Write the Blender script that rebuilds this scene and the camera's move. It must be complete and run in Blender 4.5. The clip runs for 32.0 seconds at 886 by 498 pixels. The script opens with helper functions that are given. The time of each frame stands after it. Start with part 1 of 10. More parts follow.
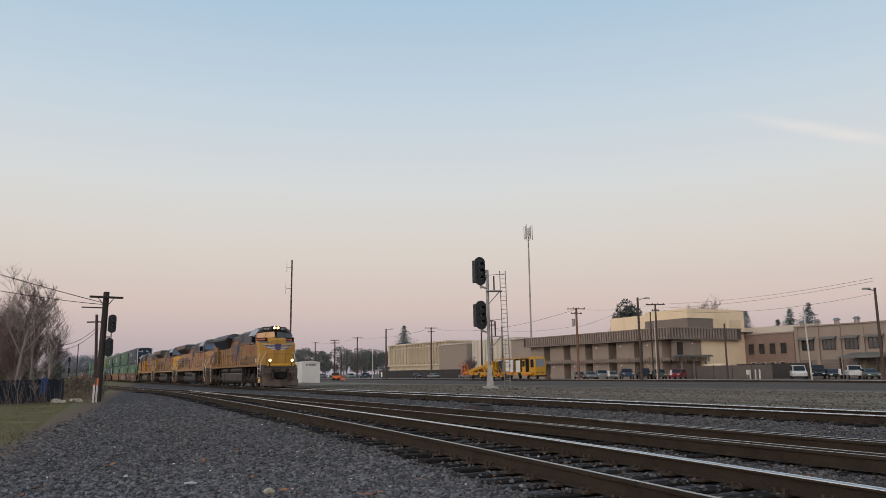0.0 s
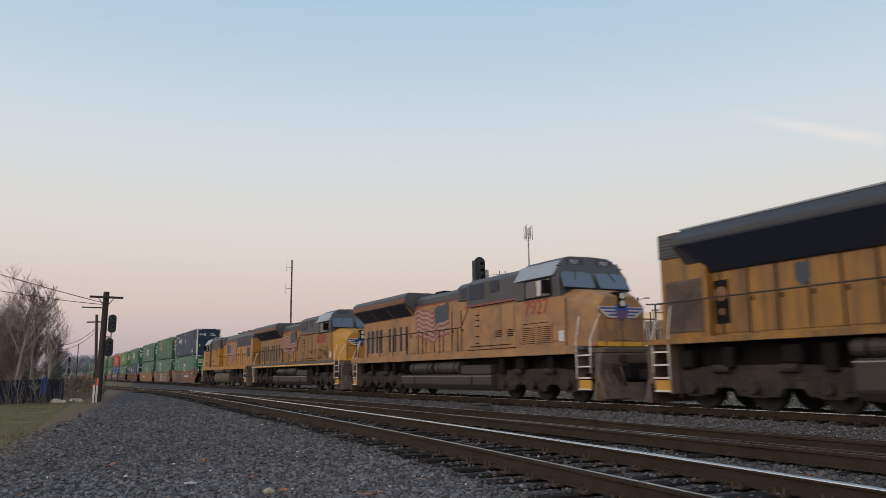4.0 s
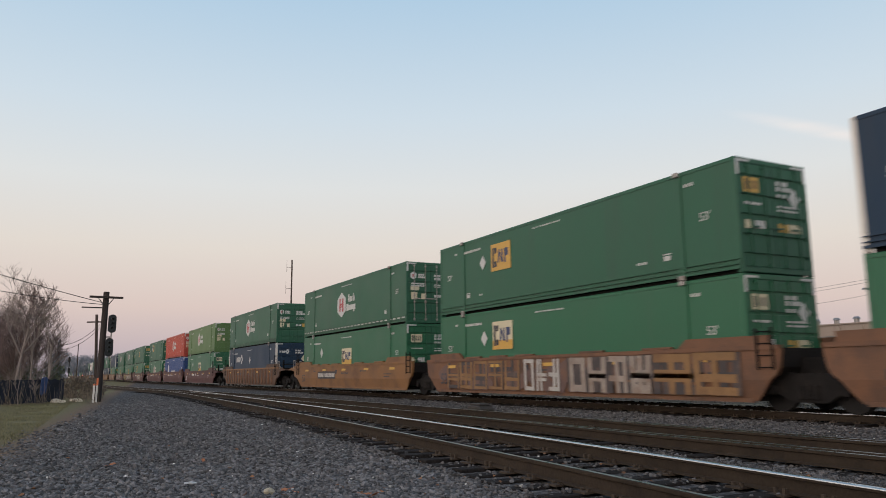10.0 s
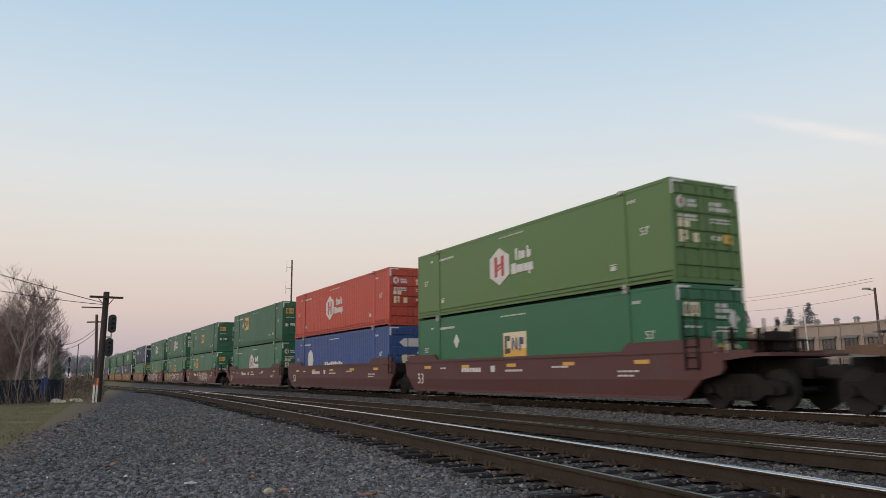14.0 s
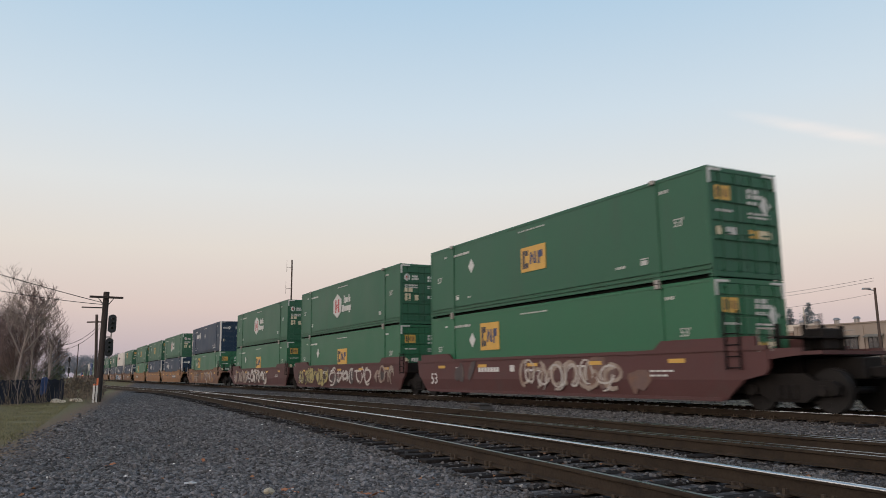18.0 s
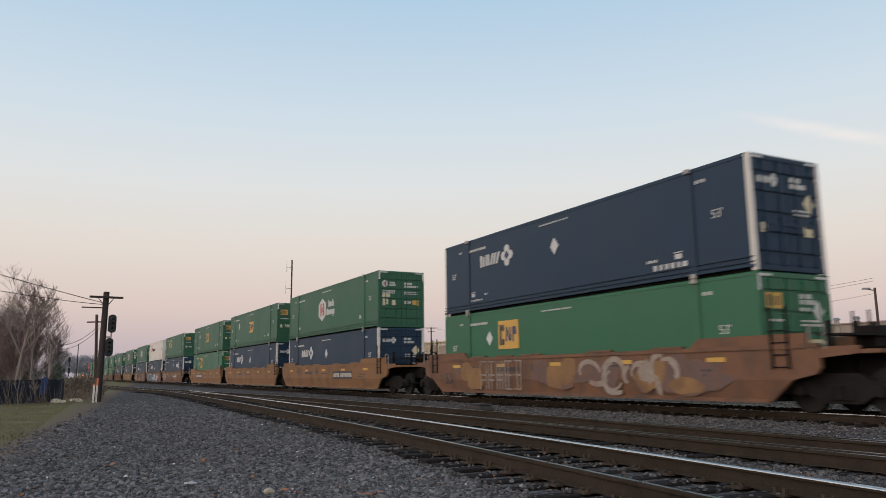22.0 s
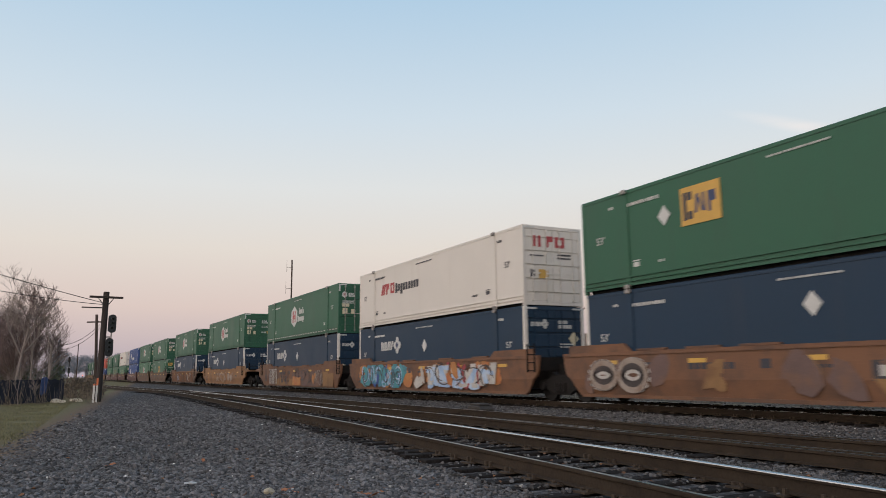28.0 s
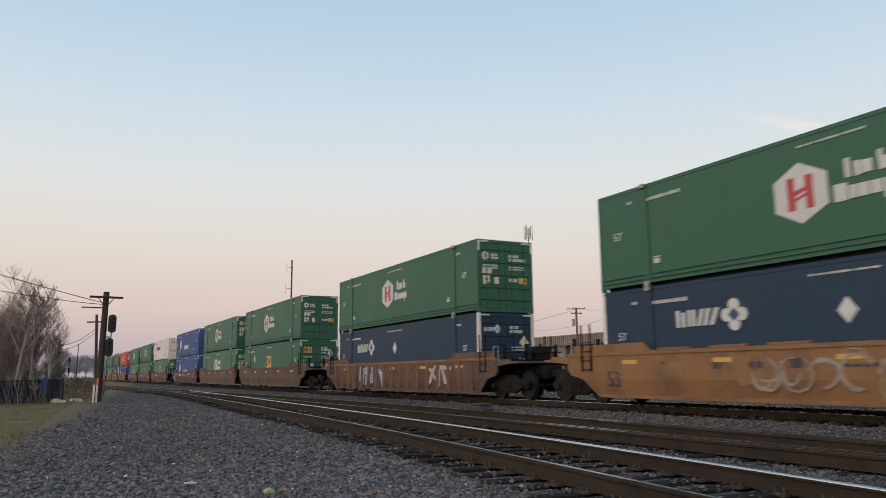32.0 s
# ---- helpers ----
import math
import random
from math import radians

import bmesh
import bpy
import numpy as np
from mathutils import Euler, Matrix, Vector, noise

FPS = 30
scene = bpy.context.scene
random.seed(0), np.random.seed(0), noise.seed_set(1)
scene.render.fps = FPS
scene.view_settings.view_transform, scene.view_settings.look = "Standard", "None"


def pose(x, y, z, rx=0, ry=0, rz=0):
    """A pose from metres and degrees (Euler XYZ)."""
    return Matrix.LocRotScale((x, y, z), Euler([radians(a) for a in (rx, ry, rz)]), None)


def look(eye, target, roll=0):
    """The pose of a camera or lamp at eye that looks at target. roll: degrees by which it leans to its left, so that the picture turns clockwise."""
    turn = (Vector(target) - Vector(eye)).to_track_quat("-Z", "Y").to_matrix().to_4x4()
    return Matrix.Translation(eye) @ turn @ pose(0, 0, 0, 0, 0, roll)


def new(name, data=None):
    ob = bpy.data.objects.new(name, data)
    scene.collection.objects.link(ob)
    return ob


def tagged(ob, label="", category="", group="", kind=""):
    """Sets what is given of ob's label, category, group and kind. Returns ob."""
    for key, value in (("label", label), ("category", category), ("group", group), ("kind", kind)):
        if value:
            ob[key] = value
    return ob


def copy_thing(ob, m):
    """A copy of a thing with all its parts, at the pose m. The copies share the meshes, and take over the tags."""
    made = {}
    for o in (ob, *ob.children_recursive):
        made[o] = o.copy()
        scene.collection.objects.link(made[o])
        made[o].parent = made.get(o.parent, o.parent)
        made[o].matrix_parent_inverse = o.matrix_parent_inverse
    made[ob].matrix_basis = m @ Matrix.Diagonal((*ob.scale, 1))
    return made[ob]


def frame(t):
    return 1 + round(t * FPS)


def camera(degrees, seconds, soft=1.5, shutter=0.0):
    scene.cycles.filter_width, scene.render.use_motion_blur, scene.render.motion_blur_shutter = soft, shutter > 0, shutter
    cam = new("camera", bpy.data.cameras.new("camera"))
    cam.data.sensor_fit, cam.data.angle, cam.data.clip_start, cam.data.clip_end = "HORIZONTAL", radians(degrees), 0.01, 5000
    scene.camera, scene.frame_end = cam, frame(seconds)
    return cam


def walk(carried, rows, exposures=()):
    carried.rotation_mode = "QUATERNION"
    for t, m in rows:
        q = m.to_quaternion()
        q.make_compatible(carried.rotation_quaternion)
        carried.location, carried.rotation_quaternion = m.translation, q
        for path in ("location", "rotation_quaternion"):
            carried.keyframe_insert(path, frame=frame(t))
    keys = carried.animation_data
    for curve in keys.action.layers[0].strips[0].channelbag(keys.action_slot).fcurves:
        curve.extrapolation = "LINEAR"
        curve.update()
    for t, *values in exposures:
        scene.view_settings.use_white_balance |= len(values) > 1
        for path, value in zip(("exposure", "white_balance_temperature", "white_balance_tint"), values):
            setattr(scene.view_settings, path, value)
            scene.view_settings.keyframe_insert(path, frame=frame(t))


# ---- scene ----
# Camera: stands still, about 1.2 m over the gravel beside three tracks. z = 0 is the top of the rails; the tracks run along y.
cam = camera(61.2, 32.0, soft=0.5, shutter=0.28)
EYE = pose(0, 0, 0.95, 90 + 9.41, 0.62, -27.58)
walk(cam, [(0.0, EYE), (32.0, EYE)], exposures=[(0.0, -0.07), (2.5, -0.06), (4.0, -0.02), (8.0, 0.05), (32.0, 0.07)])

TRACK_X = 15.94      # centre of the main track
SPEED = 15.6         # metres a second, towards -y
GROUND = -0.22


# ---- world and light ----
def sky_world():
    """Clear dusk sky opposite the sunset: blue above, a pale band, a pink belt and a grey-violet rim."""
    world = bpy.data.worlds.new("dusk_sky")
    scene.world = world
    world.use_nodes = True
    nt = world.node_tree
    nt.nodes.clear()
    N, K = nt.nodes.new, nt.links.new
    out, bg = N("ShaderNodeOutputWorld"), N("ShaderNodeBackground")
    tc, sep, ramp = N("ShaderNodeTexCoord"), N("ShaderNodeSeparateXYZ"), N("ShaderNodeValToRGB")
    K(tc.outputs["Generated"], sep.inputs[0])
    K(sep.outputs["Z"], ramp.inputs[0])
    stops = [(0.0, (0.41, 0.372, 0.43)), (0.035, (0.537, 0.444, 0.461)), (0.085, (0.684, 0.557, 0.512)), (0.16, (0.733, 0.672, 0.612)),
             (0.24, (0.708, 0.724, 0.722)), (0.33, (0.598, 0.692, 0.768)), (0.47, (0.424, 0.588, 0.742)), (1.0, (0.13, 0.25, 0.44))]
    el = ramp.color_ramp.elements
    el[0].position, el[0].color = stops[0][0], (*stops[0][1], 1)
    el[1].position, el[1].color = stops[-1][0], (*stops[-1][1], 1)
    for p, c in stops[1:-1]:
        el.new(p).color = (*c, 1)
    # the sky is brighter and warmer towards the place where the sun went down, behind the camera
    dot = N("ShaderNodeVectorMath")
    dot.operation = "DOT_PRODUCT"
    dot.inputs[1].default_value = Vector((-0.93, -0.36, 0.05)).normalized()
    K(tc.outputs["Generated"], dot.inputs[0])
    rng = N("ShaderNodeMapRange")
    rng.interpolation_type = "SMOOTHSTEP"
    for i, v in ((1, -0.1), (2, 1.0), (3, 0.0), (4, 1.0)):
        rng.inputs[i].default_value = v
    K(dot.outputs["Value"], rng.inputs[0])
    glow = N("ShaderNodeMix")
    glow.data_type, glow.blend_type, glow.clamp_result = "RGBA", "ADD", False
    glow.inputs[7].default_value = (1.18, 0.92, 0.73, 1)
    K(rng.outputs[0], glow.inputs[0])
    K(ramp.outputs[0], glow.inputs[6])
    # one thin rosy cloud
    noise_n, mp = N("ShaderNodeTexNoise"), N("ShaderNodeMapping")
    mp.inputs["Scale"].default_value = (3, 3, 26)
    K(tc.outputs["Generated"], mp.inputs[0])
    K(mp.outputs[0], noise_n.inputs["Vector"])
    noise_n.inputs["Scale"].default_value, noise_n.inputs["Detail"].default_value = 3.0, 6.0
    sub, scl, leng = N("ShaderNodeVectorMath"), N("ShaderNodeVectorMath"), N("ShaderNodeVectorMath")
    sub.operation, scl.operation, leng.operation = "SUBTRACT", "MULTIPLY", "LENGTH"
    sub.inputs[1].default_value = CLOUD
    scl.inputs[1].default_value = (7.5, 7.5, 85.0)
    leng_out = leng.outputs["Value"]
    tilt = N("ShaderNodeVectorRotate")
    K(tc.outputs["Generated"], sub.inputs[0])
    tilt.rotation_type = "AXIS_ANGLE"
    tilt.inputs["Axis"].default_value = (0.83, 0.56, 0.0)
    tilt.inputs["Angle"].default_value = radians(-19.0)
    K(sub.outputs[0], tilt.inputs[0])
    K(tilt.outputs[0], scl.inputs[0])
    K(scl.outputs[0], leng.inputs[0])
    fall, mul = N("ShaderNodeMapRange"), N("ShaderNodeMath")
    fall.interpolation_type = "SMOOTHSTEP"
    for i, v in ((1, 1.0), (2, 0.0), (3, 0.0), (4, 0.8)):
        fall.inputs[i].default_value = v
    K(leng_out, fall.inputs[0])
    mul.operation = "MULTIPLY"
    K(fall.outputs[0], mul.inputs[0])
    K(noise_n.outputs["Fac"], mul.inputs[1])
    cl = N("ShaderNodeMix")
    cl.data_type = "RGBA"
    cl.inputs[7].default_value = (0.95, 0.84, 0.78, 1)
    K(mul.outputs[0], cl.inputs[0])
    K(glow.outputs[2], cl.inputs[6])
    K(cl.outputs[2], bg.inputs["Color"])
    bg.inputs["Strength"].default_value = 1.0
    K(bg.outputs[0], out.inputs[0])


CLOUD = Vector((0.796, 0.540, 0.276))
sky_world()

lamp = bpy.data.lights.new("afterglow", "SUN")
lamp.energy, lamp.angle, lamp.color = 0.25, radians(40), (1.0, 0.84, 0.70)
sun = new("afterglow_sun", lamp)
sun.matrix_world = look((-40, -16, 9), (0, 0, 0))


# ---- materials ----
def material(name, col, rough=0.6, metal=0.0, var=0.18, scale=2.0, fine=30.0, bump=0.15, dirt=None, streak=False, spec=0.5, glow=0.0, island=False):
    """Painted or natural surface: colour with variation at two scales, relief, and dirt (colour, amount, size) in patches or streaks."""
    m = bpy.data.materials.new(name)
    m.use_nodes = True
    nt = m.node_tree
    N, K = nt.nodes.new, nt.links.new
    b = nt.nodes["Principled BSDF"]
    tc, info, add = N("ShaderNodeTexCoord"), N("ShaderNodeObjectInfo"), N("ShaderNodeVectorMath")
    ofs = N("ShaderNodeMath")
    ofs.operation, ofs.inputs[1].default_value = "MULTIPLY", 60.0
    K(info.outputs["Random"], ofs.inputs[0])
    K(tc.outputs["Object"], add.inputs[0])
    K(ofs.outputs[0], add.inputs[1])
    big, small = N("ShaderNodeTexNoise"), N("ShaderNodeTexNoise")
    big.inputs["Scale"].default_value, big.inputs["Detail"].default_value = scale, 5
    small.inputs["Scale"].default_value, small.inputs["Detail"].default_value = fine, 4
    K(add.outputs[0], big.inputs["Vector"])
    K(add.outputs[0], small.inputs["Vector"])
    mean = N("ShaderNodeMath")
    mean.operation = "ADD"
    K(big.outputs["Fac"], mean.inputs[0])
    K(small.outputs["Fac"], mean.inputs[1])
    rng = N("ShaderNodeMapRange")
    for i, v in ((1, 0.6), (2, 1.4), (3, 1 - var), (4, 1 + var)):
        rng.inputs[i].default_value = v
    K(mean.outputs[0], rng.inputs[0])
    gain = rng.outputs[0]
    if island:
        geo, r2, m2 = N("ShaderNodeNewGeometry"), N("ShaderNodeMapRange"), N("ShaderNodeMath")
        r2.inputs[3].default_value, r2.inputs[4].default_value = 1 - island, 1 + island
        K(geo.outputs["Random Per Island"], r2.inputs[0])
        m2.operation = "MULTIPLY"
        K(r2.outputs[0], m2.inputs[0])
        K(gain, m2.inputs[1])
        gain = m2.outputs[0]
    vm = N("ShaderNodeVectorMath")
    vm.operation = "SCALE"
    vm.inputs[0].default_value = col
    K(gain, vm.inputs["Scale"])
    colour = vm.outputs[0]
    if dirt:
        dc, amount, size = dirt
        dn, mp, dr, mx = N("ShaderNodeTexNoise"), N("ShaderNodeMapping"), N("ShaderNodeMapRange"), N("ShaderNodeMix")
        mp.inputs["Scale"].default_value = (1, 1, 0.12) if streak else (1, 1, 1)
        K(add.outputs[0], mp.inputs[0])
        K(mp.outputs[0], dn.inputs["Vector"])
        dn.inputs["Scale"].default_value, dn.inputs["Detail"].default_value, dn.inputs["Roughness"].default_value = size, 7, 0.65
        dr.interpolation_type = "SMOOTHSTEP"
        for i, v in ((1, 0.62 - 0.4 * amount), (2, 0.86 - 0.3 * amount), (3, 0.0), (4, min(1.0, amount + 0.25))):
            dr.inputs[i].default_value = v
        K(dn.outputs["Fac"], dr.inputs[0])
        mx.data_type = "RGBA"
        mx.inputs[7].default_value = (*dc, 1)
        K(dr.outputs[0], mx.inputs[0])
        K(colour, mx.inputs[6])
        colour = mx.outputs[2]
    K(colour, b.inputs["Base Color"])
    rr = N("ShaderNodeMapRange")
    rr.inputs[3].default_value, rr.inputs[4].default_value = max(0.03, rough - 0.12), min(1.0, rough + 0.12)
    K(big.outputs["Fac"], rr.inputs[0])
    K(rr.outputs[0], b.inputs["Roughness"])
    b.inputs["Metallic"].default_value = metal
    b.inputs["Specular IOR Level"].default_value = spec
    if bump:
        bp = N("ShaderNodeBump")
        bp.inputs["Strength"].default_value, bp.inputs["Distance"].default_value = bump, 0.02
        K(small.outputs["Fac"], bp.inputs["Height"])
        K(bp.outputs[0], b.inputs["Normal"])
    if glow:
        b.inputs["Emission Color"].default_value = (*col, 1)
        b.inputs["Emission Strength"].default_value = glow
    return m


GRIME = (0.07, 0.055, 0.045)
RUST = (0.14, 0.065, 0.035)
M = {}
M["green"] = material("green_paint", (0.024, 0.098, 0.056), 0.5, var=0.1, scale=0.5, bump=0.04, dirt=((0.034, 0.078, 0.052), 0.35, 1.2), streak=True, spec=0.35)
M["green_bright"] = material("bright_green_paint", (0.014, 0.106, 0.050), 0.45, var=0.1, scale=0.5, bump=0.04, dirt=((0.03, 0.10, 0.055), 0.25, 1.4), streak=True)
M["lime"] = material("lime_green_paint", (0.072, 0.145, 0.042), 0.5, var=0.12, scale=0.5, bump=0.04, dirt=((0.08, 0.13, 0.05), 0.3, 1.4), streak=True)
M["navy"] = material("navy_paint", (0.010, 0.030, 0.060), 0.5, var=0.14, scale=0.5, bump=0.04, dirt=((0.020, 0.034, 0.058), 0.3, 1.4), streak=True, spec=0.3)
M["red"] = material("red_container_paint", (0.36, 0.050, 0.030), 0.5, var=0.12, scale=0.6, bump=0.04, dirt=((0.22, 0.05, 0.035), 0.3, 1.5), streak=True)
M["blue"] = material("blue_container_paint", (0.024, 0.060, 0.19), 0.5, var=0.12, scale=0.6, bump=0.04, dirt=((0.04, 0.06, 0.14), 0.3, 1.5), streak=True)
M["white"] = material("white_container_paint", (0.60, 0.565, 0.52), 0.5, var=0.06, scale=0.6, bump=0.04, dirt=((0.46, 0.41, 0.35), 0.22, 1.4), streak=True)
M["marking"] = material("white_lettering", (0.50, 0.50, 0.485), 0.6, var=0.15, scale=4, bump=0)
M["sign_yellow"] = material("yellow_decal", (0.52, 0.31, 0.065), 0.55, var=0.12, scale=4, bump=0)
M["sign_cream"] = material("cream_decal", (0.55, 0.49, 0.34), 0.55, var=0.12, scale=4, bump=0)
M["sign_red"] = material("red_decal", (0.36, 0.05, 0.055), 0.55, var=0.12, scale=4, bump=0)
M["sign_dark"] = material("dark_decal", (0.03, 0.03, 0.04), 0.55, var=0.12, scale=4, bump=0)
M["sign_blue"] = material("blue_decal", (0.03, 0.045, 0.11), 0.55, var=0.12, scale=4, bump=0)
M["steel"] = material("galvanised_steel", (0.27, 0.27, 0.27), 0.45, 0.7, var=0.2, scale=3, bump=0.1, dirt=(GRIME, 0.3, 2.0))
M["casting"] = material("worn_corner_casting", (0.30, 0.28, 0.26), 0.6, 0.2, var=0.3, scale=8, bump=0.2, dirt=(RUST, 0.35, 6.0))
M["orange"] = material("faded_orange_paint", (0.155, 0.073, 0.037), 0.7, var=0.24, scale=0.8, bump=0.12, dirt=((0.070, 0.041, 0.030), 0.55, 1.0))
M["ochre"] = material("yellow_ochre_paint", (0.205, 0.100, 0.037), 0.65, var=0.22, scale=0.7, bump=0.12, dirt=((0.105, 0.052, 0.029), 0.5, 0.9))
M["brown"] = material("rusty_brown_paint", (0.112, 0.062, 0.038), 0.75, var=0.3, scale=0.9, bump=0.2, dirt=((0.044, 0.031, 0.026), 0.55, 1.3))
M["maroon"] = material("maroon_paint", (0.072, 0.025, 0.024), 0.65, var=0.16, scale=0.7, bump=0.1, dirt=((0.062, 0.040, 0.037), 0.35, 1.0))
M["grimy"] = material("grimy_black_steel", (0.014, 0.0125, 0.012), 0.8, 0.0, var=0.35, scale=3, bump=0.3, dirt=((0.026, 0.0215, 0.019), 0.35, 2.2), spec=0.15)
M["wheel"] = material("worn_wheel_steel", (0.010, 0.009, 0.009), 0.6, 0.4, var=0.3, scale=6, bump=0.15)
M["loco"] = material("weathered_yellow_paint", (0.275, 0.130, 0.017), 0.5, var=0.30, scale=0.9, bump=0.05, dirt=((0.098, 0.053, 0.023), 0.60, 2.2), streak=True)
M["loco_clean"] = material("faded_yellow_paint", (0.350, 0.160, 0.014), 0.5, var=0.16, scale=0.9, bump=0.05, dirt=((0.20, 0.10, 0.04), 0.5, 1.1))
# cleaner yellow, brightened too for the light that the nose catches
M["loco_nose"] = material("brightened_yellow_paint", (0.46, 0.235, 0.030), 0.5, var=0.12, scale=0.9, bump=0.04, dirt=((0.20, 0.105, 0.04), 0.4, 1.6), streak=True)
M["loco_brown"] = material("dust_covered_yellow_paint", (0.140, 0.076, 0.034), 0.7, var=0.25, scale=0.8, bump=0.06, dirt=((0.20, 0.105, 0.035), 0.5, 0.7))
M["glare_paint"] = material("blue_grey_glare_paint", (0.085, 0.110, 0.135), 0.7, var=0.2, scale=2, bump=0.05)
M["loco_flash"] = material("orange_red_paint", (0.42, 0.085, 0.025), 0.5, var=0.2, scale=2, bump=0.03)
M["loco_dark"] = material("dark_grey_hood_paint", (0.034, 0.036, 0.042), 0.55, var=0.2, scale=1.0, bump=0.08, dirt=((0.055, 0.046, 0.040), 0.4, 1.0), streak=True)
M["truck_steel"] = material("dusty_cast_truck_steel", (0.033, 0.029, 0.027), 0.85, var=0.35, scale=2.5, bump=0.25, dirt=((0.072, 0.057, 0.047), 0.4, 1.6), spec=0.15)
M["emblem_blue"] = material("emblem_blue_paint", (0.030, 0.075, 0.30), 0.5, var=0.2, scale=3, bump=0)
M["emblem_navy"] = material("emblem_navy_paint", (0.045, 0.050, 0.13), 0.5, var=0.2, scale=3, bump=0)
M["emblem_white"] = material("emblem_white_paint", (0.52, 0.49, 0.44), 0.5, var=0.15, scale=3, bump=0)
M["loco_dusty"] = material("dusty_faded_yellow_paint", (0.345, 0.180, 0.068), 0.6, var=0.2, scale=0.9, bump=0.05, dirt=((0.18, 0.108, 0.066), 0.62, 1.0))
M["loco_grey"] = material("weathered_grey_paint", (0.058, 0.060, 0.064), 0.55, var=0.16, scale=1.0, bump=0.08, dirt=((0.045, 0.040, 0.037), 0.45, 1.0), streak=True)
# pale roof grey that also holds the sky sheen of the cab slopes
M["roof_grey"] = material("pale_roof_paint_and_sheen", (0.26, 0.29, 0.32), 0.4, var=0.16, scale=1.0, bump=0.08, dirt=((0.13, 0.115, 0.10), 0.3, 1.0))
M["loco_red"] = material("red_stripe_paint", (0.22, 0.045, 0.030), 0.5, var=0.2, scale=2.0, bump=0.04)
M["bright_yellow"] = material("fresh_yellow_stripe", (0.68, 0.36, 0.02), 0.45, var=0.12, scale=2.0, bump=0.03)
M["screen"] = material("dark_radiator_screen", (0.006, 0.010, 0.026), 0.5, 0.0, var=0.3, scale=5, fine=120, bump=0.4)
M["underframe"] = material("dusty_dark_underframe", (0.009, 0.008, 0.0085), 0.85, var=0.3, scale=2.5, bump=0.25, dirt=((0.020, 0.017, 0.015), 0.35, 1.6), spec=0.15)
M["tank"] = material("grey_brown_tank_paint", (0.040, 0.035, 0.032), 0.6, var=0.2, scale=1.0, bump=0.1, dirt=((0.060, 0.048, 0.040), 0.3, 0.8), spec=0.3)
M["tank_dusty"] = material("dusty_brown_tank_paint", (0.086, 0.070, 0.053), 0.7, var=0.2, scale=1.0, bump=0.1, dirt=((0.07, 0.055, 0.044), 0.3, 0.8), spec=0.2)
M["plow"] = material("dusty_plow_steel", (0.120, 0.091, 0.076), 0.8, var=0.3, scale=2.0, bump=0.2, dirt=((0.03, 0.025, 0.022), 0.4, 1.5), spec=0.15)
M["rail_white"] = material("white_handrail_paint", (0.55, 0.52, 0.46), 0.55, var=0.15, scale=4, bump=0.05, dirt=(GRIME, 0.25, 3.0))
M["glass"] = material("dark_window_glass", (0.012, 0.016, 0.020), 0.06, var=0.1, bump=0, spec=0.9)
# part metal, and the pale sky's reflection is also in its base colour
M["glass_bright"] = material("sky_pale_windshield", (0.17, 0.19, 0.22), 0.08, 0.6, var=0.1, bump=0)
M["lamp_lit"] = material("lit_headlight", (1.0, 0.66, 0.26), 0.3, var=0.0, bump=0, glow=4.5)
# the tan light in the pane is put into its base colour
M["cab_glass"] = material("tan_glow_windshield", (0.58, 0.31, 0.12), 0.12, var=0.25, scale=1.2, bump=0, spec=0.8)
M["lamp_off"] = material("unlit_lamp_lens", (0.55, 0.53, 0.50), 0.15, 0.2, var=0.1, bump=0)
M["flag_red"] = material("flag_red_stripe", (0.215, 0.068, 0.056), 0.6, var=0.35, scale=2, bump=0)
M["flag_white"] = material("flag_white_stripe", (0.31, 0.215, 0.165), 0.6, var=0.3, scale=2, bump=0)
M["flag_red_dim"] = material("grimy_flag_red", (0.110, 0.044, 0.046), 0.65, var=0.35, scale=2, bump=0)
M["flag_white_dim"] = material("grimy_flag_white", (0.170, 0.120, 0.102), 0.65, var=0.35, scale=2, bump=0)
M["flag_blue"] = material("flag_blue_field", (0.038, 0.050, 0.068), 0.6, var=0.3, scale=2, bump=0)
M["num_red"] = material("faded_red_numerals", (0.26, 0.035, 0.028), 0.6, var=0.2, scale=5, bump=0)

# ---- building helpers ----
MESHES = {}


def bx(bm, x0, x1, y0, y1, z0, z1):
    """A box by its bounds."""
    v = [bm.verts.new((x, y, z)) for x in (x0, x1) for y in (y0, y1) for z in (z0, z1)]
    for q in ((0, 1, 3, 2), (4, 6, 7, 5), (0, 4, 5, 1), (2, 3, 7, 6), (0, 2, 6, 4), (1, 5, 7, 3)):
        bm.faces.new([v[i] for i in q])


def prism(bm, pts, axis, lo, hi):
    """A polygon, in the two other axes in order, drawn out along an axis from lo to hi."""
    def at(p, w):
        return {"x": (w, p[0], p[1]), "y": (p[0], w, p[1]), "z": (p[0], p[1], w)}[axis]
    a = [bm.verts.new(at(p, lo)) for p in pts]
    b = [bm.verts.new(at(p, hi)) for p in pts]
    n = len(pts)
    bm.faces.new(a[::-1])
    bm.faces.new(b)
    for i in range(n):
        bm.faces.new((a[i], a[(i + 1) % n], b[(i + 1) % n], b[i]))


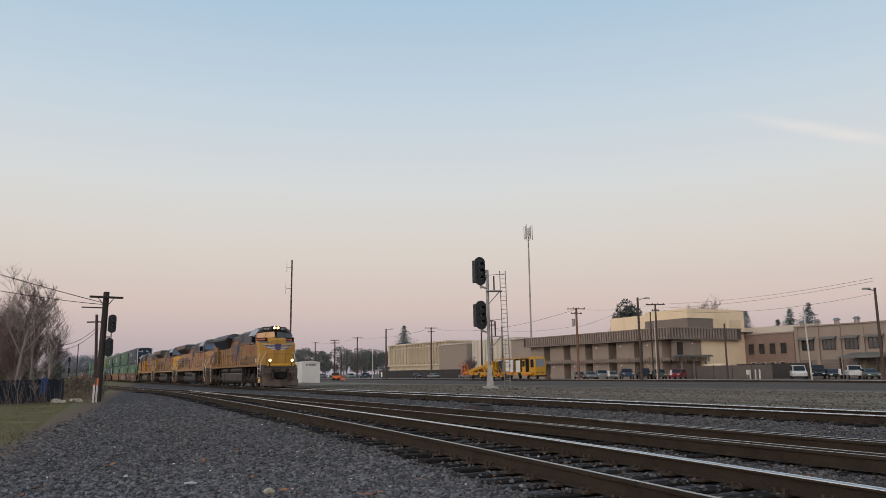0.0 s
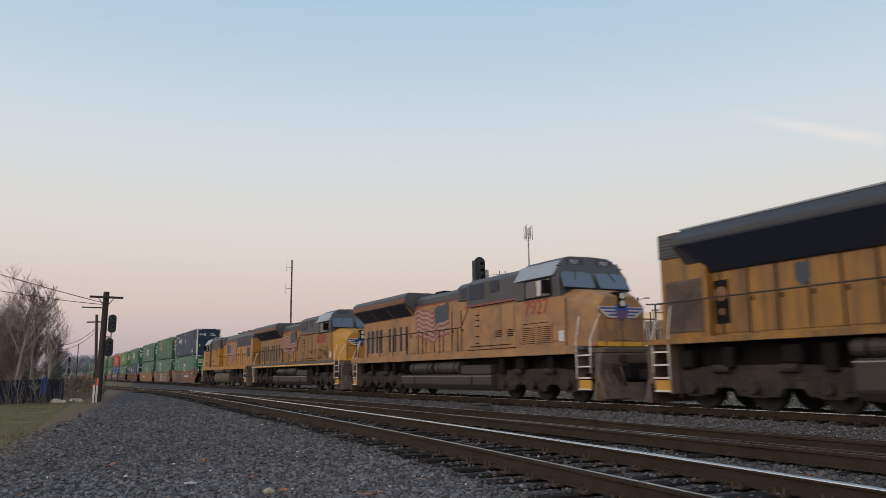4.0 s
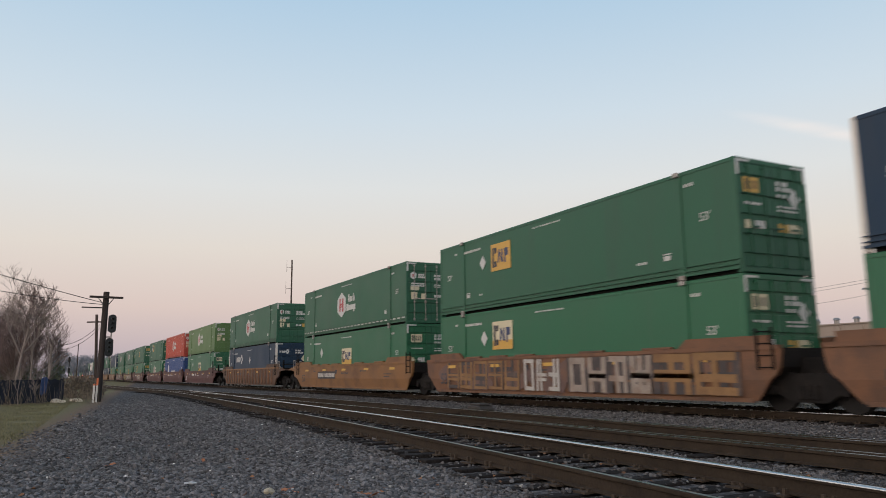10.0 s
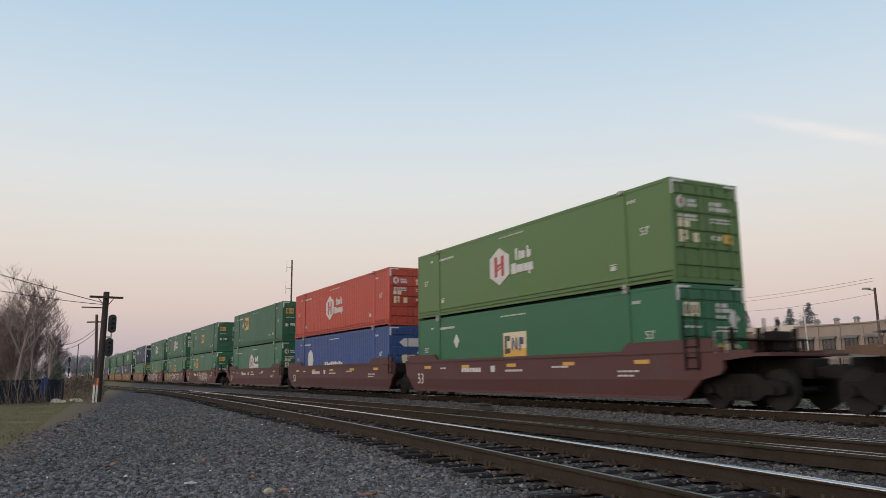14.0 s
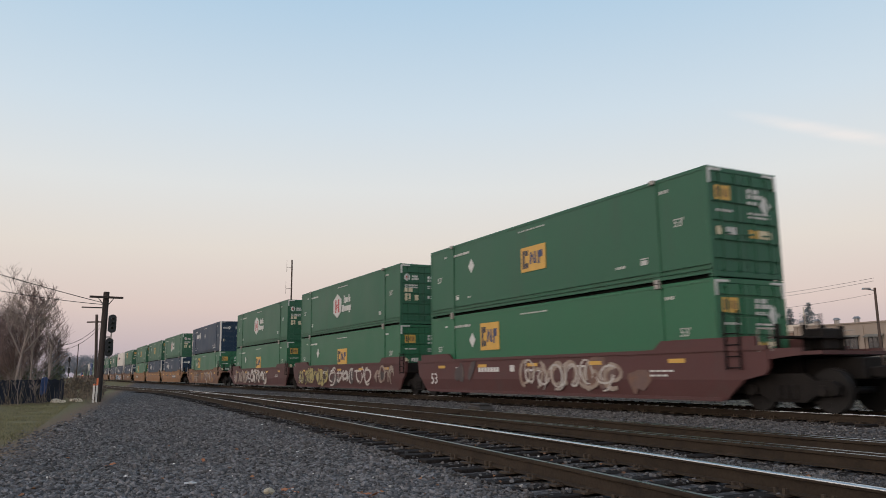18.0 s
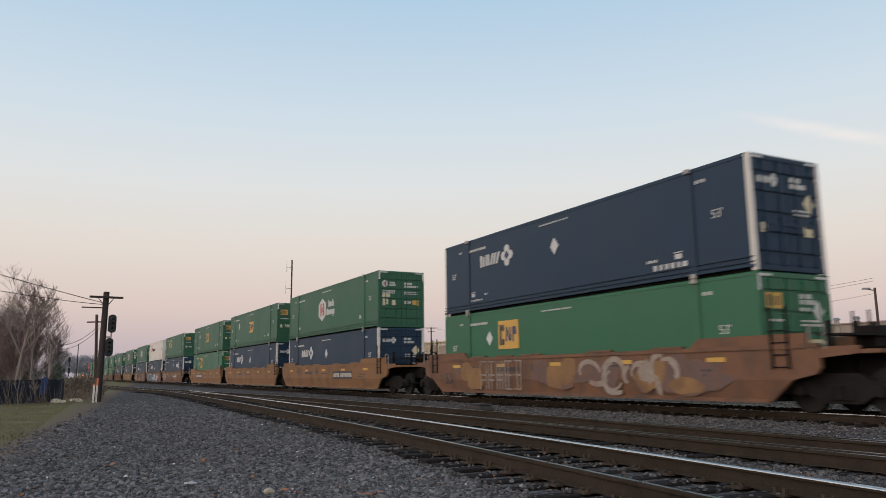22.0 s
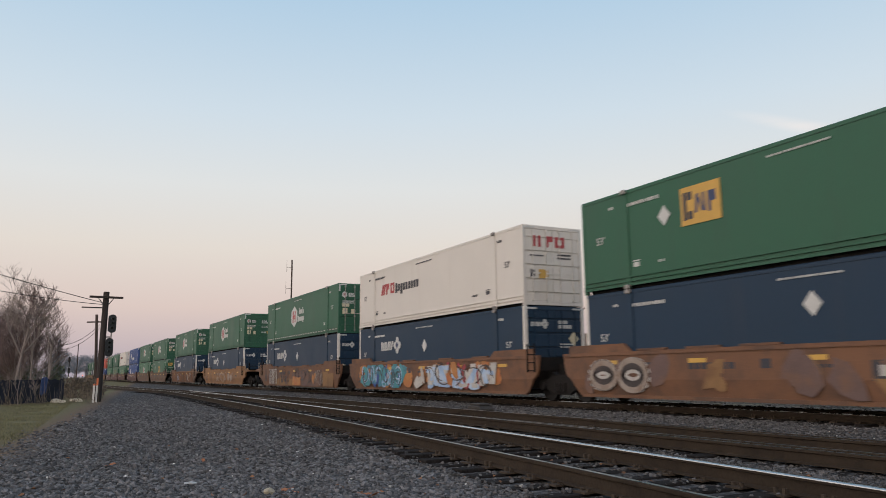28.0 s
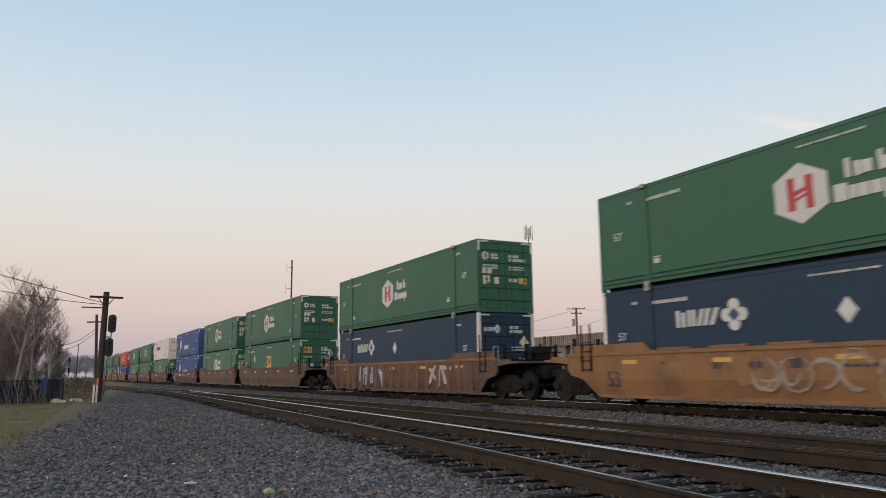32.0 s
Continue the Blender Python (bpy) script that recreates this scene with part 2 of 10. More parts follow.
def rod(bm, p, q, r, n=6, r2=None):
    """A round bar from p to q, tapering to r2."""
    p, q = Vector(p), Vector(q)
    d = (q - p).normalized()
    u = d.orthogonal().normalized()
    w = d.cross(u)
    rings = []
    for c, rad in ((p, r), (q, r if r2 is None else r2)):
        rings.append([bm.verts.new(c + rad * (math.cos(2 * math.pi * i / n) * u + math.sin(2 * math.pi * i / n) * w)) for i in range(n)])
    for i in range(n):
        bm.faces.new((rings[0][i], rings[0][(i + 1) % n], rings[1][(i + 1) % n], rings[1][i]))
    bm.faces.new(rings[0][::-1])
    bm.faces.new(rings[1])


def loft(bm, sections):
    """A closed skin through rings of equally many points."""
    rings = [[bm.verts.new(p) for p in s] for s in sections]
    n = len(rings[0])
    for a, b in zip(rings, rings[1:]):
        for i in range(n):
            bm.faces.new((a[i], a[(i + 1) % n], b[(i + 1) % n], b[i]))
    bm.faces.new(rings[0][::-1])
    bm.faces.new(rings[-1])


def finish(bm, name, bevel=0.0, smooth=False):
    if bevel:
        bmesh.ops.bevel(bm, geom=bm.edges[:], offset=bevel, segments=1, affect="EDGES", clamp_overlap=True)
    bmesh.ops.recalc_face_normals(bm, faces=bm.faces[:])
    me = bpy.data.meshes.new(name)
    bm.to_mesh(me)
    bm.free()
    if smooth:
        me.polygons.foreach_set("use_smooth", [True] * len(me.polygons))
    return me


def part(name, shape, mat, parent, label="", at=None, bevel=0.0, key=None, smooth=False):
    """One mesh object under a thing or part. shape: a function that fills a bmesh, or a mesh; key: share the mesh with alike parts."""
    if isinstance(shape, bpy.types.Mesh):
        me = shape
    elif key is not None and key in MESHES:
        me = MESHES[key]
    else:
        bm = bmesh.new()
        shape(bm)
        me = finish(bm, name, bevel, smooth)
        if key is not None:
            MESHES[key] = me
    if not me.materials:
        me.materials.append(None)
    ob = new(name, me)
    ob.material_slots[0].link = "OBJECT"
    ob.material_slots[0].material = M[mat]
    ob.parent = parent
    if at is not None:
        ob.matrix_basis = at if isinstance(at, Matrix) else Matrix.Translation(at)
    if label:
        tagged(ob, label)
    return ob


PLAN = [Matrix.Identity(4)]    # the drawing that places are read from


def thing(name, label, category, group="", kind="", m=None):
    e = new(name)
    e.empty_display_size = 0.3
    tagged(e, label, category, group, kind)
    e.matrix_basis = PLAN[0] @ (Matrix.Identity(4) if m is None else m)
    return e


def lettering(text, size):
    """A flat mesh of built-in letters, in its own xy plane, a few millimetres thick."""
    cu = bpy.data.curves.new("lettering", "FONT")
    cu.body, cu.size, cu.extrude, cu.resolution_u = text, size, 0.004, 3
    ob = new("lettering", cu)
    dg = bpy.context.evaluated_depsgraph_get()
    me = bpy.data.meshes.new_from_object(ob.evaluated_get(dg))
    me.materials.clear()
    bpy.data.objects.remove(ob)
    return me


def on_side(y, z, x=-1.31):
    """A pose for flat decals on the side that faces -x: their x runs towards -y, their y runs up."""
    return Matrix(((0, 0, -1, x), (-1, 0, 0, y), (0, 1, 0, z), (0, 0, 0, 1)))


# ---- ground and tracks ----
def ground_material():
    """Far yard ground: dark ballast by the tracks, tan dirt and dry grass farther out, and grass along the fence."""
    m = bpy.data.materials.new("yard_ground")
    m.use_nodes = True
    nt = m.node_tree
    N, K = nt.nodes.new, nt.links.new
    b = nt.nodes["Principled BSDF"]
    geo, sep = N("ShaderNodeNewGeometry"), N("ShaderNodeSeparateXYZ")
    K(geo.outputs["Position"], sep.inputs[0])
    n1, n2, n3 = N("ShaderNodeTexNoise"), N("ShaderNodeTexNoise"), N("ShaderNodeTexVoronoi")
    n1.inputs["Scale"].default_value, n1.inputs["Detail"].default_value = 0.35, 8
    n2.inputs["Scale"].default_value, n2.inputs["Detail"].default_value = 6.0, 6
    n3.inputs["Scale"].default_value = 22.0
    for n in (n1, n2, n3):
        K(geo.outputs["Position"], n.inputs["Vector"])

    def ramp(source, lo, hi):
        r = N("ShaderNodeMapRange")
        r.interpolation_type = "SMOOTHSTEP"
        r.inputs[1].default_value, r.inputs[2].default_value = lo, hi
        K(source, r.inputs[0])
        return r.outputs[0]

    def add(a, b2, k):
        x = N("ShaderNodeMath")
        x.operation, x.inputs[1].default_value = "MULTIPLY_ADD", k
        K(b2, x.inputs[0])
        K(a, x.inputs[2])
        return x.outputs[0]

    def mix(f, a, c):
        x = N("ShaderNodeMix")
        x.data_type = "RGBA"
        K(f, x.inputs[0])
        K(a, x.inputs[6])
        if isinstance(c, tuple):
            x.inputs[7].default_value = (*c, 1)
        else:
            K(c, x.inputs[7])
        return x.outputs[2]

    grey = N("ShaderNodeValToRGB")
    grey.color_ramp.elements[0].color, grey.color_ramp.elements[1].color = (0.038, 0.038, 0.039, 1), (0.122, 0.120, 0.123, 1)
    grey.color_ramp.elements[0].position, grey.color_ramp.elements[1].position = 0.2, 0.85
    K(n3.outputs["Color"], grey.inputs[0])
    n4, mp = N("ShaderNodeTexNoise"), N("ShaderNodeMapping")
    mp.inputs["Scale"].default_value = (0.9, 0.035, 1.0)
    n4.inputs["Scale"].default_value, n4.inputs["Detail"].default_value = 1.0, 7
    K(geo.outputs["Position"], mp.inputs[0])
    K(mp.outputs[0], n4.inputs["Vector"])
    wob = add(sep.outputs["X"], n1.outputs["Fac"], 6.0)
    tan = mix(ramp(n2.outputs["Fac"], 0.3, 0.6), grey.outputs[0], (0.19, 0.165, 0.135))
    dry = mix(ramp(n1.outputs["Fac"], 0.45, 0.6), tan, (0.160, 0.145, 0.088))
    dry = mix(ramp(n4.outputs["Fac"], 0.48, 0.66), dry, (0.26, 0.235, 0.185))
    dry = mix(ramp(n4.outputs["Fac"], 0.47, 0.36), dry, (0.10, 0.088, 0.064))
    c = mix(ramp(wob, 20.5, 24.5), grey.outputs[0], dry)
    c = mix(ramp(wob, 50.0, 54.0), c, mix(ramp(n4.outputs["Fac"], 0.35, 0.65), mix(ramp(n2.outputs["Fac"], 0.3, 0.7), grey.outputs[0], (0.085, 0.069, 0.058)), (0.13, 0.110, 0.094)))
    c = mix(ramp(wob, 82.0, 85.0), c, (0.13, 0.125, 0.12))
    # verge on the near side: worn dirt, then grass
    edge = N("ShaderNodeMath")
    edge.operation, edge.inputs[1].default_value = "MULTIPLY_ADD", -0.108
    K(sep.outputs["Y"], edge.inputs[0])
    K(sep.outputs["X"], edge.inputs[2])
    shift = N("ShaderNodeMath")
    shift.operation, shift.inputs[1].default_value = "ADD", 1.55
    K(edge.outputs[0], shift.inputs[0])
    edge2 = add(shift.outputs[0], n2.outputs["Fac"], 0.9)
    near = ramp(edge2, 0.75, -0.05)
    c = mix(near, c, mix(ramp(n2.outputs["Fac"], 0.15, 0.5), grey.outputs[0], (0.155, 0.112, 0.082)))
    patch = N("ShaderNodeMath")
    patch.operation = "MULTIPLY"
    K(ramp(edge2, 0.10, -0.75), patch.inputs[0])
    K(ramp(n2.outputs["Fac"], 0.22, 0.5), patch.inputs[1])
    c = mix(patch.outputs[0], c, (0.150, 0.138, 0.072))
    K(c, b.inputs["Base Color"])
    b.inputs["Roughness"].default_value = 0.95
    b.inputs["Specular IOR Level"].default_value = 0.2
    bp = N("ShaderNodeBump")
    bp.inputs["Strength"].default_value, bp.inputs["Distance"].default_value = 0.9, 0.05
    K(n3.outputs["Distance"], bp.inputs["Height"])
    K(bp.outputs[0], b.inputs["Normal"])
    return m


M["ground"] = ground_material()
# a darker grey than the stones beside the near track
M["track_stone"] = material("dark_ballast_stone", (0.084, 0.080, 0.080), 0.75, var=0.35, scale=9, fine=60, bump=0.5, island=0.7, spec=0.3)
M["stone"] = material("grey_ballast_stone", (0.108, 0.106, 0.110), 0.75, var=0.35, scale=9, fine=60, bump=0.5, island=0.65, spec=0.3)
M["pale_stone"] = material("pale_pebble", (0.42, 0.41, 0.39), 0.8, var=0.3, scale=9, bump=0.3, island=0.4)
M["tie"] = material("weathered_timber_tie", (0.017, 0.0148, 0.0142), 0.9, var=0.45, scale=3, fine=40, bump=0.7, dirt=((0.034, 0.030, 0.028), 0.4, 5.0), spec=0.1)
M["rail_rust"] = material("rust_brown_rail", (0.040, 0.030, 0.022), 0.8, 0.1, var=0.25, scale=4, bump=0.25, dirt=((0.018, 0.015, 0.014), 0.4, 3.0), spec=0.12)
M["plate_rust"] = material("tan_rusty_tie_plate", (0.060, 0.046, 0.035), 0.85, 0.0, var=0.3, scale=5, bump=0.3, dirt=((0.03, 0.025, 0.022), 0.4, 3.0), spec=0.15)
M["rail_top"] = material("polished_rail_head", (0.53, 0.52, 0.515), 0.26, 1.0, var=0.12, scale=6, bump=0.03)
M["rail_dull"] = material("worn_rail_head", (0.36, 0.335, 0.31), 0.30, 1.0, var=0.2, scale=6, bump=0.05)
M["concrete"] = material("grey_concrete", (0.30, 0.29, 0.275), 0.85, var=0.2, scale=2, bump=0.2, dirt=((0.16, 0.15, 0.14), 0.35, 1.2))
M["grass"] = material("dull_grass", (0.150, 0.140, 0.066), 0.8, var=0.4, scale=1.0, bump=0, island=0.5)
M["dead_leaf"] = material("brown_dead_leaf", (0.16, 0.075, 0.035), 0.8, var=0.3, scale=5, bump=0, island=0.4)


def terrain_z(x, y):
    """Ballast surface: crowns slightly under the tracks, and is uneven."""
    return GROUND - 0.33 * min(1.0, max(0.0, (x - 31.0) / 16.0)) + 0.02 * noise.noise(Vector((x * 0.5, y * 0.5, 0))) + 0.012 * noise.noise(Vector((x * 2.3, y * 2.3, 4)))


def ground_sheet():
    bm = bmesh.new()
    xs = [-3000, -400, -60, -20] + [-12 + 0.75 * i for i in range(56)] + [33, 39, 47, 60, 140, 500, 3000]
    ys = [-3000, -300, -60, -14] + [-10 + 0.75 * i for i in range(90)] + [62, 80, 120, 200, 500, 3000]
    grid = []
    for x in xs:
        grid.append([bm.verts.new((x, y, terrain_z(x, y) if -12 <= x <= 30 and -10 <= y <= 57 else GROUND - 0.33 * min(1.0, max(0.0, (x - 31.0) / 16.0)))) for y in ys])
    for i in range(len(xs) - 1):
        for j in range(len(ys) - 1):
            bm.faces.new((grid[i][j], grid[i + 1][j], grid[i + 1][j + 1], grid[i][j + 1]))
    me = finish(bm, "ground", smooth=True)
    me.materials.append(M["ground"])
    return tagged(new("ground", me), "dark gravel yard ground with dirt and grass", "ground", kind="structure")


ground_sheet()

# centre lines of the three tracks: (y, x)
LINE_A = [(-60, TRACK_X), (900, TRACK_X)]
LINE_B = [(-40, 9.2), (-10, 9.16), (6, 9.15), (20, 9.12), (28, 9.05), (34, 8.92), (40, 8.66), (44, 8.40), (51, 7.92), (58, 7.30), (68, 6.50), (89, 5.65), (130, 4.6), (220, 3.0), (420, 1.0)]
LINE_C = [(-12, 3.2), (-5, 4.15), (0, 4.83), (4.5, 5.33), (6.4, 5.52), (9, 5.76), (12, 6.0), (15.5, 6.23), (20, 6.48), (25, 6.74), (30, 6.97), (36, 7.24), (43, 7.52), (52, 7.66)]
LINE_D = [(-40, 7.0), (-20, 8.2), (-8, 8.72), (2, 8.86), (9, 8.93), (12, 9.0), (16, 9.10)]


def line_x(line, y):
    """x on a centre line, smoothly between its points."""
    ys, xs = [p[0] for p in line], [p[1] for p in line]
    if len(line) < 3:
        return xs[0]
    return float(np.interp(y, ys, xs)) * 0.5 + 0.25 * float(np.interp(y - 2.0, ys, xs)) + 0.25 * float(np.interp(y + 2.0, ys, xs))


RAIL_PROFILE = [(-0.07, -0.172), (0.07, -0.172), (0.07, -0.16), (0.012, -0.145), (0.010, -0.045), (0.035, -0.036), (0.036, -0.006), (0.030, 0.0), (-0.030, 0.0),
                (-0.036, -0.006), (-0.035, -0.036), (-0.010, -0.045), (-0.012, -0.145), (-0.07, -0.16)]


CROWN = [(-0.0375, -0.014), (-0.036, -0.006), (-0.031, 0.0005), (-0.016, 0.0035), (0.0, 0.0045), (0.016, 0.0035), (0.031, 0.0005), (0.036, -0.006), (0.0375, -0.014)]    # worn bright top of a rail


def rail(parent, line, side, y0, y1, step, bright=1.0):
    n = max(2, int((y1 - y0) / step))
    ys = [y0 + (y1 - y0) * i / n for i in range(n + 1)]

    band = CROWN if bright > 0.9 else [(d * bright, max(z, 0.0015)) for d, z in CROWN]

    def body(bm):
        loft(bm, [[(line_x(line, y) + side + px, y, pz) for px, pz in RAIL_PROFILE] for y in ys])

    def head(bm):
        rows = [[bm.verts.new((line_x(line, y) + side + d, y, z)) for d, z in band] for y in ys]
        for a, b in zip(rows, rows[1:]):
            for i in range(len(band) - 1):
                bm.faces.new((a[i], a[i + 1], b[i + 1], b[i]))
    r = part("rail", body, "rail_rust", parent)
    if bright > 0:
        part("running_surface", head, "rail_top" if bright >= 1 else "rail_dull", r, "polished steel running surface", smooth=True)
    return r


def fasteners(parent, line, y0, y1, pitch, sides):
    """Tie plates with spikes under the rails, joined."""
    def fill(bm):
        y = y0
        while y < y1:
            for s in sides:
                x = line_x(line, y) + s
                bx(bm, x - 0.17, x + 0.17, y - 0.09, y + 0.09, -0.190, -0.170)
                for dx, dy in ((-0.095, 0.05), (-0.095, -0.05), (0.095, 0.05), (0.095, -0.05)):
                    bx(bm, x + dx - 0.018, x + dx + 0.018, y + dy - 0.014, y + dy + 0.014, -0.172, -0.128 + 0.02 * math.sin(37.0 * y + dx * 90))
            y += pitch
    tagged(part("tie_plate", fill, "plate_rust", parent), kind="stuff")


def track(name, label, line, y0, y1, ties_to, pitch=0.53, fast=30, step=2.0, bright=(0.75, 0.75)):
    t = thing(name, label, "railway track", kind="structure")
    for s, k in zip((-0.7525, 0.7525), bright):
        rail(t, line, s, y0, y1, step, k)
    fasteners(t, line, -2.0, fast, pitch, (-0.7525, 0.7525))
    y, rnd = -4.0, random.Random(len(name))

    def sleeper(bm):
        bx(bm, -1.32, 1.32, -0.115, 0.115, -0.36, -0.176)
    while y < ties_to:
        part("tie", sleeper, "tie", t, key="tie_mesh", bevel=0.012,
             at=pose(line_x(line, y) + rnd.uniform(-0.06, 0.06), y, rnd.uniform(-0.03, 0.006), rnd.uniform(-1.5, 1.5), rnd.uniform(-0.5, 0.5), rnd.uniform(-3.2, 3.2)))
        y += pitch
    return t


track("track_main", "straight main track with rusty rails and bright heads", LINE_A, -60, 900, 46, fast=40, step=40.0, bright=(1.0, 1.0))
track("track_middle", "middle track with turnout rails curving away", LINE_B, -40, 420, 62, fast=34)
track("track_near", "near track with worn timber ties and polished rails", LINE_C, -12, 52, 52, fast=30, step=1.0, bright=(0.7, 1.0))

turnout = thing("turnout_rails", "second pair of rusty turnout rails beside the middle track", "railway track", kind="structure")
for s in (-0.7525, 0.7525):
    rail(turnout, LINE_D, s, -40, 12 if s > 0 else 16, 1.0, 0.6)
machine = thing("switch_machine", "low grey switch machine box beside the middle track", "switch machine", m=pose(10.55, 18.1, -0.2, 0, 0, 8))
part("base", lambda bm: bx(bm, -0.45, 0.45, -0.35, 0.35, 0.0, 0.08), "tie", machine)
part("housing", lambda bm: prism(bm, [(-0.32, 0.08), (0.32, 0.08), (0.32, 0.17), (0.22, 0.27), (-0.22, 0.27), (-0.32, 0.17)], "x", -0.2, 0.28), "tank", machine, "weathered grey steel housing", bevel=0.02)
part("cover", lambda bm: prism(bm, [(-0.24, 0.275), (0.24, 0.275), (0.2, 0.33), (-0.2, 0.33)], "x", -0.14, 0.22), "tank", machine, bevel=0.015)
part("throw_rod", lambda bm: rod(bm, (-0.2, -0.05, 0.10), (-2.3, -0.05, 0.06), 0.022), "rail_rust", machine)
for i, y in enumerate((14.2, 15.6, 17.0, 18.4)):
    part("cover_plate", lambda bm: bx(bm, -0.8, 0.55, -0.42, 0.42, -0.17, -0.085), "grimy", machine, "dark rubber cover plate between the rails", at=(-1.35, y - 18.1 - 0.2, 0.05), bevel=0.02, key="cover_plate")


def stones(name, label, mat, count, place, size, seed, flat=0.7, coarse=False):
    """A layer of loose stones, each an uneven lump of twenty or twelve faces, as one piece of stuff."""
    rng = np.random.default_rng(seed)
    g = (1 + 5 ** 0.5) / 2
    ico = np.array([(-1, g, 0), (1, g, 0), (-1, -g, 0), (1, -g, 0), (0, -1, g), (0, 1, g), (0, -1, -g), (0, 1, -g), (g, 0, -1), (g, 0, 1), (-g, 0, -1), (-g, 0, 1)]) / 1.9
    tri = np.array([(0, 11, 5), (0, 5, 1), (0, 1, 7), (0, 7, 10), (0, 10, 11), (1, 5, 9), (5, 11, 4), (11, 10, 2), (10, 7, 6), (7, 1, 8),
                    (3, 9, 4), (3, 4, 2), (3, 2, 6), (3, 6, 8), (3, 8, 9), (4, 9, 5), (2, 4, 11), (6, 2, 10), (8, 6, 7), (9, 8, 1)])
    if coarse:
        ico = np.array([(x, y, z) for x in (-1, 1) for y in (-1, 1) for z in (-1, 1)]) * 0.66
        tri = np.array([(0, 1, 3), (0, 3, 2), (4, 6, 7), (4, 7, 5), (0, 4, 5), (0, 5, 1), (2, 3, 7), (2, 7, 6), (0, 2, 6), (0, 6, 4), (1, 5, 7), (1, 7, 3)])
    k = len(ico)
    pos = place(rng, count)
    n = len(pos)
    s = rng.uniform(size[0], size[1], n) * rng.uniform(0.7, 1.15, n)
    stretch = rng.uniform(0.65, 1.3, (n, 1, 3))
    stretch[:, :, 2] *= flat
    v = ico[None] * stretch * (1 + rng.uniform(-0.32, 0.28, (n, k, 1)))
    a = rng.uniform(0, 2 * np.pi, n)
    ca, sa = np.cos(a)[:, None], np.sin(a)[:, None]
    tl = rng.uniform(-0.5, 0.5, n)[:, None]
    x, y, z = v[..., 0] * ca - v[..., 1] * sa, v[..., 0] * sa + v[..., 1] * ca, v[..., 2]
    x, z = x * np.cos(tl) - z * np.sin(tl), x * np.sin(tl) + z * np.cos(tl)
    v = np.stack((x, y, z), -1) * s[:, None, None] + pos[:, None, :]
    f = (tri[None] + k * np.arange(n)[:, None, None]).reshape(-1, 3)
    me = bpy.data.meshes.new(name)
    me.from_pydata(v.reshape(-1, 3).tolist(), [], f.tolist())
    me.materials.append(M[mat])
    return tagged(new(name, me), label, "gravel", kind="stuff")


def in_view(rng, n, near, far, power):
    """Spots scattered over a fan of ground ahead of the camera's stand, denser close by."""
    d = near * (far / near) ** (rng.uniform(0, 1, n) ** power)
    a = radians(27.5) + np.radians(rng.uniform(-34, 34, n))
    x, y = d * np.sin(a), d * np.cos(a)
    return x, y


def gravel_spots(near, far, power, low=-0.02, side=0):
    def place(rng, n):
        x, y = in_view(rng, n, near, far, power)
        keep = x - 0.108 * y > -2.0 + 0.04 * np.maximum(0.0, y - 18) + rng.normal(0, 0.22, n)
        keep &= x < 20.5
        cx = np.interp(y, [p[0] for p in LINE_C], [p[1] for p in LINE_C])
        bxx = np.interp(y, [p[0] for p in LINE_B], [p[1] for p in LINE_B])
        ok = np.ones(n, bool)
        for c in (cx, bxx, np.full(n, TRACK_X)):
            for s in (-0.7525, 0.7525):
                ok &= np.abs(x - c - s) > 0.10
        keep &= ok
        if side:
            keep &= (x - cx + 1.55 + rng.normal(0, 0.12, n)) * side > 0
        on_tie = (np.abs(x - cx) < 1.3) & (np.abs((y + 4.0 + 0.265) % 0.53 - 0.265) < 0.13) & (y < 52)
        keep &= ~(on_tie & (rng.uniform(0, 1, n) < 0.80))
        x, y, cx = x[keep], y[keep], cx[keep]
        z = np.array([terrain_z(a, b) for a, b in zip(x, y)]) + rng.uniform(low, 0.012, len(x)) - np.where(np.abs(x - cx) < 1.25, np.where(on_tie[keep], -0.03, 0.03), 0.0)
        return np.stack((x, y, z), -1)
    return place


for side, mat, words in ((-1, "stone", "loose grey crushed stones beside the near track"), (1, "track_stone", "darker crushed ballast in and between the tracks")):
    stones("ballast_gravel", words, mat, 34000, gravel_spots(6.0, 10.5, 0.9, side=side), (0.014, 0.034), 3)
    stones("ballast_gravel", words, mat, 70000, gravel_spots(9.5, 23, 0.85, side=side), (0.017, 0.038), 6, coarse=True)
    stones("ballast_gravel", words, mat, 46000, gravel_spots(18, 52, 0.9, side=side), (0.024, 0.052), 4, coarse=True)


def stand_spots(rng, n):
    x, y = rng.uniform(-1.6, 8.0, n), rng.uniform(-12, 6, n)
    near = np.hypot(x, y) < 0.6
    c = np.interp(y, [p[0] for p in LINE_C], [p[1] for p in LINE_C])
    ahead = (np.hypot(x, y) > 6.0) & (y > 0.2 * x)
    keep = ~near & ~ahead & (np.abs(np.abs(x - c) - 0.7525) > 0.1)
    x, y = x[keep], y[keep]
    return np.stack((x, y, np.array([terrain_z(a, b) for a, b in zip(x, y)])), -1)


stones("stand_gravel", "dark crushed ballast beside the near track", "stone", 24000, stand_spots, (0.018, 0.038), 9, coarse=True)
M["yard_stone"] = material("grey_brown_yard_gravel", (0.135, 0.122, 0.106), 0.9, var=0.35, scale=9, fine=60, bump=0.4, island=0.6, spec=0.15)


def yard_spots(rng, n):
    x, y = 18.6 + 26 * rng.uniform(0, 1, n) ** 1.3, rng.uniform(6, 80, n)
    return np.stack((x, y, GROUND - 0.33 * np.clip((x - 31.0) / 16.0, 0, 1) + rng.uniform(-0.02, 0.02, n)), -1)


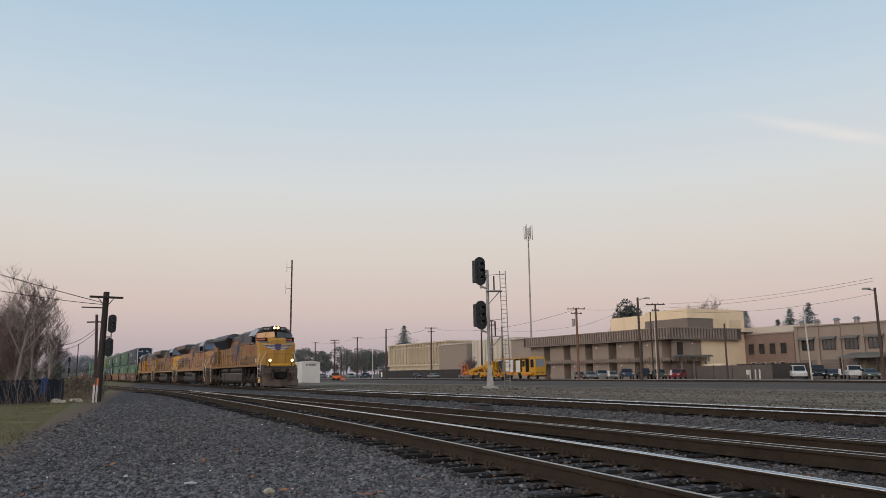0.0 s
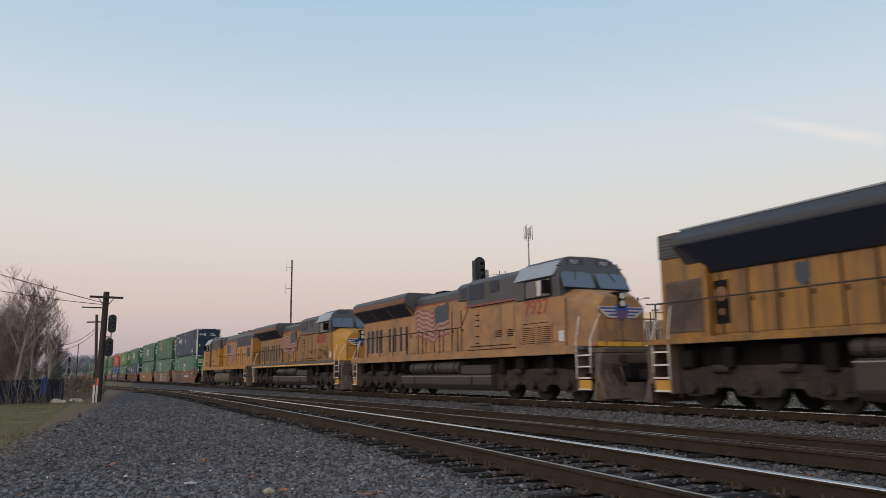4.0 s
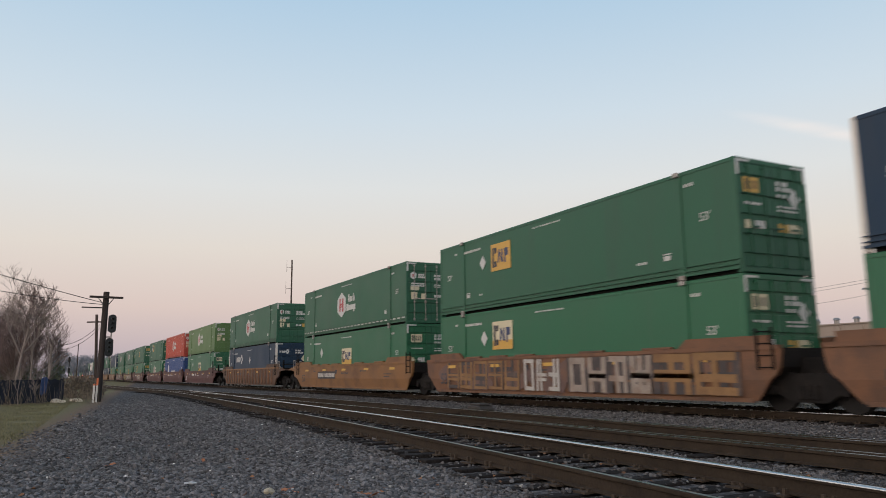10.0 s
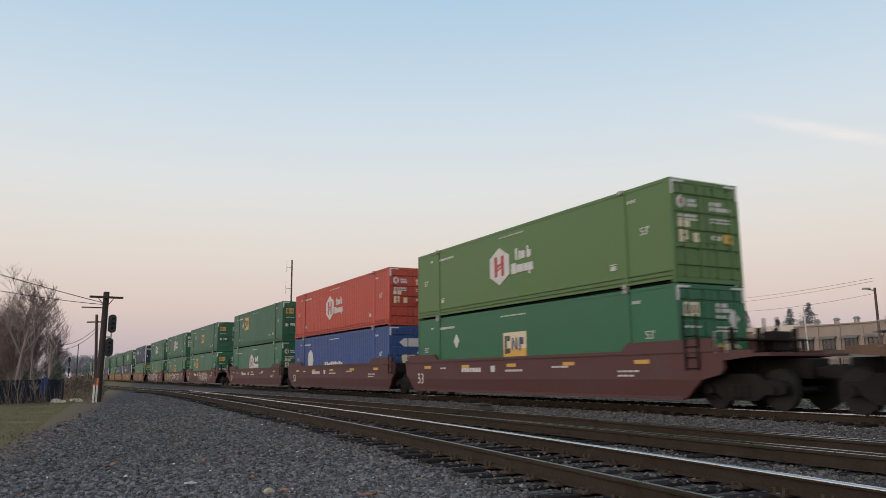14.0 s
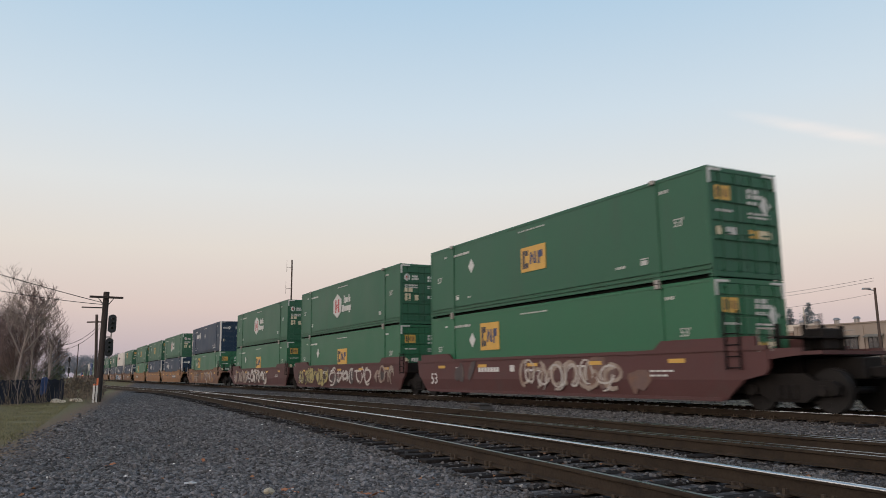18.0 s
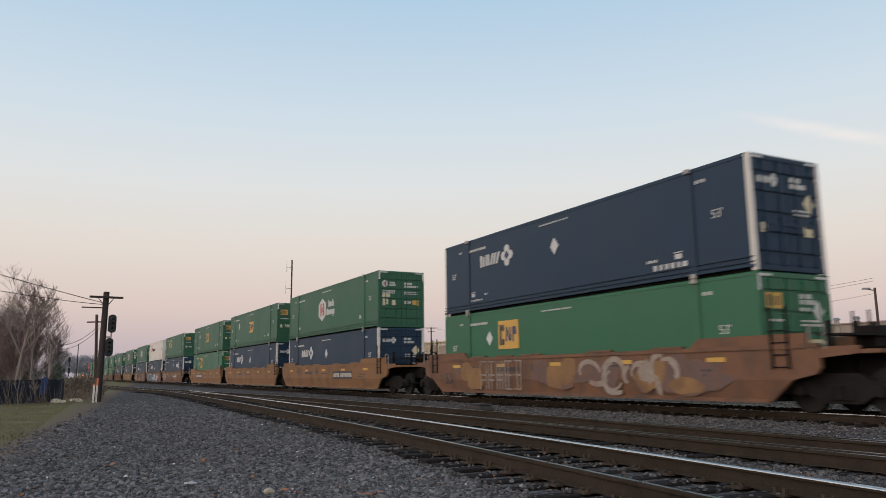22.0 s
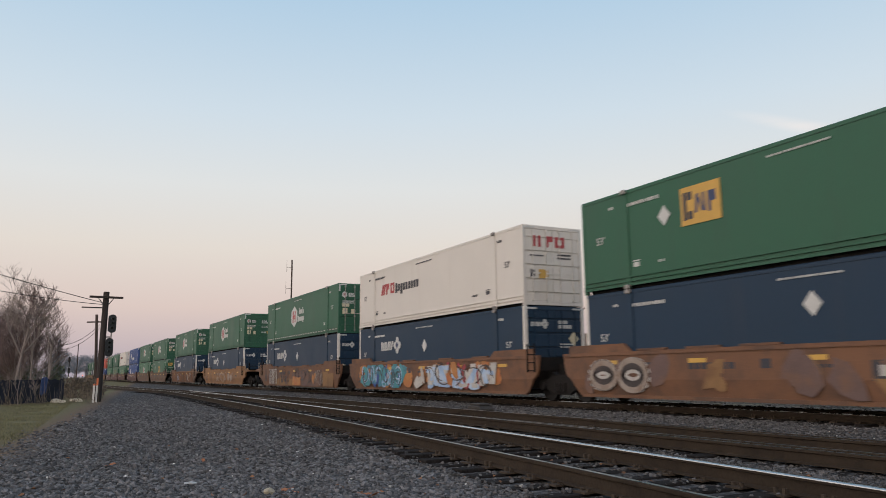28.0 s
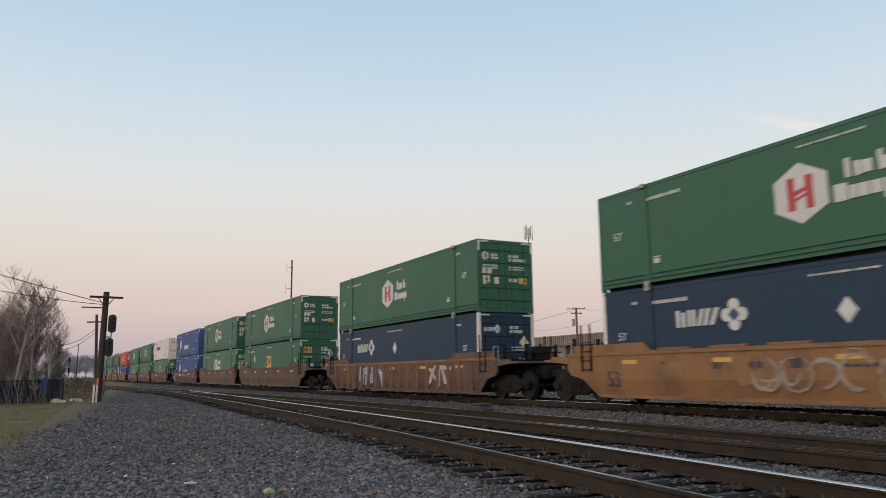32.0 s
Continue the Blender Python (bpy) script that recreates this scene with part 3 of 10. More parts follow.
stones("yard_gravel", "grey-brown gravel strewn beyond the main track", "yard_stone", 42000, yard_spots, (0.022, 0.05), 14, coarse=True)
stones("pale_pebbles", "scattered pale pebbles among dark ballast", "pale_stone", 420, gravel_spots(6.4, 34, 1.0, 0.005), (0.010, 0.026), 5)


M["bright_leaf"] = material("orange_brown_dead_leaf", (0.32, 0.125, 0.055), 0.8, var=0.35, scale=25, fine=90, bump=0.3)
M["scrap_white"] = material("white_paper_scrap", (0.55, 0.55, 0.56), 0.8, var=0.12, scale=12, bump=0.2)
M["scrap_cream"] = material("pale_cream_stone", (0.36, 0.32, 0.24), 0.85, var=0.25, scale=20, bump=0.4)


def litter():
    """Blades of dull grass on the verge, and dead leaves on the gravel."""
    rng = np.random.default_rng(8)
    verts, faces = [], []
    n = 0
    while n < 30000:
        y = 11 + 30 * rng.uniform(0, 1) ** 1.2
        x = 0.108 * y - 2.2 - 0.04 * max(0.0, y - 18) - abs(rng.normal(0, 1.8))
        if noise.noise(Vector((x * 0.8, y * 0.8, 2))) < -0.25 or x < -9:
            n += 1
            continue
        h, a, w = rng.uniform(0.012, 0.055), rng.uniform(0, 6.28), rng.uniform(0.005, 0.012)
        i = len(verts)
        verts += [(x - w * math.cos(a), y - w * math.sin(a), GROUND - 0.02), (x + w * math.cos(a), y + w * math.sin(a), GROUND - 0.02),
                  (x + rng.uniform(-0.04, 0.04), y + rng.uniform(-0.04, 0.04), GROUND + h)]
        faces.append((i, i + 1, i + 2))
        n += 1
    me = bpy.data.meshes.new("grass")
    me.from_pydata(verts, [], faces)
    me.materials.append(M["grass"])
    tagged(new("grass", me), "short dull green and yellow winter grass", "grass", kind="stuff")
    verts, faces = [], []
    for _ in range(150):
        x, y = in_view(rng, 1, 6.5, 16, 1.0)
        x, y = float(x[0]) - 0.5, float(y[0])
        s, a = rng.uniform(0.018, 0.04), rng.uniform(0, 6.28)
        i = len(verts)
        for k in range(5):
            r = s * (1.0 if k % 2 else 0.6)
            verts.append((x + r * math.cos(a + 1.256 * k), y + r * math.sin(a + 1.256 * k), terrain_z(x, y) + 0.045 + rng.uniform(0, 0.03)))
        faces.append(tuple(range(i, i + 5)))
    me = bpy.data.meshes.new("dead_leaves")
    me.from_pydata(verts, [], faces)
    me.materials.append(M["dead_leaf"])
    tagged(new("dead_leaves", me), "dry brown leaves lying on the gravel", "leaf litter", kind="stuff")
    for k, (x, y) in enumerate(((2.19, 7.65), (2.23, 7.40), (2.87, 6.92), (2.82, 6.98), (0.84, 10.92), (1.96, 10.78))):
        leaf = thing("dead_leaf", "curled orange-brown dead leaf on the gravel", "leaf", "dead leaves on the gravel", m=pose(x, y, terrain_z(x, y) + 0.045, 20 - 9 * k, 14 * (k % 3), 50 * k))
        part("blade", lambda bm: prism(bm, [(0.042 * r * math.cos(0.628 * i), 0.034 * r * math.sin(0.628 * i)) for i, r in enumerate((1.1, 0.6, 1.0, 0.55, 1.0, 0.7, 1.05, 0.55, 0.95, 0.6))], "z", -0.002, 0.002), "bright_leaf", leaf, key="leafblade")
        part("stalk", lambda bm: rod(bm, (0.04, 0, 0), (0.10, 0.01, 0.012), 0.0025, 4), "bright_leaf", leaf, key="leafstalk")
    for x, y, turn, long in ((1.43, 8.56, 20, 0.075), (0.88, 9.52, 70, 0.045)):
        scrap = thing("paper_scrap", "small crumpled white paper scrap on the gravel", "litter", m=pose(x, y, terrain_z(x, y) + 0.04, 8, 5, turn))
        part("sheet", lambda bm: prism(bm, [(-long, -0.018), (0.3 * long, -0.024), (long, -0.006), (0.8 * long, 0.02), (-0.8 * long, 0.016)], "z", 0.0, 0.010), "scrap_white", scrap)
        part("fold", lambda bm: prism(bm, [(-0.5 * long, -0.01), (0.4 * long, -0.012), (0.2 * long, 0.012)], "z", 0.010, 0.020), "scrap_white", scrap)
    stone = thing("pale_stone", "large pale cream stone among the dark gravel", "stone", m=pose(2.04, 7.65, terrain_z(2.04, 7.65) + 0.03, 0, 0, 30))

    def lump(bm):
        for v in bmesh.ops.create_icosphere(bm, subdivisions=2, radius=0.05)["verts"]:
            v.co = Vector((v.co.x * 1.25, v.co.y, v.co.z * 0.8)) * (1.0 + 0.35 * noise.noise(v.co * 22))
    part("lump", lump, "scrap_cream", stone)


litter()

# ---- the train ----
MOVERS = []      # (thing, y at the start, height, turn)
WHEELSETS = []   # (wheelset, local place, radius, sense)


def wheelset(parent, y, z, r, gauge=1.435):
    def fill(bm):
        for s in (-1, 1):
            x = s * (gauge / 2 + 0.065)
            rod(bm, (x - 0.065, 0, 0), (x + 0.065, 0, 0), r, 20)
            rod(bm, (x - s * 0.065 - 0.015, 0, 0), (x - s * 0.065 + 0.015, 0, 0), r + 0.028, 20)
            rod(bm, (x + s * 0.066, 0, 0), (x + s * 0.10, 0, 0), 0.13, 10)
            for k in range(6):
                a = k * math.pi / 3
                rod(bm, (x + s * 0.064, 0.62 * r * math.cos(a), 0.62 * r * math.sin(a)), (x + s * 0.072, 0.62 * r * math.cos(a), 0.62 * r * math.sin(a)), 0.045, 6)
        rod(bm, (-0.75, 0, 0), (0.75, 0, 0), 0.085, 8)
    w = part("wheelset", fill, "wheel", parent, key=("wheelset", r), at=(0, y, z))
    WHEELSETS.append((w, (0, y, z), r))
    return w


def car_truck(parent, y):
    """Two-axle truck of a well car."""
    def fill(bm):
        for s in (-1, 1):
            x = s * 1.0
            prism(bm, [(-1.25, 0.58), (-1.1, 0.70), (-0.72, 0.70), (-0.45, 0.86), (0.45, 0.86), (0.72, 0.70), (1.1, 0.70), (1.25, 0.58), (1.22, 0.40), (1.0, 0.36),
                       (0.75, 0.40), (0.42, 0.22), (-0.42, 0.22), (-0.75, 0.40), (-1.0, 0.36), (-1.22, 0.40)], "x", x - 0.07, x + 0.07)
            for dy in (-0.915, 0.915):
                rod(bm, (x + s * 0.06, dy, 0.48), (x + s * 0.17, dy, 0.48), 0.12, 10)
            for dy in (-0.2, 0.0, 0.2):
                rod(bm, (x + s * 0.08, dy, 0.30), (x + s * 0.08, dy, 0.60), 0.085, 8)
        bx(bm, -1.0, 1.0, -0.2, 0.2, 0.45, 0.78)
        rod(bm, (0, 0, 0.7), (0, 0, 1.0), 0.25, 12)
    t = part("truck", fill, "grimy", parent, "grimy black cast steel truck", key="car_truck", at=(0, y, 0))
    for dy in (-0.915, 0.915):
        wheelset(t, dy, 0.48, 0.48)
    return t


def blobs(bm, rng, y0, y1, z0, z1, n, wide, x):
    """Flat rounded spray-paint shapes."""
    for _ in range(n):
        cy, cz, w, h, k = rng.uniform(y0, y1), rng.uniform(z0 + 0.25, z1 - 0.25), rng.uniform(0.3, 1.0) * wide, rng.uniform(0.2, 0.5) * (z1 - z0), rng.randint(7, 11)
        lean = rng.uniform(-0.5, 0.5)
        pts = []
        for i in range(k):
            a, r = 2 * math.pi * i / k, rng.uniform(0.6, 1.1)
            py, pz = w * r * math.cos(a), h * r * math.sin(a)
            pts.append((cy + py + lean * pz, min(z1, max(z0, cz + pz))))
        prism(bm, pts, "x", x - rng.uniform(0.002, 0.007), x + 0.004)


def panels(bm, rng, y0, y1, z0, z1, n, tall, x):
    """Rolled-on patches of cover paint with uneven edges, side by side."""
    w = (y1 - y0) / n
    for i in range(n):
        a, b = y0 + w * i, y0 + w * (i + rng.uniform(0.95, 1.12))
        top = z0 + (z1 - z0) * tall * rng.uniform(0.8, 1.15)
        pts = [(a, z0), (b, z0), (b + rng.uniform(-0.08, 0.08), top), (0.5 * (a + b), top + rng.uniform(-0.06, 0.06)), (a + rng.uniform(-0.08, 0.08), top + rng.uniform(-0.05, 0.05))]
        prism(bm, pts, "x", x - rng.uniform(0.002, 0.006), x + 0.004)


def strokes(bm, rng, y0, y1, z0, z1, n, x, thick=0.12):
    """Slanted bars of paint that stand for unreadable sprayed letters."""
    w = (y1 - y0) / n
    for i in range(n):
        cy = y0 + w * (i + 0.5)
        for _ in range(rng.randint(2, 3)):
            a, c, k = rng.uniform(-0.45, 0.45) * w, rng.uniform(-0.45, 0.45) * w, thick * rng.uniform(0.7, 1.4)
            za, zb = rng.uniform(z0, z0 + 0.3 * (z1 - z0)), rng.uniform(z1 - 0.3 * (z1 - z0), z1)
            d = x - rng.uniform(0.002, 0.006)
            prism(bm, [(cy + a - k, za), (cy + a + k, za), (cy + c + k, zb), (cy + c - k, zb)], "x", d, x + 0.004)
        if rng.random() < 0.6:
            zc = rng.uniform(z0 + 0.3 * (z1 - z0), z1 - 0.2 * (z1 - z0))
            prism(bm, [(cy - 0.4 * w, zc), (cy + 0.4 * w, zc + 0.05), (cy + 0.4 * w, zc + 0.2), (cy - 0.4 * w, zc + 0.15)], "x", x - 0.005, x + 0.004)


def ribbon(bm, pts, wide, x, depth=0.005):
    """A band of paint along a bent line on the side, narrower towards its ends."""
    n = len(pts)
    left, right = [], []
    for i, (y, z) in enumerate(pts):
        (ya, za), (yb, zb) = pts[max(0, i - 1)], pts[min(n - 1, i + 1)]
        ty, tz = yb - ya, zb - za
        d = max(1e-6, math.hypot(ty, tz))
        w = 0.5 * wide * (0.55 + 0.45 * math.sin(math.pi * (i + 0.5) / n))
        left.append((y - tz / d * w, z + ty / d * w))
        right.append((y + tz / d * w, z - ty / d * w))
    for i in range(n - 1):
        prism(bm, [left[i], left[i + 1], right[i + 1], right[i]], "x", x - depth, x + 0.004)


def curls(bm, rng, y0, y1, z0, z1, n, x, thick=0.12):
    """Swinging bands of paint, two or three to a letter, that stand for unreadable sprayed letters."""
    w, h = (y1 - y0) / n, z1 - z0
    for i in range(n):
        cy, cz = y0 + w * (i + 0.5), 0.5 * (z0 + z1)
        for _ in range(rng.choice((2, 3, 3))):
            a0, span = rng.uniform(0, 6.28), rng.uniform(1.6, 4.2) * rng.choice((-1, 1))
            ry, rz = rng.uniform(0.22, 0.55) * w, rng.uniform(0.22, 0.46) * h
            oy, oz, lean = rng.uniform(-0.16, 0.16) * w, rng.uniform(-0.12, 0.12) * h, rng.uniform(-0.3, 0.3)
            pts = []
            for k in range(9):
                a = a0 + span * k / 8
                pz = min(z1, max(z0, cz + oz + rz * math.sin(a)))
                pts.append((cy + oy + ry * math.cos(a) + lean * (pz - cz), pz))
            ribbon(bm, pts, thick * rng.uniform(0.7, 1.3), x, rng.uniform(0.003, 0.006))


def loops(bm, y0, y1, z0, z1, n, x, thick=0.2):
    """Closed rings of paint side by side."""
    w, cz, rz = (y1 - y0) / n, 0.5 * (z0 + z1), 0.5 * (z1 - z0) - 0.5 * thick
    for i in range(n):
        cy, k = y0 + w * (i + 0.5), 0.86 if i % 2 else 1.0
        pts = [(cy + (0.5 * w - 0.4 * thick) * math.cos(a), cz + k * rz * math.sin(a)) for a in [2 * math.pi * j / 16 for j in range(17)]]
        for p, q in zip(pts, pts[1:]):
            ribbon(bm, [p, q], thick / 0.87, x)


def blocks(bm, rng, y0, y1, z0, z1, n, x, thick=0.1):
    """Block shapes of upright and level bars, side by side: unreadable sprayed capitals."""
    w = (y1 - y0) / n
    for i in range(n):
        a, b = y0 + w * i + 0.07, y0 + w * (i + 1) - 0.07
        k = thick * rng.uniform(0.8, 1.25)
        d = x - rng.uniform(0.002, 0.005)
        for c in rng.sample((a, 0.5 * (a + b) - k / 2, b - k), rng.choice((2, 2, 3))):
            t = rng.uniform(-0.06, 0.06)
            prism(bm, [(c, z0), (c + k, z0), (c + k + t, z1), (c + t, z1)], "x", d, x + 0.004)
        for z in rng.sample((z0, 0.5 * (z0 + z1) - k / 2, z1 - k, 0.7 * z0 + 0.3 * z1), rng.choice((2, 3))):
            prism(bm, [(a, z), (b, z + 0.02), (b, z + k + 0.02), (a, z + k)], "x", d - 0.0015, x + 0.004)


M["spray_grey"] = material("grey_spray_paint", (0.27, 0.225, 0.19), 0.65, var=0.3, scale=3, bump=0, dirt=((0.16, 0.085, 0.05), 0.45, 2.5))
M["spray_mauve"] = material("dull_mauve_spray_paint", (0.115, 0.072, 0.064), 0.7, var=0.3, scale=1.6, bump=0, dirt=((0.17, 0.085, 0.045), 0.5, 1.4))
M["spray_tan"] = material("tan_patch_paint", (0.215, 0.118, 0.048), 0.7, var=0.25, scale=1.6, bump=0, dirt=((0.12, 0.06, 0.03), 0.45, 1.4))
M["spray_white"] = material("pale_spray_paint", (0.40, 0.38, 0.355), 0.6, var=0.25, scale=3, bump=0, dirt=((0.26, 0.17, 0.12), 0.35, 2.5))
M["spray_teal"] = material("teal_spray_paint", (0.06, 0.24, 0.27), 0.6, var=0.4, scale=1.6, bump=0, dirt=((0.05, 0.09, 0.20), 0.5, 1.8))
M["spray_deep"] = material("deep_blue_spray_paint", (0.03, 0.07, 0.26), 0.6, var=0.4, scale=1.6, bump=0, dirt=((0.06, 0.20, 0.26), 0.4, 1.8))
M["spray_blue"] = material("light_blue_spray_paint", (0.28, 0.40, 0.58), 0.6, var=0.3, scale=2, bump=0, dirt=((0.50, 0.48, 0.44), 0.4, 2.0))
M["spray_orange"] = material("orange_spray_paint", (0.36, 0.16, 0.05), 0.6, var=0.3, scale=2, bump=0, dirt=((0.40, 0.07, 0.03), 0.4, 2.5))
M["spray_red"] = material("dark_red_spray_paint", (0.27, 0.04, 0.05), 0.6, var=0.3, scale=2, bump=0)
M["spray_dark"] = material("dark_spray_paint", (0.05, 0.04, 0.04), 0.6, var=0.4, scale=2, bump=0, dirt=((0.2, 0.12, 0.08), 0.3, 2.0))
M["spray_olive"] = material("olive_spray_paint", (0.30, 0.26, 0.10), 0.6, var=0.4, scale=2, bump=0, dirt=((0.12, 0.06, 0.05), 0.4, 2.5))

GRAFFITI = {
    "mural": [("blobs", "spray_orange", -6.6, 7.0, 26, 0.9), ("blobs", "spray_teal", 1.9, 7.0, 22, 0.7), ("blobs", "spray_deep", 2.2, 7.0, 6, 0.35), ("curls", "spray_teal", 1.9, 7.0, 7, 0.26), ("curls", "spray_blue", 2.0, 6.9, 6, 0.07),
              ("curls", "spray_dark", 2.0, 6.9, 6, 0.05), ("blobs", "spray_white", -0.4, 1.6, 3, 0.5), ("low", "spray_blue", -6.2, -0.4, 9, 0.7), ("blobs", "spray_red", -5.6, -0.8, 5, 0.35), ("strokes", "spray_white", -6.2, -0.4, 5, 0.17),
              ("strokes", "spray_blue", -6.2, -0.4, 5, 0.12), ("curls", "spray_dark", -6.2, -0.2, 5, 0.05), ("blobs", "spray_orange", -3.4, -1.4, 2, 0.3)],
    "letters": [("blobs", "spray_mauve", -7.6, 7.2, 26, 0.9), ("blocks", "spray_dark", 1.6, 7.0, 5, 0.14), ("blocks", "spray_tan", 1.65, 7.05, 5, 0.10), ("blocks", "spray_dark", -7.8, -1.0, 6, 0.28), ("blocks", "spray_grey", -4.8, -1.1, 4, 0.20), ("blocks", "spray_tan", -7.7, -4.8, 2, 0.20), ("blocks", "spray_white", -0.7, 1.4, 3, 0.10)],
    "tags": [("blobs", "spray_dark", -7, 7, 5, 0.9), ("curls", "spray_white", -4.6, 1.5, 6, 0.12), ("blobs", "spray_olive", 2.4, 7.6, 9, 0.6), ("curls", "spray_olive", 2.0, 7.8, 9, 0.16), ("curls", "spray_dark", 2.2, 7.6, 9, 0.06), ("curls", "spray_grey", -7.6, -5.2, 4, 0.10)],
    "pieces": [("blobs", "spray_mauve", -3.0, 7.5, 9, 0.9), ("blobs", "spray_grey", -3.2, 6.8, 13, 0.55), ("curls", "spray_white", -3.2, 3.6, 7, 0.20), ("curls", "spray_grey", 2.6, 7.2, 5, 0.16), ("curls", "spray_dark", -3.2, 6.8, 9, 0.06)],
    "scrawl": [("blobs", "spray_mauve", -5.5, 3.0, 7, 0.6), ("curls", "spray_grey", -4.4, 1.0, 6, 0.13), ("curls", "spray_white", -4.2, 0.6, 6, 0.06), ("blobs", "spray_dark", 4, 7, 3, 0.4)],
    "faded": [("blobs", "spray_mauve", 0.8, 5.0, 5, 0.4), ("blocks", "spray_mauve", 1.1, 4.8, 4, 0.16), ("blocks", "spray_dark", 1.1, 4.8, 4, 0.05)],
    "throw": [("blobs", "spray_mauve", -6.5, 6.5, 16, 0.9), ("blobs", "spray_tan", -6, 6, 7, 0.8), ("curls", "spray_grey", -5.4, -1.4, 4, 0.14), ("blobs", "spray_grey", -5.0, -1.6, 3, 0.35), ("blocks", "spray_grey", 1.9, 4.8, 5, 0.05)],
    "rings": [("blobs", "spray_mauve", 4.6, 7.8, 4, 0.5), ("blobs", "spray_tan", -6.5, 3, 12, 0.6), ("blobs", "spray_mauve", -6, 1, 6, 0.6), ("loops", "spray_white", 5.0, 7.6, 2, 0.44), ("loops", "spray_dark", 5.04, 7.56, 2, 0.34), ("loops", "spray_grey", 5.06, 7.54, 2, 0.16)],
    "patches": [("panels", "spray_mauve", -5.6, 0.6, 5, 0.85), ("panels", "spray_tan", 0.5, 4.6, 4, 0.42), ("panels", "spray_tan", -7.6, -5.8, 2, 0.8), ("blobs", "spray_mauve", 1.0, 7.2, 6, 0.5), ("panels", "spray_orange", -1.4, 0.4, 2, 0.5),
                ("blobs", "spray_orange", -4.9, -3.9, 2, 0.25), ("curls", "spray_grey", -5.9, -4.2, 4, 0.05), ("curls", "spray_dark", 1.2, 3.0, 3, 0.06), ("blocks", "spray_white", 4.1, 6.2, 7, 0.05), ("curls", "spray_dark", -3.6, -0.2, 3, 0.05)],
    "grey": [("blobs", "spray_grey", -4.5, -2.2, 5, 0.5), ("blobs", "spray_tan", -1, 6, 5, 0.7), ("curls", "spray_grey", -2, 2.5, 6, 0.06)],
    "stripes": [("strokes", "spray_blue", 1.0, 4.2, 5, 0.06), ("strokes", "spray_white", -6, -3.6, 2, 0.07)],
}


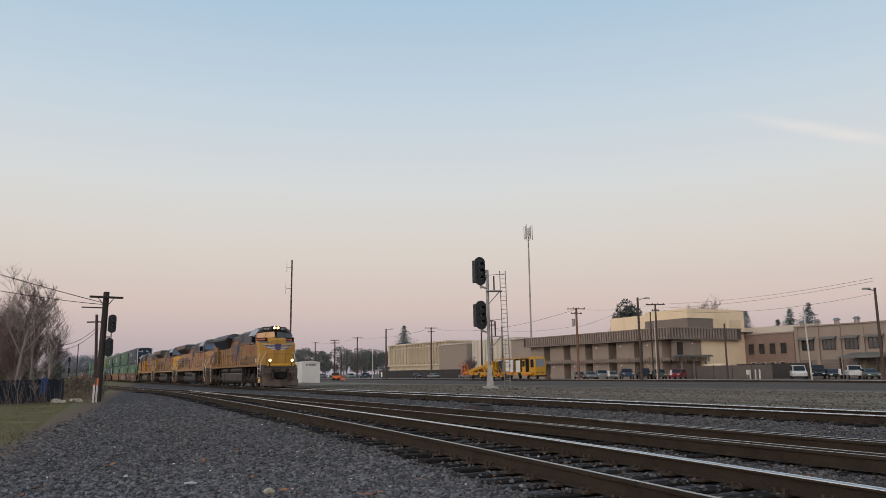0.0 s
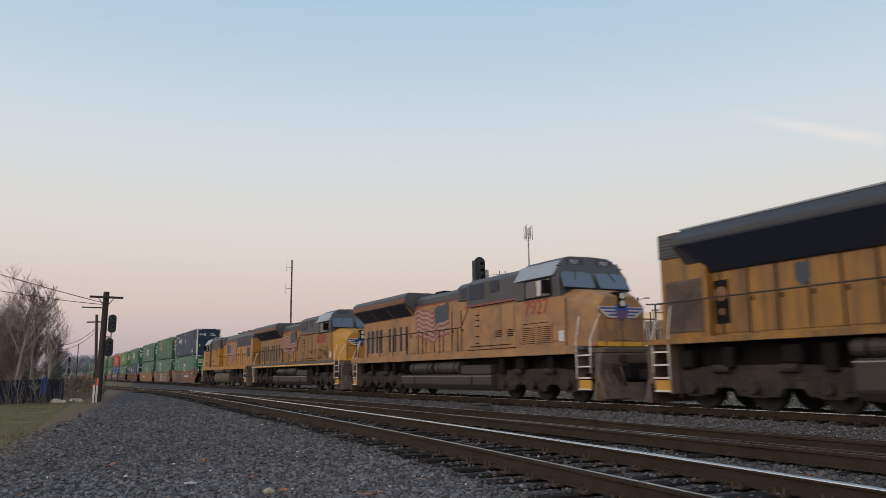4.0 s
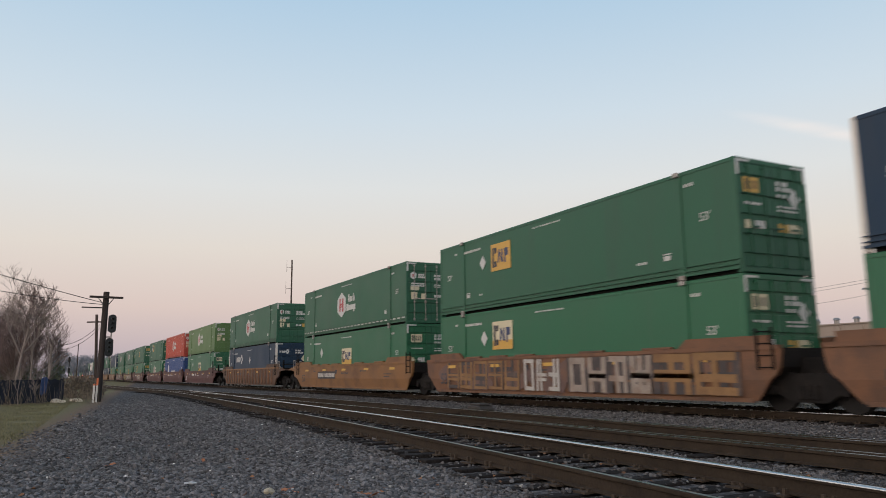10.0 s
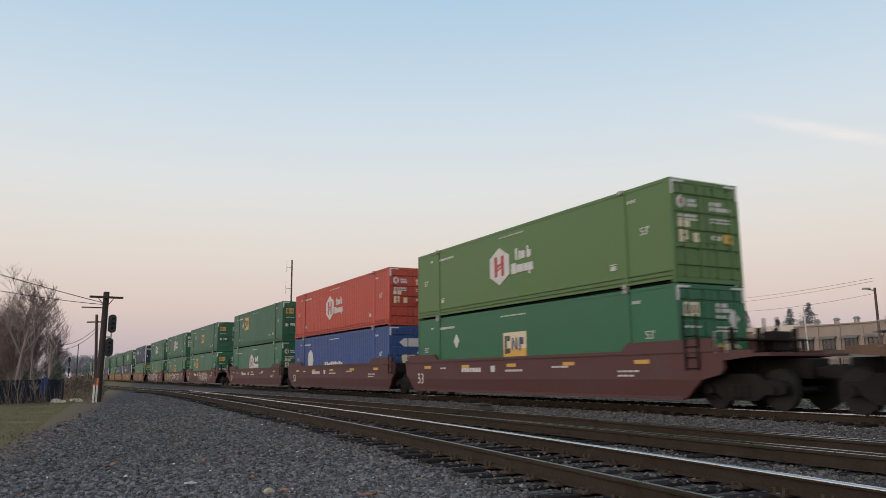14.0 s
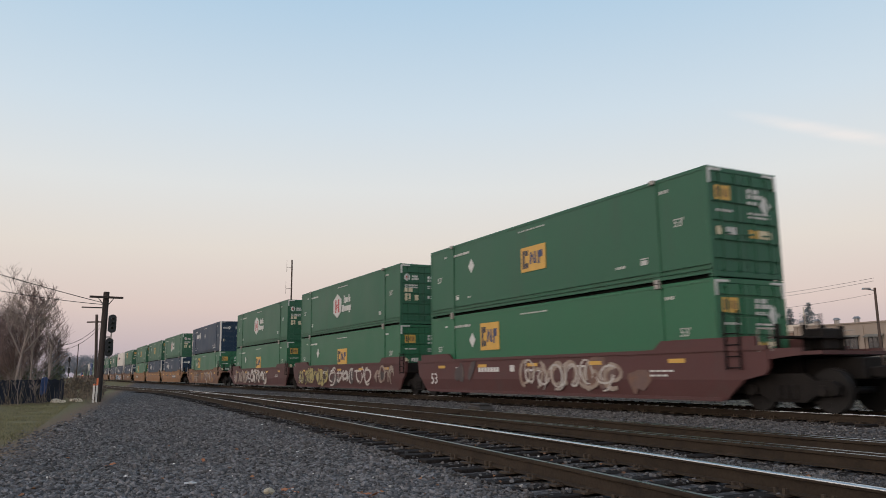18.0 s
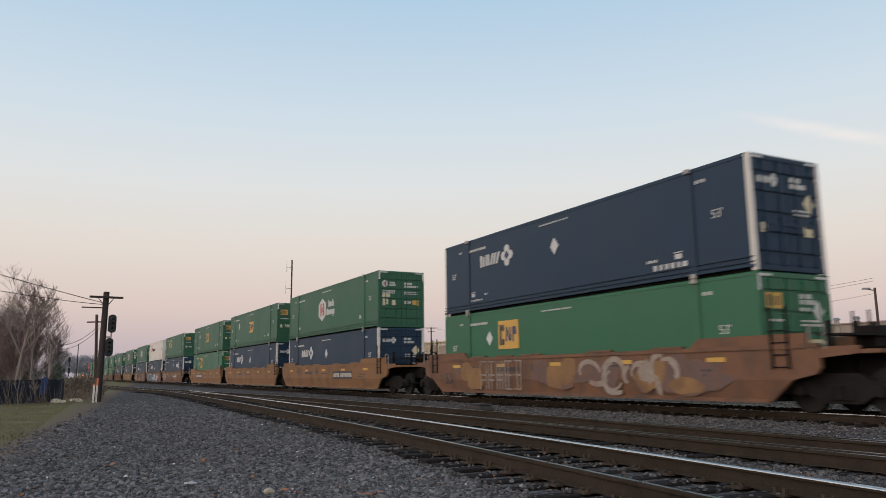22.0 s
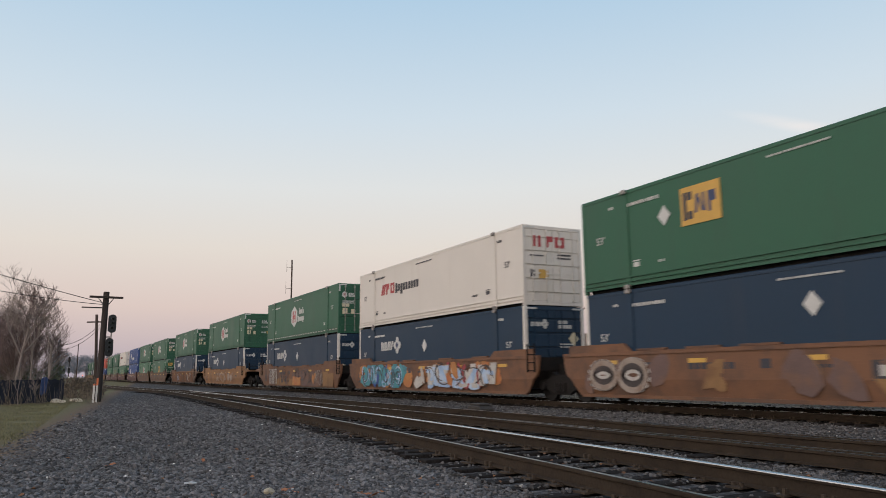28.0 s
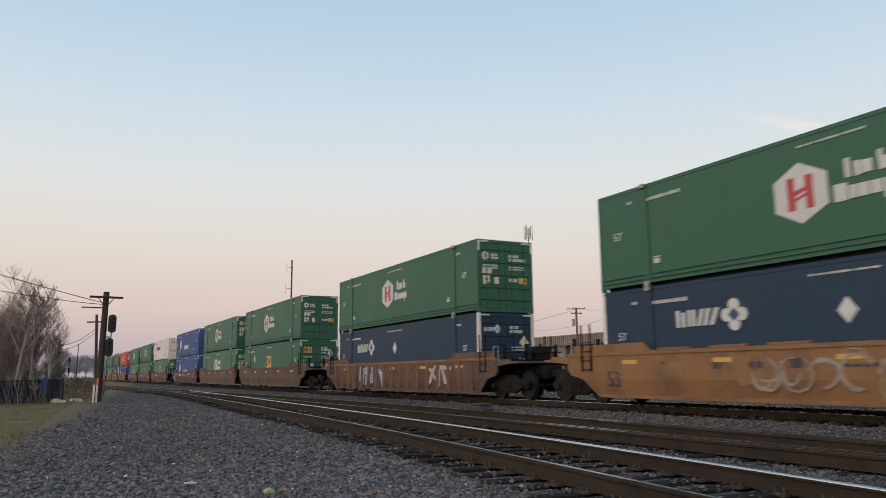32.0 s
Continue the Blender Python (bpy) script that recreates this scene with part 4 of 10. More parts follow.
def well_car(colour, label, front, rear, ribbed=False, panel_y=0, graffiti="", seed=0):
    """One well of a double-stack car. front, rear: 'coupled' or 'joint' ends; the leading unit carries the truck of a joint."""
    rng = random.Random(seed)
    car = thing("well_car", label, "freight car", "double-stack well cars of the train")
    E = 8.95

    # the side reaches out over the truck at a coupled end, and stops short of the shared truck at a joint
    reach = {"coupled": ((1.42, 9.42), (0.98, 9.42), (0.84, 9.30), (0.72, 8.72), (0.45, 8.36), (0.24, 8.10)),
             "joint": ((1.42, 8.86), (0.98, 8.78), (0.84, 8.70), (0.72, 8.52), (0.45, 8.30), (0.24, 8.10))}

    def side(s):
        x = s * 1.42

        def fill(bm):
            rows = [(z, a, b, d) for (z, a), (_, b), d in zip(reach[front], reach[rear], (0.045, 0.045, 0.045, 0.045, 0.005, -0.03))]
            loft(bm, [[(x + s * d, -a, z), (x + s * d, b, z), (x - s * 0.06, b, z), (x - s * 0.06, -a, z)] for z, a, b, d in rows])
        return fill
    ends = (reach[front][0][1], reach[rear][0][1])
    for s in (-1, 1):
        panel = part("side_panel", side(s), colour, car, key=("well_side", s, front, rear))
        part("top_chord", lambda bm: bx(bm, s * 1.42 - 0.075, s * 1.42 + 0.075, -ends[0] + 0.03, ends[1] - 0.03, 1.40, 1.50), "ochre" if ribbed else colour, panel, key=("well_chord", s, front, rear))
        part("bottom_chord", lambda bm: bx(bm, s * 1.36 - 0.06, s * 1.36 + 0.06, -8.0, 8.0, 0.20, 0.29), colour, panel, key=("well_sill", s))
        for e, far in ((-1, ends[0] - 0.32), (1, ends[1] - 0.32)):
            part("end_flap", lambda bm: prism(bm, [(far * e, 1.50), (5.75 * e, 1.50), (6.05 * e, 1.73), (far * e, 1.73)], "x", s * 1.42 - 0.04, s * 1.42 + 0.06), colour, panel, key=("well_flap", s, e, far))
        if ribbed:
            for k in range(17):
                part("rib", lambda bm: prism(bm, [(-0.10, 0.0), (0.10, 0.0), (0.06, -s * 0.085), (-0.06, -s * 0.085)], "z", 0.30, 1.42), "orange", panel, key=("well_rib", s), at=pose(s * 1.46, -7.6 + 0.95 * k, 0, 0, 0, 90))
    part("floor", lambda bm: bx(bm, -1.33, 1.33, -7.9, 7.9, 0.22, 0.33), "grimy", car, key="well_floor")
    for e, kind in ((-1, front), (1, rear)):
        # shade at the car's end is put into the bulkhead's black
        part("bulkhead", lambda bm: prism(bm, [(8.10 * e, 0.40), (8.2 * e, 0.40), (8.62 * e, 1.0), (8.62 * e, 1.44), (8.10 * e, 1.44)], "x", -1.33, 1.33), "grimy", car, key=("well_bulkhead", e))
        for s in (-1, 1):
            # added black plates that hide the container corner as shade would
            part("end_post", lambda bm: prism(bm, [(7.45 * e, 0.26), (8.12 * e, 0.30), (8.5 * e, 1.0), (8.5 * e, 1.40), (7.45 * e, 1.40)], "x", min(s * 1.305, s * 1.352), max(s * 1.305, s * 1.352)), "grimy", car, key=("well_post", s, e))
        part("centre_sill", lambda bm: bx(bm, -0.45, 0.45, min(8.4 * e, 9.5 * e), max(8.4 * e, 9.5 * e), 0.86, 1.22), "grimy", car, key=("well_sill_mid", e))
        if kind == "coupled":
            plat = part("end_platform", lambda bm: bx(bm, -1.42, 1.42, min(8.63 * e, 10.75 * e), max(8.63 * e, 10.75 * e), 1.26, 1.34), colour, car, key=("well_platform", e))
            for s in (-1, 1):
                part("end_sill", lambda bm: prism(bm, [(8.6 * e, 1.12), (8.6 * e, 1.42), (10.3 * e, 1.42), (10.3 * e, 1.26), (9.2 * e, 1.16)], "x", min(s * 1.40, s * 1.45), max(s * 1.40, s * 1.45)), colour, plat, key=("well_endsill", s, e))
                part("grab_iron", lambda bm: [rod(bm, (s * 1.47, (9.2 + 0.35 * k) * e, 1.36), (s * 1.47, (9.2 + 0.35 * k) * e, 1.9), 0.016, 5) for k in range(2)] + [rod(bm, (s * 1.47, 9.2 * e, 1.88), (s * 1.47, 9.55 * e, 1.88), 0.016, 5)], "casting", plat, key=("well_grab", s, e))
            part("striker", lambda bm: bx(bm, -0.35, 0.35, min(9.5 * e, 10.95 * e), max(9.5 * e, 10.95 * e), 0.72, 1.2), "grimy", plat, key=("well_striker", e), bevel=0.02)
            part("coupler", lambda bm: prism(bm, [(10.9 * e, 0.78), (11.64 * e, 0.70), (11.64 * e, 1.06), (10.9 * e, 0.98)], "x", -0.14, 0.14), "grimy", plat, key=("well_coupler", e), bevel=0.03)
            part("brake_box", lambda bm: bx(bm, 0.1, 0.75, min(9.3 * e, 9.7 * e), max(9.3 * e, 9.7 * e), 1.4, 1.9), "grimy", plat, key=("well_brake", e), bevel=0.03)
            for a in (-1.2, -0.25, 0.4, 1.1):
                part("brake_post", lambda bm: bx(bm, 0.0, 0.09, min(9.42 * e, 9.52 * e), max(9.42 * e, 9.52 * e), 1.3, 1.98), "grimy", plat, key=("well_posts", e), at=(a, 0, 0))
            part("crossover", lambda bm: bx(bm, -1.2, 1.2, min(9.2 * e, 9.8 * e), max(9.2 * e, 9.8 * e), 1.66, 1.70), "grimy", plat, key=("well_cross", e))
            car_truck(car, 9.55 * e)
        elif e == 1:
            car_truck(car, 9.55)
            part("articulation", lambda bm: bx(bm, -0.3, 0.3, 9.4, 10.2, 0.82, 1.15), "grimy", car, key="well_joint", bevel=0.03)
        # ladder and grab irons on the corner that faces the camera
        for s in (-1, 1):
            def ladder(bm):
                for dy in (0.0, 0.42):
                    bx(bm, s * 1.50 - 0.015, s * 1.50 + 0.015, min((8.7 - dy) * e, (8.7 - dy - 0.05) * e), max((8.7 - dy) * e, (8.7 - dy - 0.05) * e), 0.95, 2.35 if kind == "coupled" else 1.9)
                for k in range(4):
                    rod(bm, (s * 1.51, 8.7 * e, 1.0 + 0.27 * k), (s * 1.51, (8.7 - 0.46) * e, 1.0 + 0.27 * k), 0.014, 5)
            if s == e or kind == "coupled":
                part("ladder", ladder, "underframe", car, key=("well_ladder", s, e, kind == "coupled"))
    for s in (-1, 1):
        for i in range(5):
            part("reflector", lambda bm: bx(bm, -0.006, 0.006, -0.29, 0.29, -0.055, 0.055), "sign_yellow", car, "yellow reflective strip", key="reflector", at=(s * 1.472, -6.6 + 3.3 * i, 1.20))
    if colour in ("orange", "ochre") and not ribbed:
        for y in (5.2, 3.4, 1.3, -2.5, -4.9):
            part("chord_pad", lambda bm: bx(bm, -1.49, -1.36, -0.55, 0.55, 1.50, 1.56), colour, car, key="well_pad", at=(0, y + 0.3 * math.sin(7 * y), 0), bevel=0.01)
    mark = "marking" if colour == "maroon" else "sign_dark"
    part("size_numeral", MESHES.setdefault("num_53", lettering("53", 0.62)), mark, car, "large painted numeral", at=on_side(7.6, 0.52, -1.469))

    def plates(bm):
        for y, w, z, h in ((3.6, 1.5, 0.98, 0.16), (1.4, 0.35, 0.98, 0.22), (0.4, 1.1, 0.98, 0.07), (5.4, 0.5, 1.12, 0.06), (-2.4, 0.9, 1.08, 0.06), (-5.6, 0.9, 0.92, 0.05), (-5.6, 0.7, 0.80, 0.05)):
            n = max(1, int(w / 0.2))
            for k in range(n):
                bx(bm, -1.470, -1.463, y - k * w / n - 0.8 * w / n, y - k * w / n, z, z + h)
    tagged(part("car_marking", plates, mark, car, "rows of small painted marks", key="well_marks"), kind="stuff")
    if panel_y:
        frame_p = part("data_panel_frame", lambda bm: bx(bm, -1.474, -1.463, panel_y - 3.02, panel_y + 0.06, 0.70, 1.12), "spray_dark", car, "dark rim of the data panel")
        b = part("data_panel", lambda bm: bx(bm, -1.480, -1.463, panel_y - 2.96, panel_y, 0.75, 1.07), "sign_dark", frame_p, "dark stencilled data panel")
        st = part("stencil", lambda bm: [bx(bm, -1.486, -1.476, panel_y - d - 0.20, panel_y - d, 0.80, 1.02) for d in (0.1, 0.34, 0.58, 0.82, 1.25, 1.5, 1.75, 2.0, 2.25, 2.5, 2.74)], "spray_white", frame_p, "pale stencilled bars")
        tagged(st, kind="stuff")
    for i, row in enumerate(GRAFFITI.get(graffiti, ())):
        shape, mat, y0, y1, n, wide = row
        x = -1.466 - 0.006 * i

        def fill(bm):
            if shape == "blobs":
                blobs(bm, rng, y0, y1, 0.30, 1.39, n, wide, x)
            elif shape == "low":
                blobs(bm, rng, y0, y1, 0.26, 0.74, n, wide, x)
            elif shape == "panels":
                panels(bm, rng, y0, y1, 0.27, 1.37, n, wide, x)
            elif shape == "blocks":
                blocks(bm, rng, y0, y1, 0.34, 1.37, n, x, wide)
            elif shape == "curls":
                curls(bm, rng, y0, y1, 0.34, 1.36, n, x, wide)
            elif shape == "loops":
                loops(bm, y0, y1, 0.34, 1.34, n, x, wide)
            else:
                strokes(bm, rng, y0, y1, 0.36, 1.34, n, x, wide)
        tagged(part("graffiti", fill, mat, car, "sprayed graffiti shapes"), kind="stuff")
    return car


def container(paint, kind, label):
    """A long domestic container, doors on the leading end; marks are set out by their distance from the rear end."""
    box = thing("container", label, "shipping container", "double-stacked containers")
    L, W, H = 7.86, 1.295, 2.896
    ridged = kind == "ribbed" or paint == "red"

    def shell(bm):
        if ridged:
            n, pts = 56, []
            ys = np.linspace(-L + 0.12, L - 0.12, 4 * n + 1)
            for s in (-1, 1):
                ring = [(s * (W - (0.008 if i % 4 in (0, 1) else 0.040)), float(y)) for i, y in enumerate(ys)]
                pts += ring if s < 0 else ring[::-1]
            prism(bm, pts, "z", 0.12, H - 0.08)
        else:
            bx(bm, -W + 0.014, W - 0.014, -L + 0.06, L - 0.04, 0.11, H - 0.04)
    part("body", shell, paint, box, key=("shell", ridged))
    part("roof", lambda bm: [bx(bm, -W + 0.02, W - 0.02, -L + 0.06 + 0.9 * i, -L + 0.06 + 0.9 * i + 0.86, H - 0.045, H - 0.012) for i in range(17)] + [bx(bm, -W + 0.05, W - 0.05, -L + 0.06, L - 0.06, H - 0.05, H - 0.025)], paint, box, key="c_roof")
    # set back and black: the shadow gap under the box is partly its colour
    part("floor_frame", lambda bm: bx(bm, -W + 0.16, W - 0.16, -L + 0.15, L - 0.15, 0.0, 0.115), "grimy", box, key="c_floor")
    for s in (-1, 1):
        part("top_rail", lambda bm: prism(bm, [(s * (W - 0.05), H - 0.10), (s * W, H - 0.10), (s * W, H - 0.02), (s * (W - 0.02), H), (s * (W - 0.05), H)], "y", -L + 0.02, L - 0.02), paint, box, key=("c_top", s))
        part("bottom_rail", lambda bm: [bx(bm, s * W - 0.03, s * W + 0.010, -L + 0.02, L - 0.02, 0.09, 0.15), bx(bm, s * W - 0.03, s * W + 0.012, -L + 0.02, L - 0.02, 0.205, 0.23),
                                        bx(bm, s * W - 0.03, s * W + 0.010, -L + 0.02, L - 0.02, 0.33, 0.35)], paint, box, key=("c_bottom", s))
        for y in (-5.94, 5.86):
            post = part("intermediate_post", lambda bm: bx(bm, s * W - 0.02, s * W + 0.012, -0.11, 0.11, 0.02, H - 0.01), paint, box, key=("c_post", s), at=(0, y, 0), bevel=0.006)
            for z in (0.0, H - 0.12):
                part("corner_casting", lambda bm: bx(bm, s * W - 0.10, s * W + 0.016, -0.09, 0.09, 0.0, 0.124), "casting", post, key=("c_cast", s), at=(0, 0, z), bevel=0.012)
        for e in (-1, 1):
            pale = paint == "navy"
            part("corner_post", lambda bm: bx(bm, min(s * W, s * (W - 0.13)) - 0.002, max(s * W, s * (W - 0.13)) + 0.002, min(e * L, e * (L - 0.13)), max(e * L, e * (L - 0.13)), 0.0, H),
                 "white" if pale else paint, box, "white painted corner post" if pale else "", key=("c_corner", s, e), bevel=0.012)
    part("rear_wall", lambda bm: [bx(bm, -1.15 + 0.21 * i, -1.15 + 0.21 * i + 0.12, L - 0.05, L - 0.012, 0.15, H - 0.12) for i in range(11)], paint, box, key="c_rear")
    part("door_header", lambda bm: bx(bm, -W + 0.13, W - 0.13, -L, -L + 0.08, H - 0.14, H - 0.005), paint, box, key="c_header", bevel=0.01)
    part("door_sill", lambda bm: bx(bm, -W + 0.13, W - 0.13, -L, -L + 0.08, 0.02, 0.16), paint, box, key="c_sill", bevel=0.01)
    for s in (-1, 1):
        def leaf(bm):
            a, b = (0.012, 1.15) if s > 0 else (-1.15, -0.012)
            cut = [(-L + 0.10, 0.17), (-L + 0.014, 0.17)]
            for z in (0.42, 0.90, 1.40, 1.90, 2.40):
                cut += [(-L + 0.014, z), (-L + 0.066, z + 0.01), (-L + 0.066, z + 0.075), (-L + 0.014, z + 0.085)]
            prism(bm, cut + [(-L + 0.014, H - 0.15), (-L + 0.10, H - 0.15)], "x", a, b)
        door = part("door", leaf, paint, box, key=("c_door", s))
        for x in (0.30, 0.88):
            def bar(bm):
                rod(bm, (s * x, -L - 0.012, 0.12), (s * x, -L - 0.012, H - 0.10), 0.019, 6)
                for z in (0.2, 1.0, 1.3, H - 0.2):
                    bx(bm, s * x - 0.045, s * x + 0.045, -L - 0.035, -L + 0.02, z - 0.03, z + 0.03)
                bx(bm, min(s * x, s * (x - 0.3)), max(s * x, s * (x - 0.3)), -L - 0.03, -L - 0.01, 1.14, 1.18)
            part("lock_rod", bar, "casting" if "dashed" in label else paint, door, "bare steel lock rod" if "dashed" in label else "", key=("c_bar", s, x))
        part("corner_plate", lambda bm: prism(bm, [(s * 1.275, H - 0.46), (s * 1.275, H - 0.05), (s * 0.78, H - 0.05), (s * 0.78, H - 0.11), (s * 1.185, H - 0.11), (s * 1.185, H - 0.46)], "y", -L - 0.006, -L), "marking", box, "white reflective corner strip", key=("c_refl", s))

    def flat(mat, name, shapes, tag="", depth=0.0):
        d = part(name, lambda bm: [prism(bm, [(L - a, b) for a, b in p], "x", -W - 0.010 - depth, -W + 0.008) for p in shapes], mat, box, tag)
        if len(shapes) > 1:
            tagged(d, kind="stuff")

    def quad(s, z, w, h, lean=0.0):
        return [(s - w / 2 - lean, z - h / 2), (s + w / 2 - lean, z - h / 2), (s + w / 2 + lean, z + h / 2), (s - w / 2 + lean, z + h / 2)]

    def diamond(s, z, w, h):
        return [(s, z + h / 2), (s + w / 2, z), (s, z - h / 2), (s - w / 2, z)]

    def bars(s0, s1, z, h, n, gap=0.42):
        """A line of unreadable small letters: n bars of uneven width between two places."""
        w, r = (s1 - s0) / n, random.Random(int(s0 * 100) + n)
        return [quad(s0 + w * (i + 0.5), z, w * (1 - gap * r.uniform(0.6, 1.6)), h * r.uniform(0.85, 1.0)) for i in range(n)]

    def end_flat(mat, name, shapes, tag="", depth=0.0):
        d = part(name, lambda bm: [prism(bm, p, "y", -L - 0.004 - depth, -L + 0.016) for p in shapes], mat, box, tag)
        if len(shapes) > 1:
            tagged(d, kind="stuff")

    def oblong(x0, x1, z0, z1):
        return [(x0, z0), (x1, z0), (x1, z1), (x0, z1)]

    def door_bars(x0, x1, z, h, n):
        w = (x1 - x0) / n
        return [oblong(x0 + w * i + 0.012, x0 + w * (i + 1) - 0.012, z - h / 2, z + h / 2) for i in range(n)]

    dark = paint == "white"
    pale = "sign_dark" if dark else "marking"
    small = bars(1.27, 1.50, 2.48, 0.08, 2) + bars(2.08, 3.40, 2.44, 0.10, 9) + bars(14.0, 14.35, 2.50, 0.10, 3) + bars(6.95, 8.58, 2.61, 0.05, 13)
    small += [quad(2.38, 0.78, 0.26, 0.03), quad(2.38, 0.67, 0.22, 0.13), quad(13.28, 0.78, 0.28, 0.03), quad(13.28, 0.67, 0.24, 0.13)]
    if kind != "hex":
        small += bars(12.05, 12.50, 0.65, 0.08, 4) + bars(3.22, 3.50, 0.65, 0.07, 2)
    flat(pale, "small_marking", small, "rows of small painted marks")
    for s in (0.66, 14.48):
        part("length_numeral", MESHES.setdefault("num_53ft", lettering("53'", 0.32)), pale, box, at=on_side(L - s, 1.46, -W - 0.004))
    if kind == "hex":
        def hexa(s, z, w, h):
            return [(s, z + h / 2), (s + w / 2, z + h / 4), (s + w / 2, z - h / 4), (s, z - h / 2), (s - w / 2, z - h / 4), (s - w / 2, z + h / 4)]
        flat("marking", "logo_panel", [hexa(6.95, 1.56, 1.34, 1.40)], "white hexagonal logo panel")
        flat("sign_red", "logo_mark", [quad(6.72, 1.56, 0.20, 0.76), quad(7.18, 1.56, 0.20, 0.76), [(6.82, 1.50), (7.08, 1.59), (7.08, 1.68), (6.82, 1.62)], [(6.82, 1.38), (7.08, 1.47), (7.08, 1.54), (6.82, 1.45)]], "red bars of the logo", 0.004)
        rows = [(8.10, 1.86, 0.12, 0.42), (8.31, 1.80, 0.12, 0.32), (8.52, 1.80, 0.24, 0.27), (8.82, 1.86, 0.10, 0.42), (8.93, 1.79, 0.16, 0.26)]
        rows += [(7.90, 1.36, 0.30, 0.38), (8.17, 1.33, 0.15, 0.28), (8.40, 1.33, 0.25, 0.28), (8.69, 1.33, 0.25, 0.27), (8.90, 1.27, 0.10, 0.40), (9.03, 1.33, 0.18, 0.28)]
        flat("marking", "wordmark", [quad(*r) for r in rows], "two rows of white bars")
        end_flat("marking", "door_logo", [[(-0.92 + 0.17 * math.cos(a), 2.24 + 0.19 * math.sin(a)) for a in [math.pi / 6 + k * math.pi / 3 for k in range(6)]]] + door_bars(-0.68, -0.36, 2.29, 0.09, 3) + door_bars(-0.68, -0.30, 2.17, 0.09, 4), "white door logo and bars")
        end_flat("sign_red", "door_logo_mark", [oblong(-0.98, -0.93, 2.17, 2.31), oblong(-0.91, -0.86, 2.17, 2.31)], "red bars", 0.004)
        end_flat("marking", "door_marking", door_bars(0.16, 0.62, 2.27, 0.11, 4) + door_bars(0.16, 0.96, 2.12, 0.11, 7) + door_bars(-1.05, -0.35, 1.86, 0.07, 8) + door_bars(-1.05, -0.35, 1.76, 0.06, 8) + door_bars(0.16, 0.95, 1.83, 0.05, 9) + door_bars(0.16, 0.95, 1.74, 0.05, 9) + door_bars(0.16, 0.55, 1.30, 0.12, 3), "rows of white door marks")
        end_flat("sign_cream", "door_label", [oblong(-1.06, -0.64, 1.54, 1.72), oblong(-1.04, -0.74, 1.12, 1.46), oblong(-0.52, -0.28, 1.14, 1.40)], "pale paper door labels")
        end_flat("sign_yellow", "door_plate", [oblong(0.62, 0.98, 1.14, 1.42)], "yellow door plate")
        if "dashed" in label:
            flat("marking", "dashed_strip", [quad(0.3 + 0.52 * i, 0.28, 0.27, 0.06) for i in range(30)], "dashed white reflective strip", 0.004)
    elif kind in ("square", "square_rear"):
        s, z, w, h = (7.85, 1.57, 1.48, 0.87) if kind == "square" else (4.85, 1.94, 1.34, 1.02)
        cream = "cream" in label
        flat("sign_cream" if cream else "sign_yellow", "logo_panel", [quad(s, z, w, h)], "cream rectangular logo panel" if cream else "yellow rectangular logo panel")
        if cream:
            flat("sign_yellow", "logo_fade", [quad(s, z - 0.34 * h, w, 0.32 * h)], "yellow lower band", 0.002)
        k, q = w / 1.4, h / 0.95
        flat("sign_dark", "logo_mark", [quad(s - 0.54 * k, z, 0.13 * k, 0.70 * q), quad(s - 0.36 * k, z + 0.24 * q, 0.18 * k, 0.20 * q), quad(s - 0.36 * k, z - 0.24 * q, 0.18 * k, 0.20 * q)], "dark bars of the logo", 0.005)
        flat("sign_blue", "logo_stripe", [quad(s - 0.12 * k, z + 0.02, 0.09 * k, 0.46 * q, 0.03), quad(s + 0.02 * k, z - 0.02, 0.08 * k, 0.34 * q, -0.05), quad(s + 0.14 * k, z + 0.02, 0.09 * k, 0.46 * q, -0.02), quad(s + 0.33 * k, z, 0.10 * k, 0.50 * q), quad(s + 0.46 * k, z + 0.12 * q, 0.18 * k, 0.26 * q)], "blue bars of the logo", 0.005)
        flat("marking", "warning_diamond", [diamond(3.55, 1.86, 0.46, 0.56)], "white diamond plate")
        end_flat("sign_cream" if cream else "sign_yellow", "door_logo", [oblong(-1.04, -0.50, 2.02, 2.40)], "door logo panel")
        end_flat("sign_dark", "door_logo_mark", [oblong(-1.0, -0.93, 2.08, 2.34), oblong(-0.90, -0.84, 2.08, 2.34)] + [oblong(-0.80, -0.76, 2.10, 2.32), oblong(-0.70, -0.66, 2.10, 2.32), oblong(-0.61, -0.57, 2.10, 2.32)], "dark bars", 0.004)
        end_flat("marking", "door_marking", door_bars(0.14, 0.58, 2.34, 0.11, 4) + door_bars(0.14, 0.72, 2.20, 0.11, 6) + door_bars(0.14, 0.50, 2.02, 0.09, 4) + door_bars(0.14, 0.95, 1.74, 0.05, 9) + door_bars(0.14, 0.95, 1.64, 0.05, 9) + door_bars(-1.05, -0.45, 1.74, 0.06, 7) + door_bars(-0.72, -0.36, 1.22, 0.2, 3), "rows of white door marks")
        end_flat("marking", "warning_plate", [[(0.80, 2.24), (1.02, 1.98), (0.80, 1.72), (0.58, 1.98)]], "white diamond plate")
        end_flat("sign_yellow", "door_plate", [oblong(0.14, 0.46, 1.08, 1.30)], "yellow door label")
        end_flat("sign_cream", "door_label", [oblong(0.50, 0.96, 1.08, 1.30), oblong(-1.06, -0.84, 1.10, 1.32)], "pale door label")
    elif kind in ("lobes", "lobes_front"):
        z, s = 1.92, 2.95 if kind == "lobes" else 10.40
